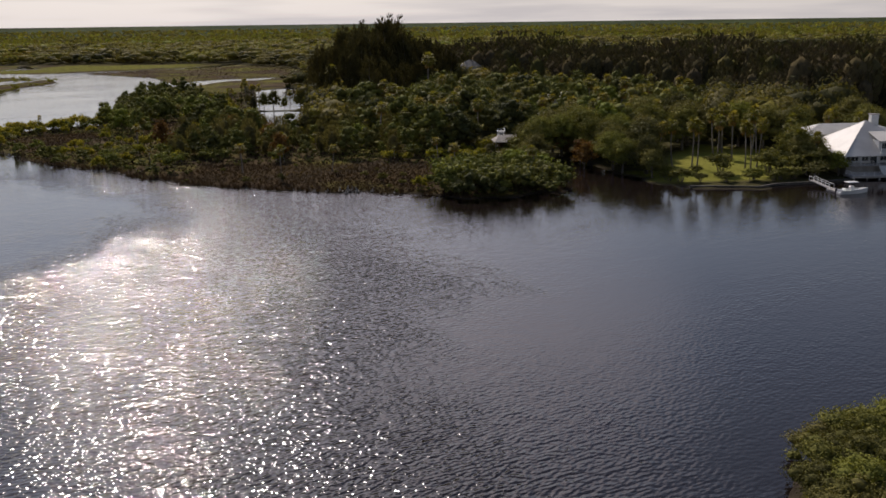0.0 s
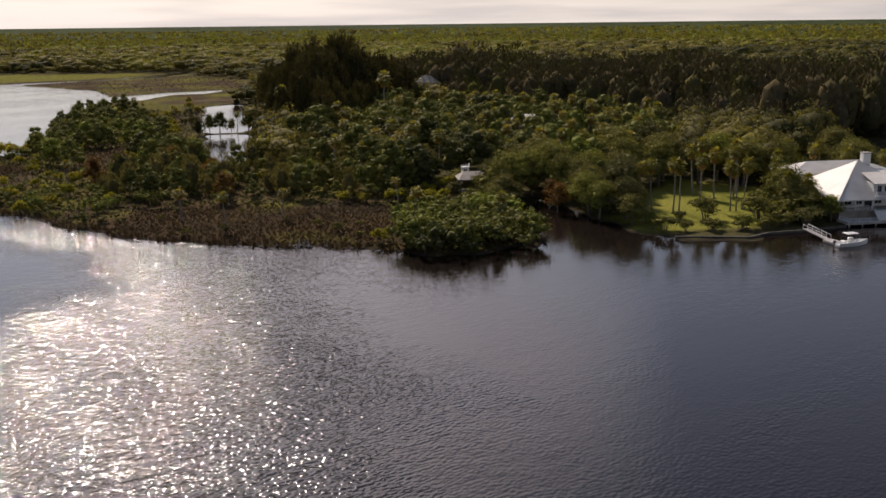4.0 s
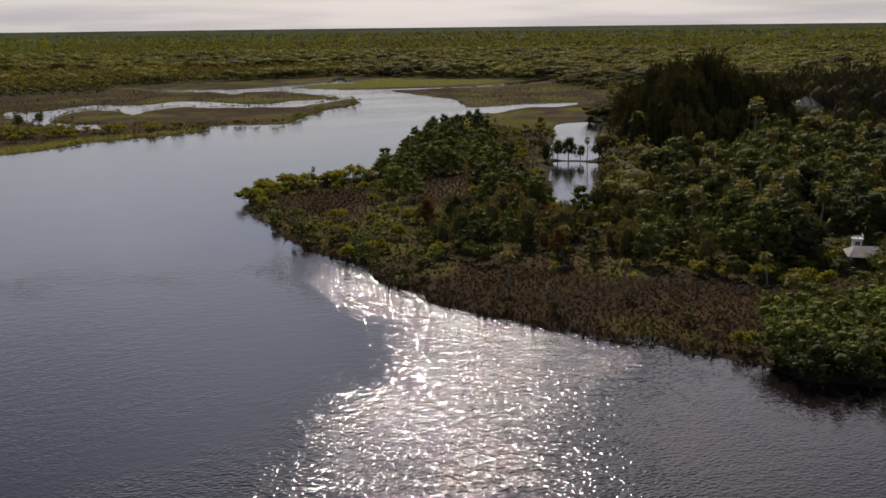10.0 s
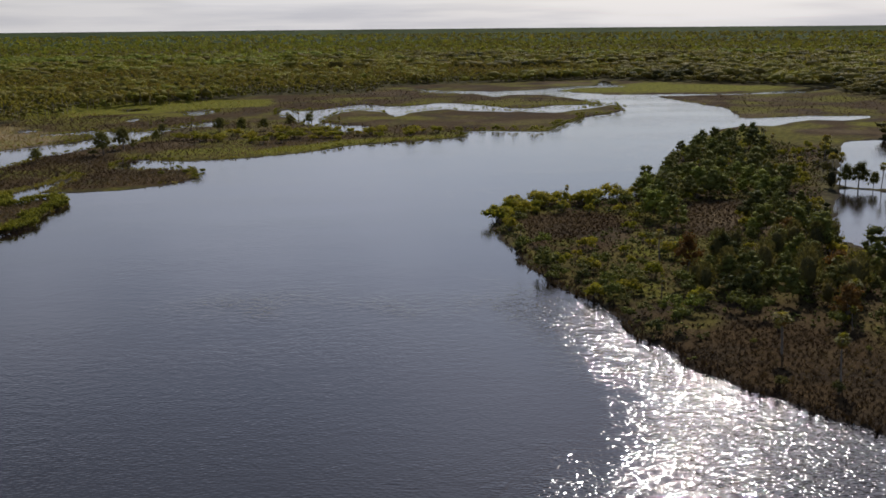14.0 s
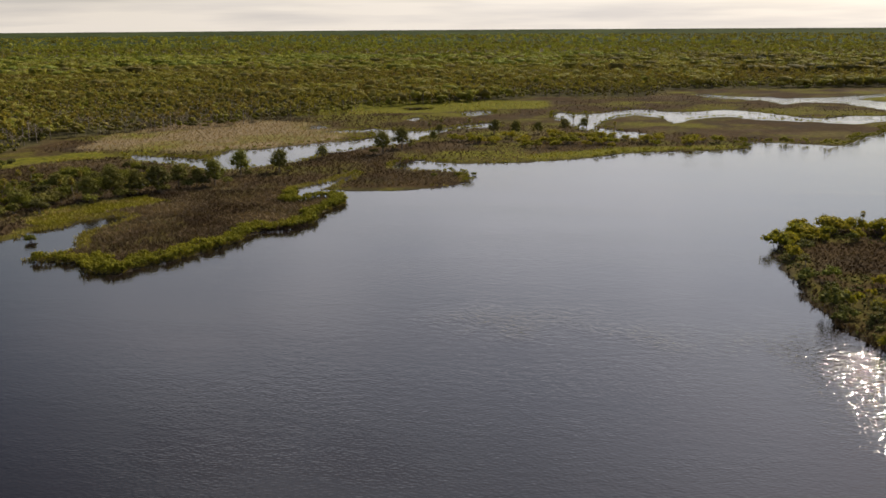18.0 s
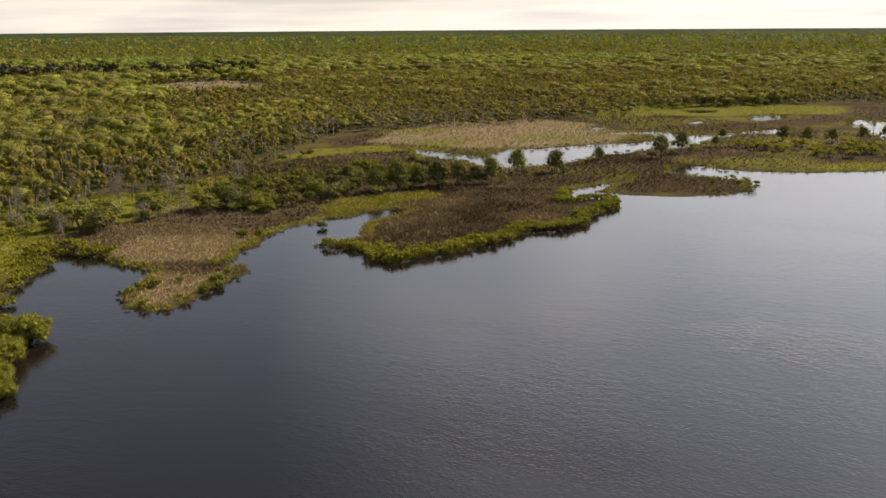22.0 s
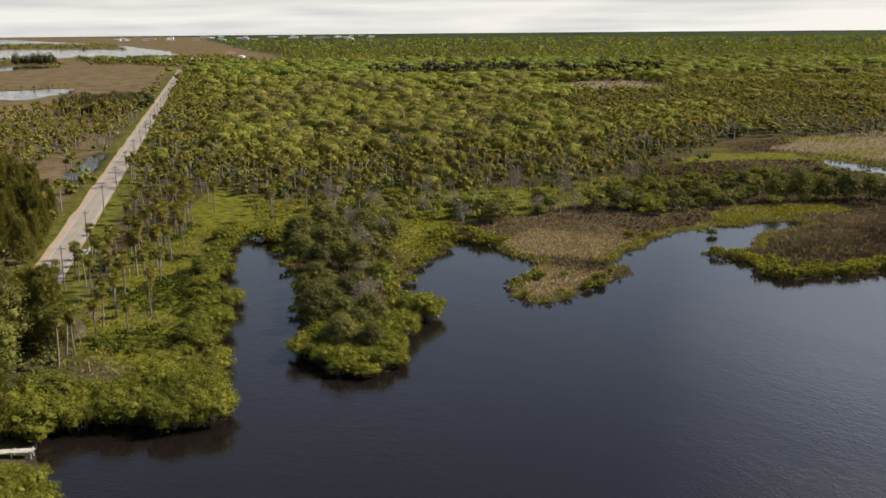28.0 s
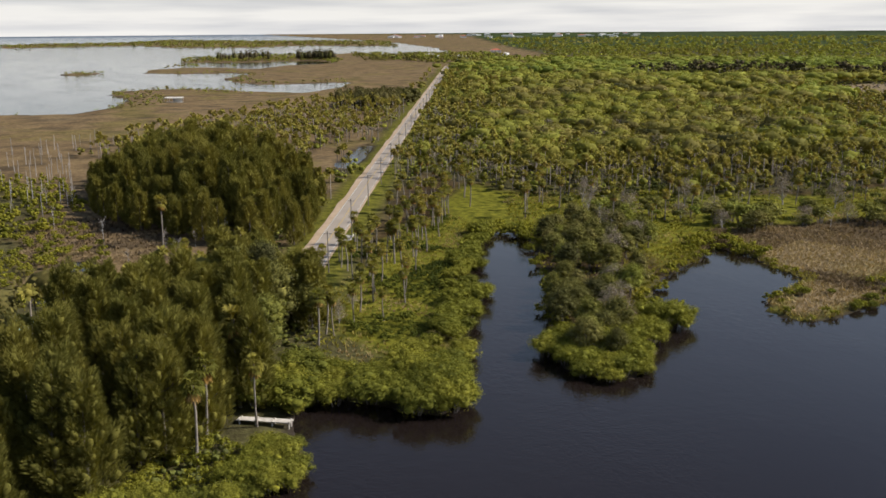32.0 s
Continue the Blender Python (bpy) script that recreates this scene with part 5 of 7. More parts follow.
grow("sabal_palm", PALMS, scatter(pts("-300,200 -255,165 -225,195 -235,250 -215,300 -225,360 -262,440 -250,350 -255,285 -280,245"), 9.0, 1, 60, 454, keep=0.45), 7.5, 9.0, "sabal palm at the edge of the forest", "palm tree", "palms at the forest's edge", 455, 0.35, 1.1)
for x, y, h in ((-152, 321, 10), (-157, 312, 8), (-141, 333, 9), (-146, 326, 8), (-137, 342, 8), (-125, 348, 9), (-131, 345, 6.5), (-124, 376, 9), (-110, 383, 8.5), (-102, 426, 5.5), (-77, 444, 9.5), (-71, 463, 9.5), (-59, 493, 5), (-60, 528, 5), (-30, 530, 7), (-18, 528, 7), (-6, 533, 6), (9, 545, 6.5), (20, 560, 6)):
    plant("broadleaf_tree", TREES[int(x) % 5], x, y, h / 7.6, x * 9, "dark round tree standing alone in the marsh", "tree", "lone trees in the marsh", 0.95)
for x, y, h in ((-149, 318, 4), (-146, 322, 3.5), (-154, 307, 4), (-138, 330, 4), (-143, 337, 3.5), (-133, 341, 3.5), (-128, 344, 4), (-121, 351, 3), (-148, 330, 4.5), (-159, 318, 4.5), (-120, 373, 2.5), (-107, 386, 2.5), (-81, 441, 3), (-67, 466, 3)):
    plant("shrub", SHRUBS[int(x) % 4], x, y, h / 4.0, x * 3, "olive shrub below the trees of the marsh", "shrub", "shrubs in the marsh", 1.3)
for x, y, h in ((-66, 534, 6), (-60, 540, 7), (-45, 538, 7), (8, 552, 7), (14, 568, 7), (22, 575, 7), (36, 540, 6)):
    plant("sabal_palm", PALMS[int(x) % 6], x, y, h / 9.0, x * 9, "sabal palm on a low marsh island", "palm tree", "palms in the marsh", 1.2)
grow("shrub", YELLOWS, scatter(pts("-50,500 0,520 40,520 80,500 96,486 60,480 0,470 -40,480"), 7.5, 1.0, 60, 448, keep=0.6), 3.4, 3.2, "yellow-green shrub on a low marsh island", "shrub", "shrubs on the marsh islands", 449, 0.4, 1.5)
mass("mangrove_hedge", BUSH_SHAPES, scatter(pts("60,470 104,478 104,500 90,500 140,486 170,520 250,620 250,660 225,650 170,560 110,510"), 7.0, 0.4, 6, 450, keep=0.7), 3.0, 3.6, MANGROVES, "low green mangrove hedge on the far marsh islands", "mangrove", 451, 0.35)


# ---- the forest: thousands of palms and trees, too many to count ----
def light_head(count, leaf, wide=0.34, low=0.45, lumps_=5, fine=False, core=0.8):
    """A round-headed tree one metre tall: leafy masses under fine sprays."""
    def shape(rng):
        lumps = [(rng.normal(0, 0.15) * wide / 0.34, rng.normal(0, 0.15) * wide / 0.34, rng.uniform(low + 0.1, 0.8), rng.uniform(0.13, 0.2) * min(wide / 0.34, 2.2), 0.8 / max(1, wide / 0.55)) for _ in range(lumps_)]
        return lump_leaves(lumps, count, leaf, leaf * 0.7, rng, under=0.15, core=core, fine=fine)
    return shape


def light_canopy(count, leaf, wide=0.5):
    """A spreading tree one metre tall: one broad, flat, uneven dome of sprays round a leafy heart."""
    def shape(rng):
        d = rng.normal(0, 1, (count, 3))
        d[:, 2] = np.abs(d[:, 2]) * 0.9 - 0.25
        d /= np.linalg.norm(d, axis=1, keepdims=True)
        waves = [(rng.normal(0, 2.6, 3), rng.uniform(0, 6.28)) for _ in range(3)]

        def swell(v):
            return 1 + 0.13 * sum(np.sin(v @ w + p) for w, p in waves)

        size = np.array((wide, wide * rng.uniform(0.8, 1.0), rng.uniform(0.24, 0.36)))
        c = d * (swell(d) * rng.uniform(0.84, 1.1, count))[:, None] * size + (0, 0, 0.62)
        heart, faces = BALLS[True]
        return joined([leaves(c, d + (0, 0, 0.5), leaf, leaf * 0.7, rng), (heart * swell(heart)[:, None] * 0.84 * size + (0, 0, 0.6), faces)])
    return shape


def light_pine(count, long, thin, wide=0.2):
    """A casuarina one metre tall: upswept sprays of needles in a ragged oval, round a slim dark heart."""
    def shape(rng):
        f = rng.random(count) ** 0.8
        a = rng.uniform(0, 6.28, count)
        r = wide * (0.35 + 0.65 * np.sin(math.pi * np.clip(f * 0.9 + 0.12, 0, 1))) * np.sqrt(rng.uniform(0.3, 1.0, count)) * (1 + 0.3 * np.sin(a * 3 + f * 9))
        c = np.stack([np.cos(a) * r, np.sin(a) * r, 0.06 + 0.9 * f], 1)
        u = np.stack([np.cos(a) * 0.6, np.sin(a) * 0.6, np.ones(count)], 1) + rng.normal(0, 0.3, (count, 3))
        u /= np.linalg.norm(u, axis=1, keepdims=True)
        w = np.cross(u, rng.normal(0, 1, (count, 3)))
        w /= np.linalg.norm(w, axis=1, keepdims=True)
        u, w = u * long * rng.uniform(0.35, 0.65, (count, 1)), w * thin * 0.5
        heart, faces = BALLS[True]
        return joined([(np.stack([c - u, c + w, c + u, c - w], 1).reshape(-1, 3), np.arange(4 * count).reshape(-1, 4)),
                       (heart * (wide * 0.6, wide * 0.6, 0.36) + (0, 0, 0.44), faces)])
    return shape


def light_palm(count, leaf):
    """A palm one metre tall: a ball of fan sprays that droop outwards round a dense heart."""
    def shape(rng):
        d = rng.normal(0, 1, (count, 3))
        d[:, 2] = d[:, 2] * 0.7 + 0.3
        d /= np.linalg.norm(d, axis=1, keepdims=True)
        c = np.array((0, 0, 0.9)) + d * 0.115
        u = d + (0, 0, -0.35)
        u /= np.linalg.norm(u, axis=1, keepdims=True)
        v = np.cross(u, rng.normal(0, 1, (count, 3)))
        v /= np.linalg.norm(v, axis=1, keepdims=True)
        quad = np.stack([c - u * leaf * 0.5, c + v * leaf * 0.4, c + u * leaf * 0.6, c - v * leaf * 0.4], 1)
        heart, faces = BALLS[False]
        return joined([(quad.reshape(-1, 3), np.arange(4 * count).reshape(-1, 4)), (heart * (0.1, 0.1, 0.085) + (0, 0, 0.9), faces)])
    return shape


def light_trunk(rng):
    return tube([(0, 0, -0.03), (rng.normal(0, 0.02), rng.normal(0, 0.02), 0.9)], (0.02, 0.016), 3)


crowd("feathery_trees", *FEATHERY, light_pine(420, 0.1, 0.026, 0.3), 8.5, GREYGREENS, "grey-green feathery trees between the scrub of the point", 472, spread=0.35)
CAPE = pts("-130,50 -230,66 -300,130 -352,168 -318,192 -262,170 -230,160 -135,105")
WET_WEST = pts("-160,-60 -232,62 -262,84 -330,60 -430,70 -480,20 -420,-120")


def wood(lo, hi, spacing, seed):
    """Places in the forest between two distances from the river bend, thinned by clearings."""
    rng = np.random.default_rng(seed)
    step = np.arange(-hi, hi, spacing)
    x, y = np.meshgrid(step, step[step > -260])
    x = (x + rng.uniform(-0.45, 0.45, x.shape) * spacing).ravel()
    y = (y + rng.uniform(-0.45, 0.45, y.shape) * spacing).ravel()
    r, a = np.hypot(x, y), np.degrees(np.arctan2(-x, y))
    ok = (r > lo) & (r < hi) & (a > -76) & (a < 88)
    x, y = x[ok], y[ok]
    ok = (within(x, y, [OPEN_NORTH], 4) < 0.4) & (within(x, y, [OPEN_WEST], 6) < 0.4) & (inside(x, y, PEN) < 0) & (inside(x, y, WOOD_EAST) < 0) & (inside(x, y, CLEAR) < -12) & (inside(x, y, WET_WEST) < 0) & (inside(x, y, CAPE) < 0) & (inside(x, y, LAWN) < -6) & (inside(x, y, CLEARING) < 0)
    s, side = road_at(x, y)
    ok &= (np.abs(side) > 9) | (s > ROAD_LONG + 20)
    ok &= np.hypot(x - 200, y - 20) > 32
    x, y = x[ok], y[ok]
    ok = on_land(x, y) > 5
    x, y = x[ok], y[ok]
    ok = fbm(x, y, 120, 77) < 0.76
    return x[ok], y[ok]


def from_edge(x, y):
    """Metres into the wood from the open ground."""
    return -np.maximum(inside(x, y, OPEN_NORTH), inside(x, y, OPEN_WEST))


def past_strip(x, y):
    """Metres beyond the dark strip of tall trees that crosses the forest."""
    return np.hypot(x, y) - 1160 - 0.5 * np.clip(x + 770, 0, 900) - 60 * (fbm(x, y, 160, 66) - 0.5)


def palmy(x, y):
    """How much of the wood is palms: most at its edge and on the wet flats up the river."""
    edge = smooth(95, 25, from_edge(x, y) + 50 * (fbm(x, y, 70, 71) - 0.5))
    flats = smooth(-560, -380, x) * smooth(380, 560, y) * smooth(0, -60, past_strip(x, y))
    return np.clip(0.06 + 0.84 * np.maximum(edge, flats), 0, 1) * smooth(330, 120, x)


def tone_of(x, y, rng):
    """Leaf tone: olive near the river, brown-olive on the flats, dark in the tall strip, bright green beyond."""
    p = past_strip(x, y)
    t = 0.5 + 0.9 * (fbm(x, y, 80, 14) - 0.5) + 0.5 * (fbm(x, y, 260, 17) - 0.5) + rng.normal(0, 0.12, len(x)) - 0.3 * smooth(60, 160, x) * smooth(600, 450, y) - 0.2 * smooth(100, 500, x)
    t = np.where((p > -10) & (p < 40) & (x > -800), 0.1 + 0.25 * rng.random(len(x)), t)
    return np.clip(t + 0.34 * smooth(35, 60, p) * (1 - 0.5 * smooth(0.5, 0.66, fbm(x, y, 260, 15))), 0, 1)


FLATS = pts("-300,480 -268,492 -252,512 -236,531 -212,546 -190,573 -172,610 -154,628 -141,676 -114,711 -82,739 -50,769 -6,808 36,811 84,815 108,898 170,918 330,948 420,1100 200,1400 0,1420 -200,1390 -460,1230 -620,1020 -560,700 -420,520")
rng = np.random.default_rng(502)
x, y = scatter(FLATS, 9.0, 2, 60, 545, avoid=[CLEARING])
x, y = x[past_strip(x, y) < 0], y[past_strip(x, y) < 0]
crowd("palm_flats", x, y, light_palm(10, 0.2), 8.0, FOREST_PALM, "open flats of sabal palms up the river", 546, tints=np.clip(0.32 + 0.8 * (fbm(x, y, 110, 4) - 0.5) + 0.8 * (fbm(x, y, 38, 6) - 0.5) + rng.normal(0, 0.12, len(x)), 0, 1))
crowd("palm_trunks", x, y, light_trunk, 8.0, PALM_BARK, "slender grey trunks on the palm flats", 546)
x_, y_ = scatter(CLEARING, 9.0, 2, 60, 573, keep=0.5)
crowd("understorey", x_, y_, light_head(12, 0.22, 0.7, 0.0, 3, None), 3.2, TWIGS, "pale dry scrub in a clearing of the forest", 574, spread=0.5)
x_, y_ = scatter(CLEARING, 15.0, 2, 60, 575, keep=0.6)
crowd("palm_flats", x_, y_, light_palm(10, 0.2), 7.0, FOREST_PALM, "scattered sabal palms in a clearing of the forest", 576)
x, y = scatter(FLATS, 11.0, 2, 60, 579, avoid=[CLEARING])
clumps = (fbm(x, y, 75, 41) > 0.54) & (past_strip(x, y) < 0)
crowd("mixed_forest", x[clumps], y[clumps], light_canopy(44, 0.16, 0.6), 9.0, FOREST, "clumps of broadleaf trees on the palm flats", 580, tints=np.clip(0.42 + 0.5 * (fbm(x, y, 60, 43) - 0.5) + rng.normal(0, 0.08, len(x)), 0, 1)[clumps], spread=0.35)
x, y = scatter(FLATS, 12.5, 2, 60, 547, avoid=[CLEARING])
crowd("understorey", x, y, light_head(6, 0.3, 0.8, 0.0, 3, None), 4.6, FOREST, "olive scrub between the palms", 548, tints=np.clip(0.3 + 0.5 * (fbm(x, y, 70, 5) - 0.5) + rng.normal(0, 0.12, len(x)), 0, 1), spread=0.5)
for k, (lo, hi, spacing, fans, fan, sprays, spray) in enumerate(((180, 450, 6.6, 30, 0.105, 150, 0.085), (450, 760, 8.2, 16, 0.15, 80, 0.115), (760, 1180, 11.0, 10, 0.2, 44, 0.16))):
    x, y = wood(lo, hi, spacing, 501 + 10 * k)
    off = inside(x, y, FLATS) < 0
    x, y = x[off], y[off]
    is_palm = rng.random(len(x)) < palmy(x, y)
    px_, py_ = x[is_palm], y[is_palm]
    crowd("palm_forest", px_, py_, light_palm(fans, fan), 9.5 + k, FOREST_PALM, "dense forest of sabal palms behind the marsh", 503 + k, tints=np.clip(0.5 + 0.9 * (fbm(px_, py_, 60, 4) - 0.5) + rng.normal(0, 0.2, len(px_)), 0, 1))
    if k < 2:
        crowd("palm_trunks", px_, py_, light_trunk, 9.5 + k, PALM_BARK, "slender grey trunks of the palm forest", 503 + k)
    hx, hy = x[~is_palm], y[~is_palm]
    crowd("mixed_forest", hx, hy, light_canopy(sprays, spray, (0.46, 0.54, 0.66)[k]), 9.4, FOREST, "mixed broadleaf forest, olive and yellow-green", 505 + k,
          tints=tone_of(hx, hy, rng), spread=0.42, size=(0.62 + 0.38 * smooth(0, 60, from_edge(hx, hy))) * (0.6 + 0.95 * fbm(hx, hy, 45, 81)))
x, y = wood(185, 520, 7.0, 519)
crowd("understorey", x, y, light_head(12, 0.2, 0.6, 0.0, 3, None), 5.0, FOREST, "leafy understorey of the forest", 520, spread=0.5, tints=tone_of(x, y, rng))
x, y = wood(500, 1180, 11.5, 521)
crowd("understorey", x, y, light_head(9, 0.22, 1.0, 0.15, 3, None), 7.2, FOREST, "leafy understorey of the forest", 522, spread=0.4, tints=tone_of(x, y, rng))
x, y = wood(200, 620, 21.0, 541)
near_edge = from_edge(x, y) < 170
crowd("leafless_trees", x[near_edge], y[near_edge], lambda r: lump_leaves([(r.normal(0, 0.13), r.normal(0, 0.13), r.uniform(0.4, 0.85), r.uniform(0.15, 0.22), 0.9) for _ in range(6)], 150, 0.13, 0.02, r, core=0.0), 9.5,
      TWIGS, "pale leafless tree crowns in the forest", 542, spread=0.25)
x, y = wood(1000, 1750, 9.0, 543)
p = past_strip(x, y)
strip_ = (p > -8) & (p < 30) & (np.degrees(np.arctan2(-x, y)) + 10 * (fbm(x, y, 120, 19) - 0.5) > 32) & (x > -900)
crowd("tall_forest", x[strip_], y[strip_], light_head(24, 0.13, 0.3, 0.2, 4, None), 20.0, DARKS, "dark strip of tall trees across the forest", 544, spread=0.25)
crowd("tree_trunks", x[strip_], y[strip_] - 5, light_trunk, 13.0, GREY_WOOD, "pale trunks below the tall trees", 545)
x, y = scatter(pts("300,330 330,225 300,130 262,92 420,40 560,250 460,420 350,400"), 9.0, 1, 60, 506, avoid=SIGHT)
sight = (np.abs(x * 0.62 - (y - 40) * 0.785) > 12) | (x > 350)
x, y = x[sight], y[sight]
crowd("dark_wood", x, y, light_pine(130, 0.1, 0.034, 0.3), 22.0, DARKS, "tall dark wood behind the houses", 509, spread=0.3, size=0.55 + 0.8 * fbm(x, y, 45, 33))
x, y = wood(1180, 1750, 18.5, 507)
crowd("mixed_forest", x, y, light_canopy(24, 0.24, 0.8), 11.0, FOREST, "dense green forest canopy", 508, tints=tone_of(x, y, rng), spread=0.4)
x, y = wood(1750, 3000, 32.0, 511)
crowd("far_forest", x, y, light_head(10, 0.45, 1.5, 0.1, 3, None), 11.5, FOREST, "distant green forest reaching the horizon", 512, tints=tone_of(x, y, rng) - 0.1, spread=0.4)
x, y = wood(3000, 5600, 90.0, 515)
crowd("far_forest", x, y, light_head(5, 1.0, 4.0, 0.1, 3, None), 13.0, FOREST, "distant green forest reaching the horizon", 516, tints=tone_of(x, y, rng) - 0.2)

# the palm belt and dead trunks on the sea side of the road
x, y = scatter(pts("-345,152 -420,140 -445,90 -500,70 -560,110 -640,190 -760,330 -700,345 -460,204"), 6.0, 1, 60, 521, keep=0.6, avoid=[pts("-330,140 -470,226 -482,206 -440,168 -360,138")])
crowd("palm_belt", x, y, light_palm(18, 0.17), 8.5, FOREST_PALM, "thin belt of palms beside the road", 522)
crowd("palm_trunks", x, y, light_trunk, 8.5, PALM_BARK, "slender grey palm trunks beside the road", 522)
x, y = scatter(pts("-345,152 -420,140 -445,90 -500,70 -560,110 -640,190 -760,330 -700,345 -460,204"), 6.5, 1, 60, 529, keep=0.35, avoid=[pts("-330,140 -470,226 -482,206 -440,168 -360,138")])
crowd("understorey", x, y, light_head(16, 0.2, 0.6, 0.0, 4), 4.0, FOREST, "green scrub below the palms beside the road", 530, spread=0.5, tints=np.clip(rng.normal(0.55, 0.15, len(x)), 0, 1))
x, y = scatter(pts("-300,-20 -345,45 -440,60 -520,70 -560,110 -520,20 -430,-40"), 8.5, 1, 60, 523, keep=0.6)
crowd("dead_trunks", x, y, light_trunk, 7.5, GREY_WOOD, "thin bare trunks standing in the marsh", 524)
x, y = scatter(pts("-300,-40 -310,30 -345,50 -420,52 -460,20 -420,-60"), 4.6, 0.5, 60, 525, keep=0.75)
crowd("scrub", x, y, light_head(34, 0.16, 0.6, 0.05, 5), 3.0, MANGROVES, "low green scrub in the marsh", 526)
x, y = scatter(pts("-700,292 -672,318 -690,346 -720,352 -756,336 -738,306"), 6.5, 1, 60, 527)
crowd("feathery_trees", x, y, light_pine(150, 0.13, 0.04, 0.32), 12.5, GREYGREENS, "grey-green feathery clump of trees beside the far road", 528, spread=0.3)
x, y = scatter(pts("-704,352 -712,374 -740,386 -742,366"), 6.0, 1, 60, 561)
crowd("scrub", x, y, light_head(40, 0.22, 0.5, 0.1), 11.0, FOREST, "dark clump of trees beside the far road", 562, tints=np.full(len(x), 0.05))
x, y = scatter(pts("-1912,540 -1895,640 -1915,660 -1935,560"), 9.0, 1, 60, 563, keep=0.6)
crowd("feathery_trees", x, y, light_pine(60, 0.16, 0.06, 0.32), 17.0, DARKS, "dark trees in a row on the far shore", 564, spread=0.3)
x, y = scatter(pts("-1850,684 -1795,738 -1815,762 -1872,705"), 10.0, 1, 60, 565)
crowd("feathery_trees", x, y, light_pine(60, 0.16, 0.06, 0.4), 19.0, DARKS, "dark trees in a row on the far shore", 566, spread=0.25)
x, y = scatter(pts("-1700,790 -1880,985 -1990,1040 -2020,1010 -1900,940 -1730,770"), 13.0, 1, 60, 567, keep=0.7)
crowd("scrub", x, y, light_head(20, 0.3, 0.7, 0.05, 4, None), 8.0, FOREST, "dark scrub before the far white building", 568, tints=np.full(len(x), 0.15))
for k, (region, spacing, tall, lo, hi) in enumerate((("-760,60 -1060,180 -1050,300 -900,290 -800,160", 10, 3.0, 1, 40), ("-1040,330 -1400,290 -1420,420 -1060,460 -960,400", 12, 3.5, 0.5, 30),
                                     ("-1560,330 -2100,500 -2250,900 -1650,700 -1590,460", 16, 7.0, 1, 60), ("-1470,190 -1550,230 -1490,262 -1410,225", 9, 3.5, 0.5, 60),
                                     ("-1700,800 -2100,900 -2000,1200 -1650,1080 -1430,830", 16, 9.0, 1, 60))):
    x, y = scatter(pts(region), spacing, lo, hi, 530 + k, keep=0.8)
    crowd("shore_scrub", x, y, light_head(10, 0.34, 0.8, 0.0, 3, None), tall, FOREST, "green scrub along the far shore", 540 + k)
x, y = scatter(BARRIER, 55, 1, 60, 551)
crowd("shore_scrub", x, y, light_head(14, 0.9, 3.0, 0.0), 7.0, FOREST, "green scrub along the far shore", 552)


# ---- reeds: tufts over the marsh ----
def tuft(blades):
    def shape(rng):
        a, r = rng.uniform(0, 6.28, blades), rng.uniform(0.05, 0.55, blades)
        foot = np.stack([np.cos(a) * r, np.sin(a) * r, np.full(blades, -0.1)], 1)
        tip = foot * (2.6, 2.6, 1) + np.stack([rng.normal(0, 0.3, blades), rng.normal(0, 0.3, blades), rng.uniform(0.5, 1.0, blades)], 1)
        side = np.stack([-np.sin(a), np.cos(a), a * 0], 1) * 0.16
        quad = np.stack([foot - side, foot + side, tip + side * 0.5, tip - side * 0.5], 1)
        return quad.reshape(-1, 3), np.arange(4 * blades).reshape(-1, 4)
    return shape


def reeds(region, spacing, tall, tone, seed, lo=0.2, hi=60, keep=1.0):
    x, y = scatter(pts(region) if isinstance(region, str) else region, spacing, lo, hi, seed, 0.5, keep)
    grassy = (inside(x, y, CAPE_MEADOW) < 0) | (fbm(x, y, 17, 57) < 0.57)
    x, y = x[grassy], y[grassy]
    if len(x):
        t = np.clip(tone + (fbm(x, y, 18, seed % 17) - 0.5) * 0.9 + np.random.default_rng(seed).normal(0, 0.08, len(x)), 0, 1)
        t = np.minimum(t, 0.5) if tone < 0.6 else t
        t = np.where((on_land(x, y) < 4.5) & (fbm(x, y, 40, 51) > 0.38) & (inside(x, y, PEN) < 0), 0.93, t)
        t = np.where(within(x, y, TAN, 3) > 0.5, 0.7 + 0.1 * (t - 0.4), t)
        t = np.where(within(x, y, GREEN, 3) > 0.5, np.clip(0.55 + 0.75 * fbm(x, y, 13, 8) + np.random.default_rng(seed).normal(0, 0.05, len(x)), 0, 1), t)
        ob = crowd("marsh_reeds", x, y, tuft(7 if spacing < 3 else 5), tall, REED, "brown and tan marsh reeds in tufts", seed + 1, tints=t)
        ob["category"] = "reeds"


reeds("-142,222 -98,206 -60,316 -62,338 -95,345 -150,330 -165,280 -150,262", 1.25, 0.8, 0.28, 601)
reeds("-200,180 -130,158 -126,200 -155,240 -200,240 -215,210", 1.15, 0.75, 0.45, 603)
reeds("-215,240 -150,240 -140,330 -20,360 -30,400 -90,450 -220,420 -240,330", 1.9, 0.85, 0.2, 605)
reeds("-300,190 -140,100 -140,140 -200,190 -250,240 -290,240", 1.8, 0.7, 0.8, 609)
reeds("-150,66 -175,60 -260,128 -280,155 -240,150 -150,84", 1.6, 0.65, 0.92, 611)
reeds("-250,440 -90,420 -20,420 110,470 110,520 -30,600 -130,680 -260,640", 3.0, 0.95, 0.2, 607)
reeds("60,640 110,690 250,660 230,760 100,860 0,760 -100,780 -60,640", 5.0, 0.9, 0.15, 621)
reeds("290,720 300,600 276,535 440,520 480,720 400,700", 5.0, 0.9, 0.1, 623)
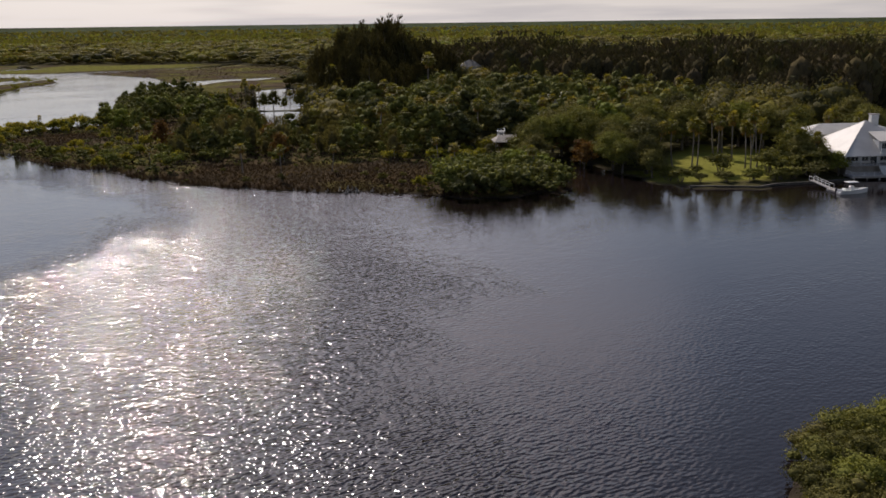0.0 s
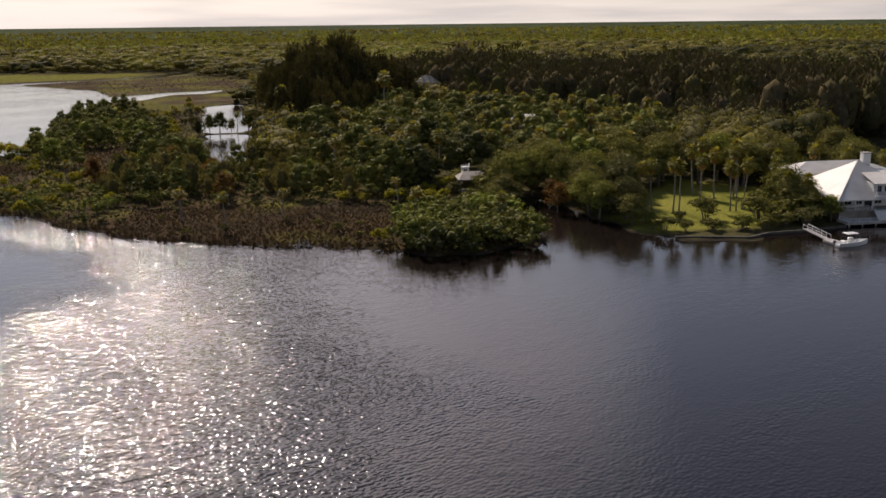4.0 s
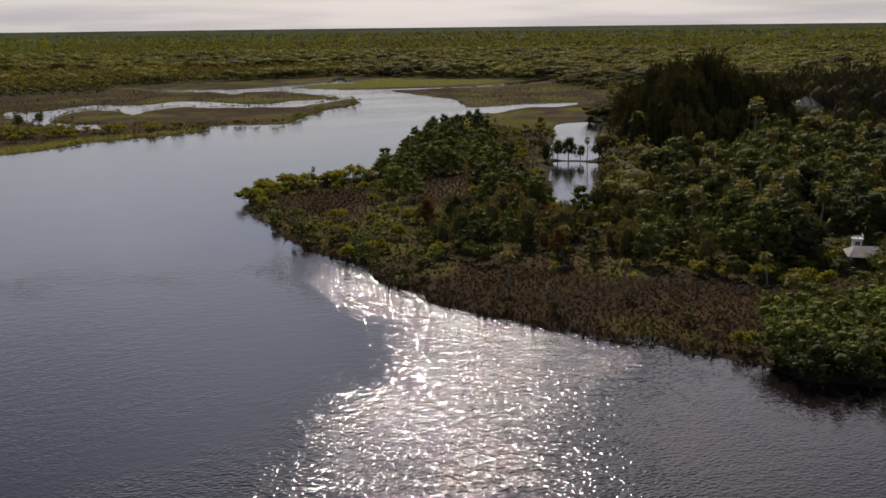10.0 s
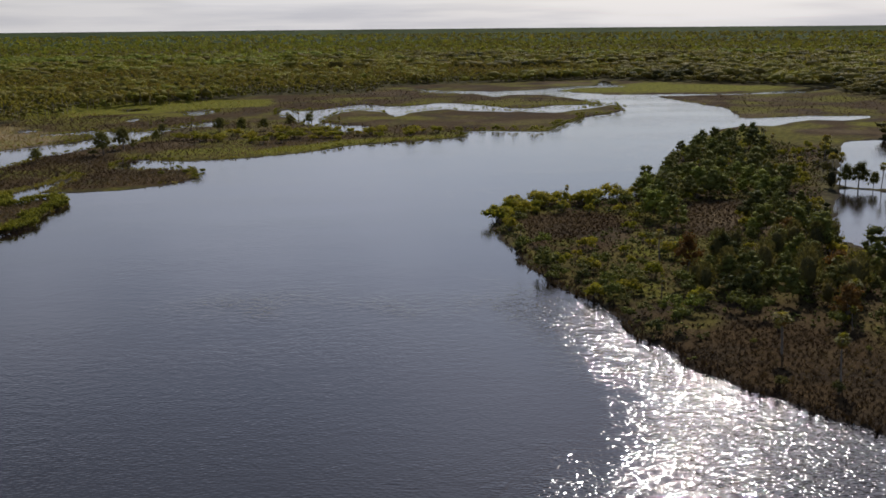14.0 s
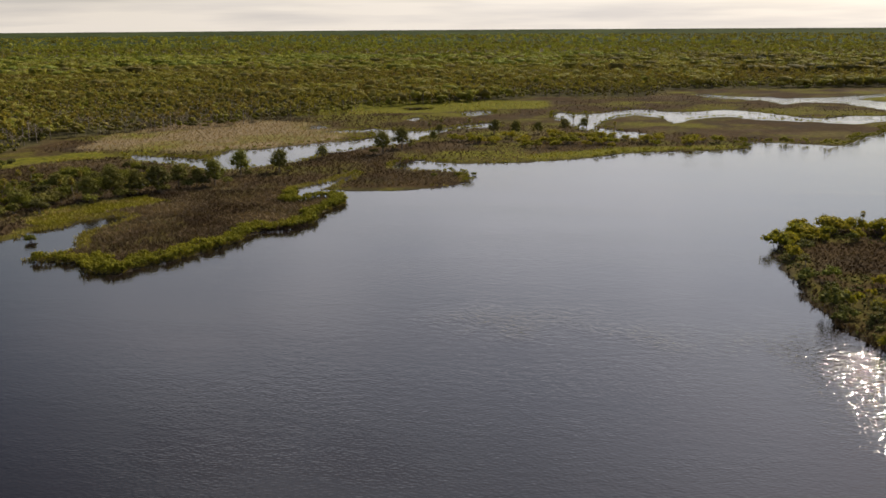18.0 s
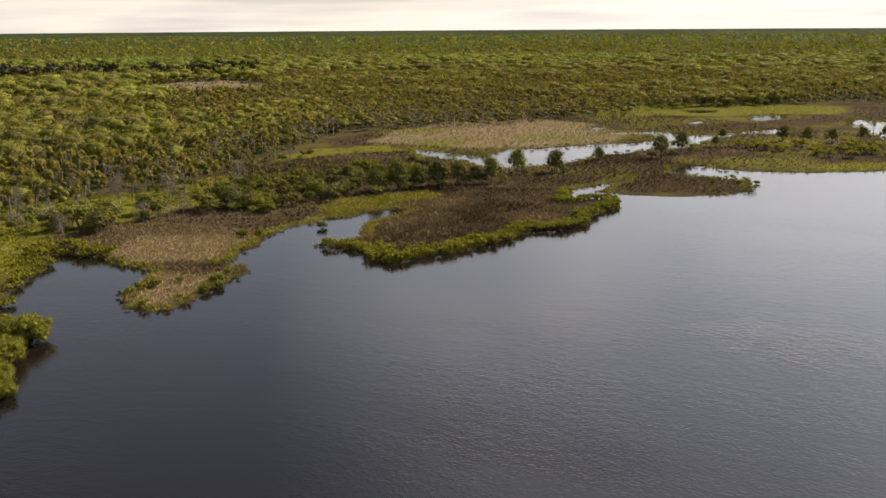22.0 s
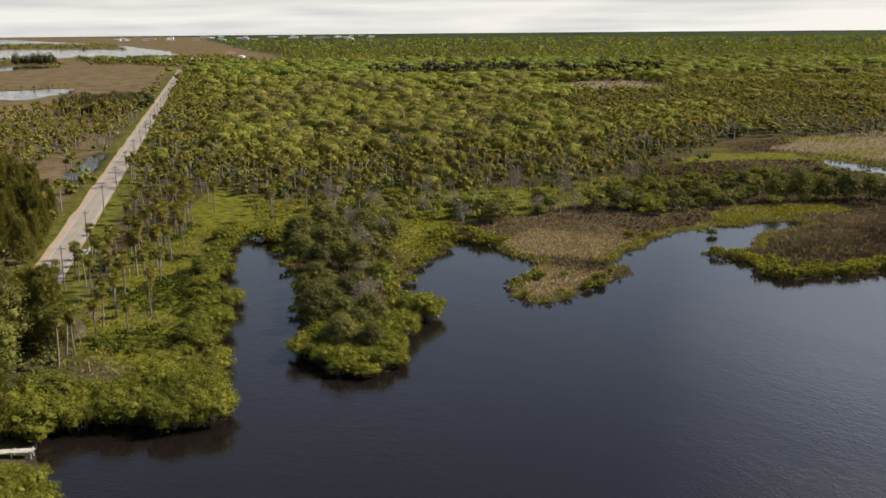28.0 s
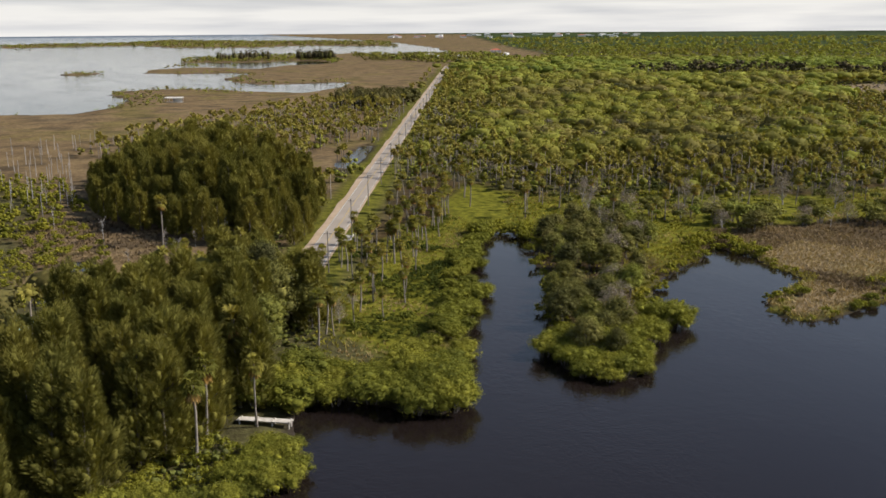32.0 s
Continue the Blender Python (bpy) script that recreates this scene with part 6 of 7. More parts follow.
reeds(PEN_BARE[2], 1.15, 0.5, 0.02, 613)
x, y = scatter(PEN, 2.6, 0.5, 60, 627, keep=0.8, avoid=PEN_BARE)
t = np.clip(fbm(x, y, 22, 61) * 1.1 - 0.1, 0, 1)
ob = crowd("undergrowth", x, y, light_head(16, 0.22, 0.62, 0.0, 3, None), 1.1, HARDWOODS, "low tangled undergrowth on the point", 628, tints=t, spread=0.5)
ob["category"] = "undergrowth"
x, y = scatter(pts("-300,195 -140,104 -126,108 -146,128 -165,144 -200,195 -215,240 -205,300 -225,360 -265,440 -250,300 -280,245"), 4.2, 1.0, 60, 629, keep=0.35)
ob = crowd("undergrowth", x, y, light_head(12, 0.3, 0.62, 0.0, 3, None), 1.5, MANGROVES, "low green undergrowth behind the cove", 630, spread=0.5)
ob["category"] = "undergrowth"
x, y = scatter(pts("-102,-40 -110,10 -116,32 -128,44 -146,52 -165,56 -230,66 -262,84 -300,60 -400,66 -430,104 -395,146 -345,138 -262,90 -225,84 -176,70 -150,60 -185,30 -175,-30"), 3.2, 0.2, 60, 631, keep=0.85, avoid=[JETTY_GAP])
ob = crowd("undergrowth", x, y, light_head(12, 0.3, 0.62, 0.0, 3, None), 2.2, HARDWOODS, "dark undergrowth below the casuarinas", 632, spread=0.5)
ob["category"] = "undergrowth"
reeds(PEN_BARE[0], 1.4, 0.6, 0.0, 615)
reeds(PEN_BARE[1], 1.6, 0.6, 0.0, 617)
reeds(POINT, 1.9, 0.6, 0.04, 633, 0.5, 60, 0.85)
reeds("52,240 52,170 66,110 90,80 130,55 135,75 110,90 75,130 68,200", 1.4, 0.9, 0.02, 619, 0.0, 3.0)
reeds("-255,60 -270,20 -330,30 -330,60 -280,66", 2.2, 1.0, 0.35, 625)

# ---- buildings and boats ----
WHITE_METAL = plain("white_metal_roof", (0.52, 0.49, 0.44), (0.68, 0.65, 0.59), 0.25, 0.55, 0.0, 0.004, 0.4)
WHITE_PAINT = plain("white_paint", (0.60, 0.60, 0.58), (0.80, 0.80, 0.77), 0.8, 0.6, 0.0, 0.004)
GREY_DECK = plain("weathered_deck_boards", (0.30, 0.28, 0.26), (0.48, 0.45, 0.41), 1.2, 0.85)
CONCRETE = plain("stained_concrete", (0.24, 0.22, 0.19), (0.40, 0.37, 0.33), 0.5, 0.9)
TIN = plain("dull_tin_roof", (0.22, 0.20, 0.175), (0.36, 0.33, 0.28), 0.6, 0.7, 0.1, 0.004)
GREEN_TIN = plain("pale_green_metal_roof", (0.30, 0.46, 0.38), (0.42, 0.60, 0.50), 0.4, 0.45, 0.0, 0.004)
RED_ROOF = plain("red_tile_roof", (0.36, 0.11, 0.06), (0.52, 0.18, 0.10), 0.5, 0.8)
BROWN_WOOD = plain("brown_boards", (0.16, 0.10, 0.055), (0.28, 0.18, 0.10), 1.5, 0.85)
POLE_WOOD = plain("pole_wood", (0.13, 0.11, 0.09), (0.24, 0.21, 0.18), 1.0, 0.9)
DARK_METAL = plain("dark_metal", (0.05, 0.05, 0.05), (0.12, 0.12, 0.12), 3.0, 0.5, 0.6)
GELCOAT = plain("white_gelcoat", (0.70, 0.70, 0.68), (0.84, 0.84, 0.82), 0.6, 0.25, 0.0, 0.002, 0.5)
m_glass, n, l, GLASS_BSDF, _ = shader("dark_window_glass", 0.06, 0.0, 0.5)
GLASS_BSDF.inputs["Base Color"].default_value = (0.02, 0.025, 0.03, 1)
GLASS = m_glass


def slab(corners, thick):
    """A thin solid from a flat ring of corners, thickened downwards."""
    bm = bmesh.new()
    face = bm.faces.new([bm.verts.new(c) for c in corners])
    bm.normal_update()
    geo = bmesh.ops.extrude_face_region(bm, geom=[face])
    bmesh.ops.translate(bm, vec=(0, 0, -thick), verts=[v for v in geo["geom"] if isinstance(v, bmesh.types.BMVert)])
    bmesh.ops.recalc_face_normals(bm, faces=bm.faces)
    return bm


def hip(x0, x1, y0, y1, eave, top, ridge=0.5, thick=0.18):
    """A hipped roof over a rectangle; ridge is its length as a share of the long side's spare."""
    cx, cy = (x0 + x1) / 2, (y0 + y1) / 2
    r = max(0.02, ridge) / 2
    if x1 - x0 >= y1 - y0:
        a, b = (cx - r, cy, top), (cx + r, cy, top)
    else:
        a, b = (cx, cy - r, top), (cx, cy + r, top)
    bm = bmesh.new()
    v = [bm.verts.new(c) for c in ((x0, y0, eave), (x1, y0, eave), (x1, y1, eave), (x0, y1, eave), a, b)]
    w = [bm.verts.new((c.co.x, c.co.y, c.co.z - thick)) for c in v[:4]]
    faces = ((0, 1, 5, 4), (1, 2, 5), (2, 3, 4, 5), (3, 0, 4)) if x1 - x0 >= y1 - y0 else ((0, 1, 4), (1, 2, 5, 4), (2, 3, 5), (3, 0, 4, 5))
    for f in faces:
        bm.faces.new([v[k] for k in f])
    for k in range(4):
        bm.faces.new((v[k], w[k], w[(k + 1) % 4], v[(k + 1) % 4]))
    bm.faces.new(w[::-1])
    bmesh.ops.recalc_face_normals(bm, faces=bm.faces)
    return bm


def ridge_caps(parent, x0, x1, y0, y1, eave, top, mat):
    cx, cy = (x0 + x1) / 2, (y0 + y1) / 2
    for x, y in ((x0, y0), (x1, y0), (x1, y1), (x0, y1)):
        v, q = tube([(x, y, eave + 0.03), (cx, cy, top + 0.05)], (0.09, 0.09), 5)
        link("ridge_cap", mesh_of("ridge_cap", v, q), mat, parent)


def window(parent, x, y, z, w, h, normal="y", panes=2):
    """A framed window standing a little proud of its wall."""
    win = part("window", box_bm(x, y, z, *((w, 0.06, h) if normal == "y" else (0.06, w, h)), 0.01), GLASS, parent)
    for k in range(panes + 1):
        o = -w / 2 + w * k / panes
        part("mullion", box_bm(x + (o if normal == "y" else 0), y + (0 if normal == "y" else o), z, *((0.09, 0.1, h + 0.1) if normal == "y" else (0.1, 0.09, h + 0.1)), 0.01), WHITE_PAINT, win)
    for s in (-1, 1):
        part("rail", box_bm(x, y, z + s * (h / 2 + 0.04), *((w + 0.16, 0.11, 0.09) if normal == "y" else (0.11, w + 0.16, 0.09)), 0.01), WHITE_PAINT, win)
    return win


def railing(parent, a, b, z, tall=1.0, step=2.4, mat=WHITE_PAINT):
    """A balustrade: posts, two rails and balusters."""
    a, b = np.array(a, float), np.array(b, float)
    d = np.linalg.norm(b - a)
    ang = math.degrees(math.atan2(b[1] - a[1], b[0] - a[0]))
    m = (a + b) / 2
    rail = part("railing", box_bm(m[0], m[1], z + tall, d, 0.1, 0.08, 0.01, ang), mat, parent)
    part("bottom_rail", box_bm(m[0], m[1], z + 0.15, d, 0.07, 0.07, 0.01, ang), mat, rail)
    for k in range(int(d / step) + 1):
        p = a + (b - a) * k / max(1, int(d / step))
        part("post", box_bm(p[0], p[1], z + tall / 2, 0.12, 0.12, tall, 0.01, ang), mat, rail)
    bm = bmesh.new()
    for k in range(1, int(d / 0.3)):
        p = a + (b - a) * k / int(d / 0.3)
        bmesh.ops.create_cube(bm, size=1.0, matrix=pose(p[0], p[1], z + tall / 2 + 0.05, 0, 0, ang) @ Matrix.Diagonal((0.04, 0.04, tall - 0.2, 1)))
    part("baluster", bm, mat, rail)


def white_house():
    h = tagged(new("river_house"), "large white river house with a steep hipped metal roof", "house")
    h.matrix_world = pose(177, 19, 0, 0, 0, -37.8)
    part("foundation", box_bm(11, 15.5, 1.35, 20, 20, 2.7, 0.03), CONCRETE, h)
    part("porch_floor", box_bm(11, 15.2, 2.8, 22.5, 22, 0.22, 0.02), GREY_DECK, h)
    part("wall", box_bm(11, 16.0, 4.2, 15.5, 15.5, 2.6, 0.02), WHITE_PAINT, h)
    roof = part("roof", hip(-0.2, 21.4, 4.2, 26.6, 5.25, 12.6, 0.6), WHITE_METAL, h, "steep white hipped metal roof")
    ridge_caps(roof, -0.2, 21.4, 4.2, 26.6, 5.25, 12.6, WHITE_METAL)
    for x in (0.3, 4.3, 8.4, 12.6, 16.8, 20.9):
        part("porch_post", box_bm(x, 4.7, 4.05, 0.2, 0.2, 2.3, 0.02), WHITE_PAINT, h)
    for y in (9, 14, 19, 24, 26.1):
        part("porch_post", box_bm(0.3, y, 4.05, 0.2, 0.2, 2.3, 0.02), WHITE_PAINT, h)
    railing(h, (0.3, 4.7), (7.6, 4.7), 2.9)
    railing(h, (13.4, 4.7), (21, 4.7), 2.9)
    railing(h, (0.3, 4.7), (0.3, 25), 2.9)
    for x in (4.6, 7.2, 12.0, 15.5, 17.6):
        window(h, x, 8.22, 4.3, 1.7, 1.6)
    part("door", box_bm(9.6, 8.22, 4.0, 1.9, 0.08, 2.2, 0.02), GLASS, h)
    for y in (11, 15, 19):
        window(h, 3.22, y, 4.3, 1.7, 1.5, "x")
    # dormer with its balcony
    d = part("dormer", box_bm(12.6, 9.2, 7.2, 6.4, 6.0, 2.7, 0.02), WHITE_PAINT, h)
    part("dormer_roof", slab([(8.7, 4.9, 8.65), (16.5, 4.9, 8.65), (15.6, 13.5, 10.7), (9.6, 13.5, 10.7)], 0.16), WHITE_METAL, d)
    part("balcony_floor", box_bm(12.6, 5.5, 5.75, 7.0, 1.8, 0.16, 0.02), WHITE_PAINT, d)
    for x in (9.3, 12.6, 15.9):
        part("balcony_post", box_bm(x, 4.9, 7.1, 0.16, 0.16, 2.8, 0.02), WHITE_PAINT, d)
    for x in (10.6, 12.7, 14.8):
        window(d, x, 6.17, 7.2, 1.4, 1.5)
    railing(d, (9.3, 4.75), (15.9, 4.75), 5.85, 0.95)
    part("chimney", box_bm(14.2, 18, 11.8, 1.9, 1.5, 4.0, 0.06), WHITE_PAINT, h)
    part("chimney_cap", box_bm(14.2, 18, 13.85, 2.2, 1.8, 0.22, 0.03), CONCRETE, h)
    # the rear wing, one storey higher
    part("rear_wall", box_bm(12, 28.5, 4.6, 23, 6, 7.2, 0.02), WHITE_PAINT, h)
    part("rear_roof", hip(-1.5, 26, 23.5, 33.5, 8.35, 10.6, 14), WHITE_METAL, h)
    for x in (24.2, 25.4):
        part("porch_post", box_bm(x, 24.1, 5.6, 0.2, 0.2, 5.4, 0.02), WHITE_PAINT, h)
    # waterside terrace, stairs and fence
    part("terrace", box_bm(12, 2.6, 0.75, 24, 4.4, 0.5, 0.03), GREY_DECK, h)
    for k in range(8):
        part("stair_step", box_bm(10.5, 4.1 - 0.28 * (8 - k), 0.95 + 0.24 * k, 4.0, 0.3, 0.24, 0.01), WHITE_PAINT, h)
    for x in (8.4, 12.6):
        v, q = tube([(x, 1.8, 2.0), (x, 4.6, 3.9)], (0.06, 0.06), 5)
        link("handrail", mesh_of("handrail", v, q), WHITE_PAINT, h)
    railing(h, (0.4, 0.5), (23.5, 0.5), 1.0, 0.9)
    railing(h, (0.4, 0.5), (0.4, 4.4), 1.0, 0.9)
    for k in range(8):
        part("piling", box_bm(0.6 + 3.2 * k, 0.6, -0.3, 0.26, 0.26, 2.0, 0.03), GREY_DECK, h)


white_house()

# the sea wall under the lawn
WET_CONCRETE = plain("dark_wet_concrete", (0.05, 0.046, 0.04), (0.12, 0.11, 0.095), 0.7, 0.85)
wall = tagged(new("sea_wall"), "low dark concrete sea wall below the lawn", "sea wall", kind="structure")
edge = pts("143,42 148,36 152.5,30 159,29 168,23.5 177,19.5")
for (ax, ay), (bx, by) in zip(edge[:-1], edge[1:]):
    d = math.hypot(bx - ax, by - ay)
    part("wall_panel", box_bm((ax + bx) / 2, (ay + by) / 2, -0.1, d + 0.1, 0.3, 1.2, 0.03, math.degrees(math.atan2(by - ay, bx - ax))), WET_CONCRETE, wall)
    part("cap", box_bm((ax + bx) / 2, (ay + by) / 2, 0.53, d + 0.12, 0.45, 0.1, 0.02, math.degrees(math.atan2(by - ay, bx - ax))), WET_CONCRETE, wall)


def hull(length, beam, depth):
    """A skiff's hull: sections from stern to a raked, flared bow, with a flat transom and a foot-deep well."""
    bm, rows = bmesh.new(), []
    for k in range(9):
        s = k / 8
        b = beam / 2 * (1 - max(0, s - 0.45) ** 2 * 3.1) if s < 1 else 0.04
        z0, x = 0.28 * max(0, s - 0.55) ** 2 * 4, length * (s - 0.5) + 0.25 * s
        top = depth + 0.35 * s**2
        rows.append([bm.verts.new(c) for c in ((x, 0, -0.25 + z0), (x, b * 0.75, -0.12 + z0), (x, b, top), (x, b * 0.86, top + 0.03), (x, b * 0.8, top - 0.42), (x, 0, top - 0.42),
                                               (x, -b * 0.8, top - 0.42), (x, -b * 0.86, top + 0.03), (x, -b, top), (x, -b * 0.75, -0.12 + z0))])
    for r, s in zip(rows[:-1], rows[1:]):
        for k in range(10):
            bm.faces.new((r[k], s[k], s[(k + 1) % 10], r[(k + 1) % 10]))
    bm.faces.new(rows[0])
    bm.faces.new(rows[-1][::-1])
    bmesh.ops.recalc_face_normals(bm, faces=bm.faces)
    return bm


boat = tagged(new("skiff"), "white fishing skiff with a canopy moored at the gangway", "boat")
boat.matrix_world = pose(160.5, 12.0, 0.12, 0, 0, -32)
part("hull", hull(7.0, 2.4, 0.7), GELCOAT, boat)
part("console", box_bm(-0.3, 0, 1.0, 0.9, 0.9, 1.1, 0.08), GELCOAT, boat)
part("windscreen", box_bm(0.15, 0, 1.75, 0.05, 0.85, 0.45, 0.02), GLASS, boat)
part("canopy", box_bm(-0.3, 0, 2.45, 2.6, 1.9, 0.1, 0.04), GELCOAT, boat, "white canvas canopy")
for x in (-1.2, 0.6):
    for y in (-0.8, 0.8):
        part("canopy_pole", box_bm(x, y, 1.5, 0.05, 0.05, 1.9, 0.01), DARK_METAL, boat)
part("seat", box_bm(-1.9, 0, 0.75, 0.6, 1.2, 0.5, 0.06), GELCOAT, boat)
motor = part("outboard_motor", box_bm(-4.0, 0, 0.95, 0.6, 0.45, 0.6, 0.12), DARK_METAL, boat)
part("motor_leg", box_bm(-4.05, 0, 0.25, 0.25, 0.15, 1.1, 0.04), DARK_METAL, motor)

gang = tagged(new("gangway"), "white railed gangway from the lawn to a floating dock", "gangway")
gang.matrix_world = pose(162.5, 20.0, 0.0, 0, 0, -118)
v, q = tube([(-3.6, 0, 1.35), (3.6, 0, 0.45)], (0.06, 0.06), 4)
for y in (-0.6, 0.6):
    v, q = tube([(-3.6, y, 2.3), (3.6, y, 1.4)], (0.06, 0.06), 5)
    rail = link("handrail", mesh_of("handrail", v, q), WHITE_PAINT, gang)
    for k in range(6):
        part("post", box_bm(-3.6 + 1.44 * k, y, 1.8 - 0.18 * k, 0.08, 0.08, 0.95, 0.01), WHITE_PAINT, rail)
part("walkway", slab([(-3.6, -0.65, 1.4), (3.6, -0.65, 0.5), (3.6, 0.65, 0.5), (-3.6, 0.65, 1.4)], 0.14), GREY_DECK, gang)
part("float", box_bm(4.8, 0, 0.25, 3.0, 2.4, 0.5, 0.06), GREY_DECK, gang)

# the boathouse on the backwater
bh = tagged(new("boathouse"), "tin-roofed boathouse on posts beside a small white lookout", "boathouse")
bh.matrix_world = pose(158, 112, 0, 0, 0, -40)
part("deck", box_bm(0, 0, 0.9, 9, 7.5, 0.22, 0.02), GREY_DECK, bh)
part("roof", hip(-4.6, 4.6, -3.8, 3.8, 4.2, 5.9, 5.6), TIN, bh, "dull pale tin roof")
for x in (-4.1, 0, 4.1):
    for y in (-3.4, 3.4):
        part("post", box_bm(x, y, 2.0, 0.22, 0.22, 4.8, 0.02), GREY_DECK, bh)
part("wall", box_bm(0.6, 1.9, 2.6, 6.4, 2.6, 3.2, 0.02), BROWN_WOOD, bh)
tower = part("lookout", box_bm(-1.5, 6.0, 3.5, 1.9, 1.9, 5.4, 0.03), WHITE_PAINT, bh, "small white lookout tower")
part("lookout_deck", box_bm(-1.5, 6.0, 6.25, 2.3, 2.3, 0.16, 0.02), WHITE_PAINT, tower)
window(tower, -1.5, 5.03, 5.3, 1.0, 0.9)
railing(tower, (-2.6, 4.9), (-0.4, 4.9), 6.3, 0.8, 1.1)
railing(tower, (-0.4, 4.9), (-0.4, 7.1), 6.3, 0.8, 1.1)
punt = tagged(new("rowing_boat"), "small white rowing boat beside the boathouse", "boat")
punt.matrix_world = pose(151, 107.5, 0.1, 0, 0, 150)
part("hull", hull(4.6, 1.5, 0.45), GELCOAT, punt)
part("thwart", box_bm(-0.4, 0, 0.35, 0.3, 1.2, 0.05, 0.01), GREY_DECK, punt)


def cottage(name, x, y, turn, w, d, wall_h, top, wall_mat, roof_mat, label, ground=0.45, ridge=2.0, windows=3):
    """A plain house: walls with windows and a door under a hipped roof with eaves."""
    c = tagged(new(name), label, "house")
    c.matrix_world = pose(x, y, 0, 0, 0, turn)
    part("wall", box_bm(0, 0, ground + wall_h / 2 - 0.3, w, d, wall_h + 0.6, 0.03), wall_mat, c)
    part("roof", hip(-w / 2 - 0.5, w / 2 + 0.5, -d / 2 - 0.5, d / 2 + 0.5, ground + wall_h, ground + top, ridge), roof_mat, c)
    for k in range(windows):
        for f in range(max(1, int(wall_h / 2.8))):
            if k or f:
                window(c, -w / 2 + w * (k + 0.5) / windows, -d / 2 - 0.02, ground + 1.6 + 2.8 * f, min(1.5, w / windows * 0.6), 1.3)
            else:
                part("door", box_bm(-w / 2 + w * 0.5 / windows, -d / 2 - 0.02, ground + 1.05, 1.0, 0.06, 2.1, 0.01), BROWN_WOOD, c)
    return c


cottage("tall_white_house", 352, 318, -45, 13, 11, 12.5, 16.5, WHITE_PAINT, TIN, "tall white house half hidden by dark trees", windows=4)
cottage("white_roofed_house", 262, 176, -50, 16, 9, 7.6, 9.4, WHITE_PAINT, WHITE_METAL, "house with a white roof among the trees", ridge=6.0)
cottage("grey_roofed_house", 300, 110, -55, 18, 10, 7.0, 9.6, WHITE_PAINT, TIN, "house with a grey roof among the trees", ridge=7.0)
cottage("green_roofed_house", -198.5, 9.5, 60, 13, 9, 4.6, 6.6, WHITE_PAINT, GREEN_TIN, "house with a pale green metal roof behind casuarinas", ridge=4.0)
cottage("garden_shed", -134.5, 2.5, 35, 4.2, 3.6, 3.0, 3.9, BROWN_WOOD, DARK_METAL, "brown wooden shed in the shade of casuarinas", windows=1)
cottage("red_roofed_house", -2080, 1290, 60, 26, 16, 6, 10, WHITE_PAINT, RED_ROOF, "far house with a red roof beside the marsh", ridge=9.0)
for k, (x, y, w) in enumerate(((-1886, 1006, 30), (-1700, 985, 34), (-1760, 1010, 22), (-1380, 815, 13), (-1400, 850, 12), (-1860, 1180, 20))):
    cottage("white_building", x, y, 30 + 20 * k, w, 12, 4.5, 6.5, WHITE_PAINT, WHITE_METAL, "low white building near the end of the road", ridge=w / 2)

# the open shelter in the western marsh
sh = tagged(new("marsh_shelter"), "white flat-roofed shelter on posts in the marsh", "shelter")
sh.matrix_world = pose(-842, 199, 0.3, 0, 0, 55)
part("roof", slab([(-7.5, -4, 4.0), (7.5, -4, 4.0), (7.5, 4, 4.5), (-7.5, 4, 4.5)], 0.25), WHITE_METAL, sh)
for x in (-7, -2.3, 2.3, 7):
    for y in (-3.6, 3.6):
        part("post", box_bm(x, y, 1.9, 0.22, 0.22, 4.2, 0.02), GREY_DECK, sh)
part("back_wall", box_bm(2.4, 3.0, 1.9, 8, 0.15, 3.6, 0.02), WHITE_PAINT, sh)
part("floor", box_bm(0, 0, 0.2, 15, 8, 0.3, 0.02), CONCRETE, sh)

# a far town on the horizon behind the marsh
rng = np.random.default_rng(71)
for k in range(46):
    d, a = rng.uniform(6200, 9500), math.radians(rng.uniform(50.0, 64.5))
    p, s = set_out(np.array([-math.sin(a) * d]), np.array([math.cos(a) * d]), np.array([0.0]))
    w, t_ = rng.uniform(25, 60) * float(s[0]), rng.uniform(4, 11) * float(s[0])
    b = tagged(new("town_building"), "far pale building of a town on the horizon", "building", "far town")
    b.matrix_world = pose(*p[0], 0, 0, math.degrees(a) + rng.uniform(-30, 30))
    part("wall", box_bm(0, 0, t_ / 2, w, w * 0.5, t_ + 2, 0.1), WHITE_PAINT, b)
    part("roof", hip(-w / 2 - 0.4, w / 2 + 0.4, -w / 4 - 0.4, w / 4 + 0.4, t_ + 1, t_ * 1.35 + 1, w * 0.4), rng.choice([WHITE_METAL, TIN, WHITE_METAL, RED_ROOF]), b)

# ---- along the road: poles, wires, the culvert wall ----
NRM = np.array((ROAD_DIR[1], -ROAD_DIR[0]))


def pole(s, tall):
    x, y = ROAD_A + ROAD_DIR * s + NRM * 5.6
    p = tagged(new("utility_pole"), "tall wooden utility pole beside the road", "utility pole", "poles along the road")
    p.matrix_world = pose(float(x), float(y), 0.3, 0, 0, math.degrees(math.atan2(ROAD_DIR[1], ROAD_DIR[0])))
    v, q = tube([(0, 0, -0.5), (0, 0, tall * 0.6), (0.03, 0, tall)], (0.17, 0.145, 0.115), 8)
    link("mast", mesh_of("mast", v, q, True), POLE_WOOD, p)
    arm = part("crossarm", box_bm(0, 0, tall - 0.7, 0.12, 2.2, 0.12, 0.01), POLE_WOOD, p)
    for y in (-1.0, 0.0, 1.0):
        v, q = tube([(0, y, tall - 0.64), (0, y, tall - 0.42)], (0.05, 0.035), 6)
        link("insulator", mesh_of("insulator", v, q), CONCRETE, arm)


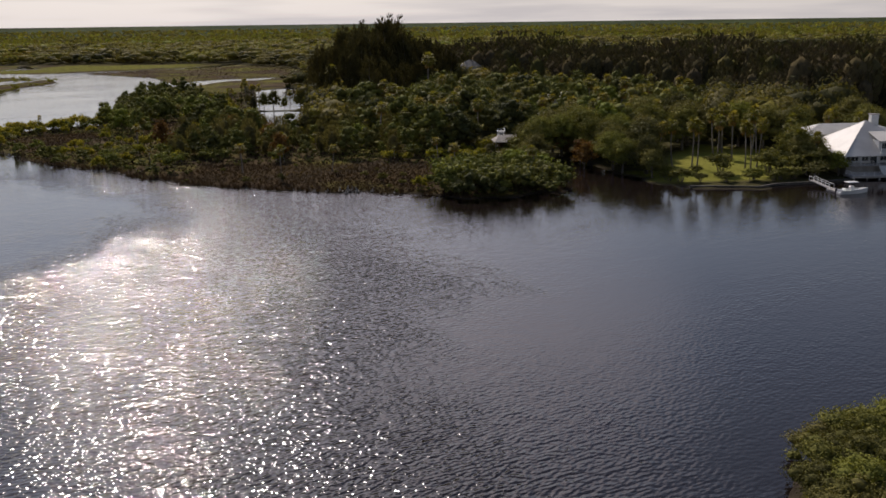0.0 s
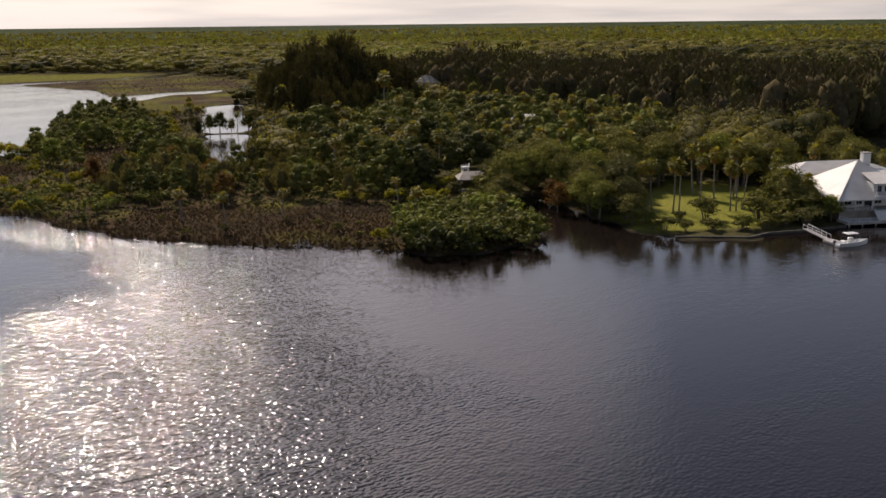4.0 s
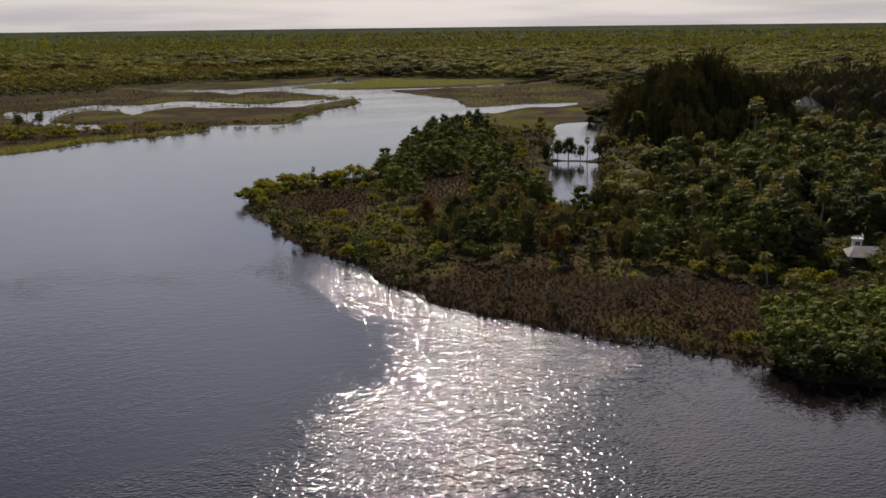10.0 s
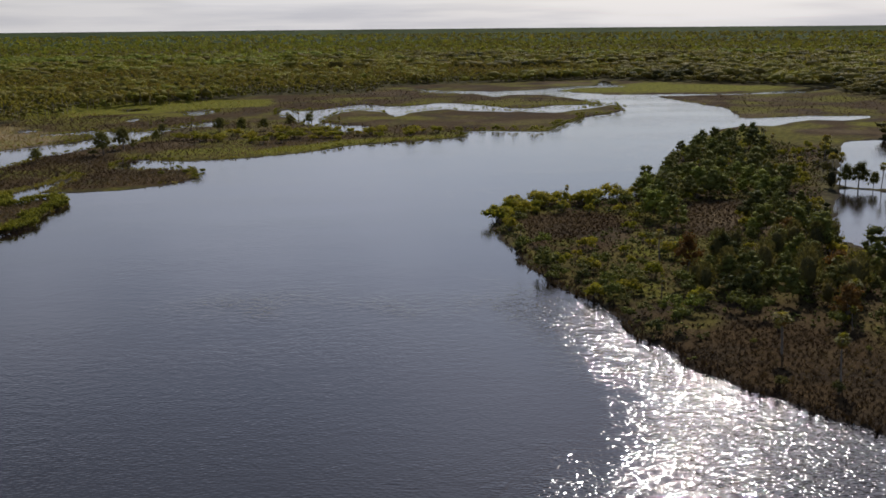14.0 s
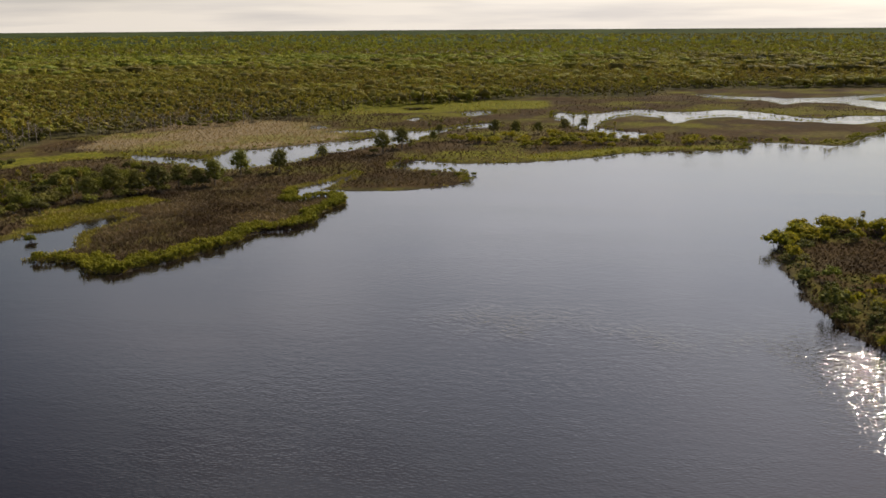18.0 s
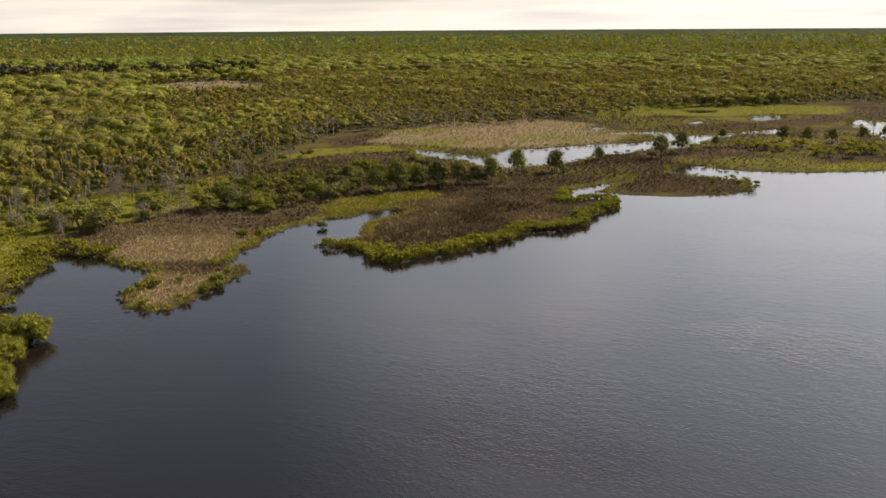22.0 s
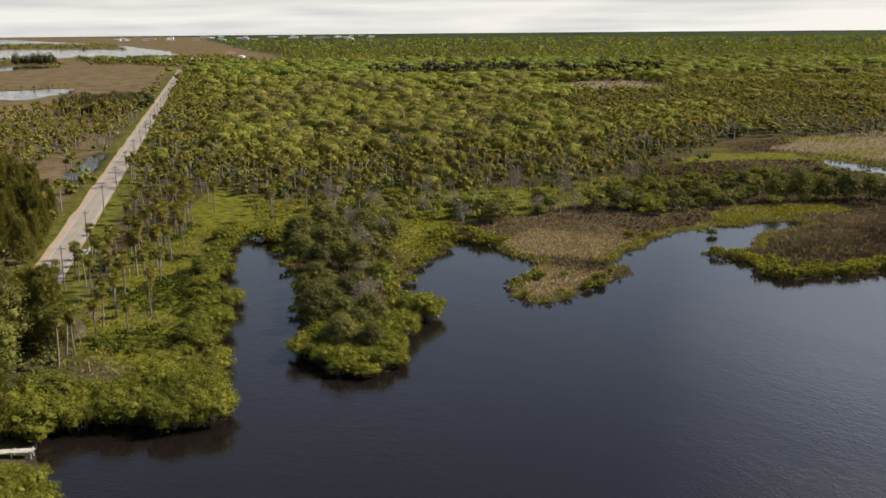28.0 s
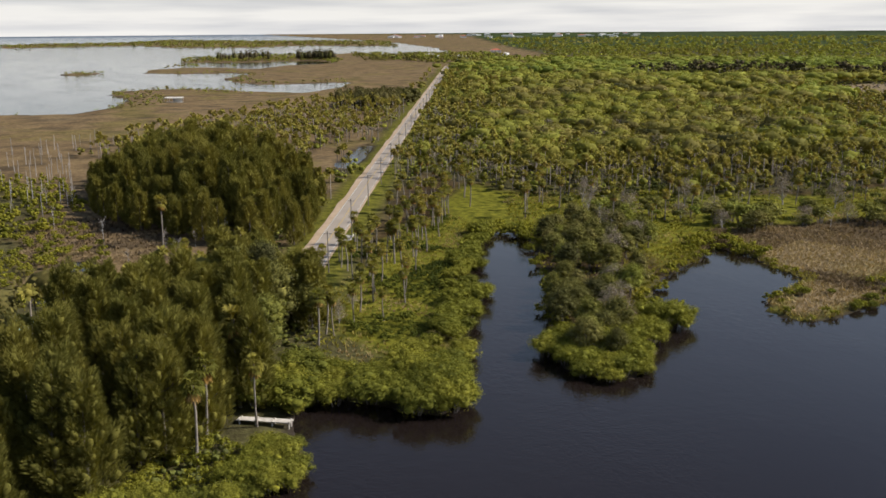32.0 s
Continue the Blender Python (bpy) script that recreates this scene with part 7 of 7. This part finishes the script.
poles = [s for s in np.arange(22.0, 1300.0, 47.0)]
for s in poles:
    pole(s, 11.3)
for y in (-1.0, 1.0):
    line = []
    for a, b in zip(poles[:-1], poles[1:]):
        for k in range(6):
            f = k / 6
            line.append((*(ROAD_A + ROAD_DIR * (a + (b - a) * f) + NRM * (5.6 + y)), 11.1 - 2.2 * f * (1 - f)))
    v, q = tube(line, [0.02] * len(line), 3)
    tagged(link("power_line", mesh_of("power_line", v, q), DARK_METAL), "thin sagging power line strung from pole to pole", "cable")

culvert = tagged(new("culvert_headwall"), "pale concrete culvert wall beside the road", "culvert")
culvert.matrix_world = pose(*(float(c) for c in ROAD_A + ROAD_DIR * 62 + NRM * 5.0), 0.0, 0, 0, math.degrees(math.atan2(ROAD_DIR[1], ROAD_DIR[0])))
part("apron", box_bm(0, 0, 0.75, 9, 3.0, 0.5, 0.04), CONCRETE, culvert)
part("parapet", box_bm(0, -1.4, 1.15, 9, 0.3, 0.6, 0.04), CONCRETE, culvert)

PALE_DECK = plain("pale_weathered_planks", (0.40, 0.36, 0.30), (0.62, 0.57, 0.50), 1.2, 0.85)
# ---- the jetty below the casuarinas ----
jetty = tagged(new("jetty"), "narrow grey wooden jetty half hidden by mangroves", "jetty")
jetty.matrix_world = pose(-137.9, 44.4, 0.2, 0, 0, 52)
for k in range(30):
    part("plank", box_bm(-4.2 + 0.29 * k, 0.02 * math.sin(k * 2.3), 1.0, 0.26, 1.5, 0.06, 0.008, 0.6 * math.sin(k * 1.7)), PALE_DECK, jetty)
for y in (-0.6, 0.6):
    part("stringer", box_bm(0, y, 0.9, 9.0, 0.1, 0.14, 0.01), PALE_DECK, jetty)
    for x in (-4, -1.3, 1.4, 4.1):
        part("piling", box_bm(x, y, 0.0, 0.2, 0.2, 2.4, 0.03), PALE_DECK, jetty)

# ---- stumps and snags on the point's shore ----
def snag(x, y, s, turn):
    rng = np.random.default_rng(int(abs(x * 10 + y)))
    limbs = [tube([(0, 0, -0.6), (0.1, 0.05, 0.6 * s), (0.25 * s, 0.1, 1.3 * s)], (0.28 * s, 0.2 * s, 0.06 * s), 6)]
    for k in range(5):
        a = k * 1.25 + rng.uniform(0, 0.6)
        limbs.append(tube([(0, 0, 0.15 * s), (math.cos(a) * 0.6 * s, math.sin(a) * 0.6 * s, 0.3 * s), (math.cos(a) * 1.3 * s, math.sin(a) * 1.3 * s, -0.15)], (0.13 * s, 0.09 * s, 0.03 * s), 5))
    ob = tagged(link("driftwood_stump", mesh_of("driftwood_stump", *joined(limbs), True), GREY_WOOD), "bleached grey driftwood stump at the muddy water's edge", "driftwood", "driftwood along the point")
    ob.matrix_world = pose(x, y, 0.12, 0, 0, turn)


for k, (x, y, s) in enumerate(((86, 96.5, 1.2), (85, 98, 0.9), (87.5, 95, 1.0), (83, 100, 0.7), (81, 102.5, 0.6), (90, 92.5, 0.7), (84.5, 95.5, 0.6), (78, 106.5, 0.5), (88.5, 97.5, 0.8), (72, 117, 0.5), (59, 205, 0.6),
                               (57.5, 226, 0.7), (62, 171, 0.7), (92, 87, 0.5), (-155, 243, 0.7), (-150, 256, 0.5))):
    snag(x, y, s, 60 * k)
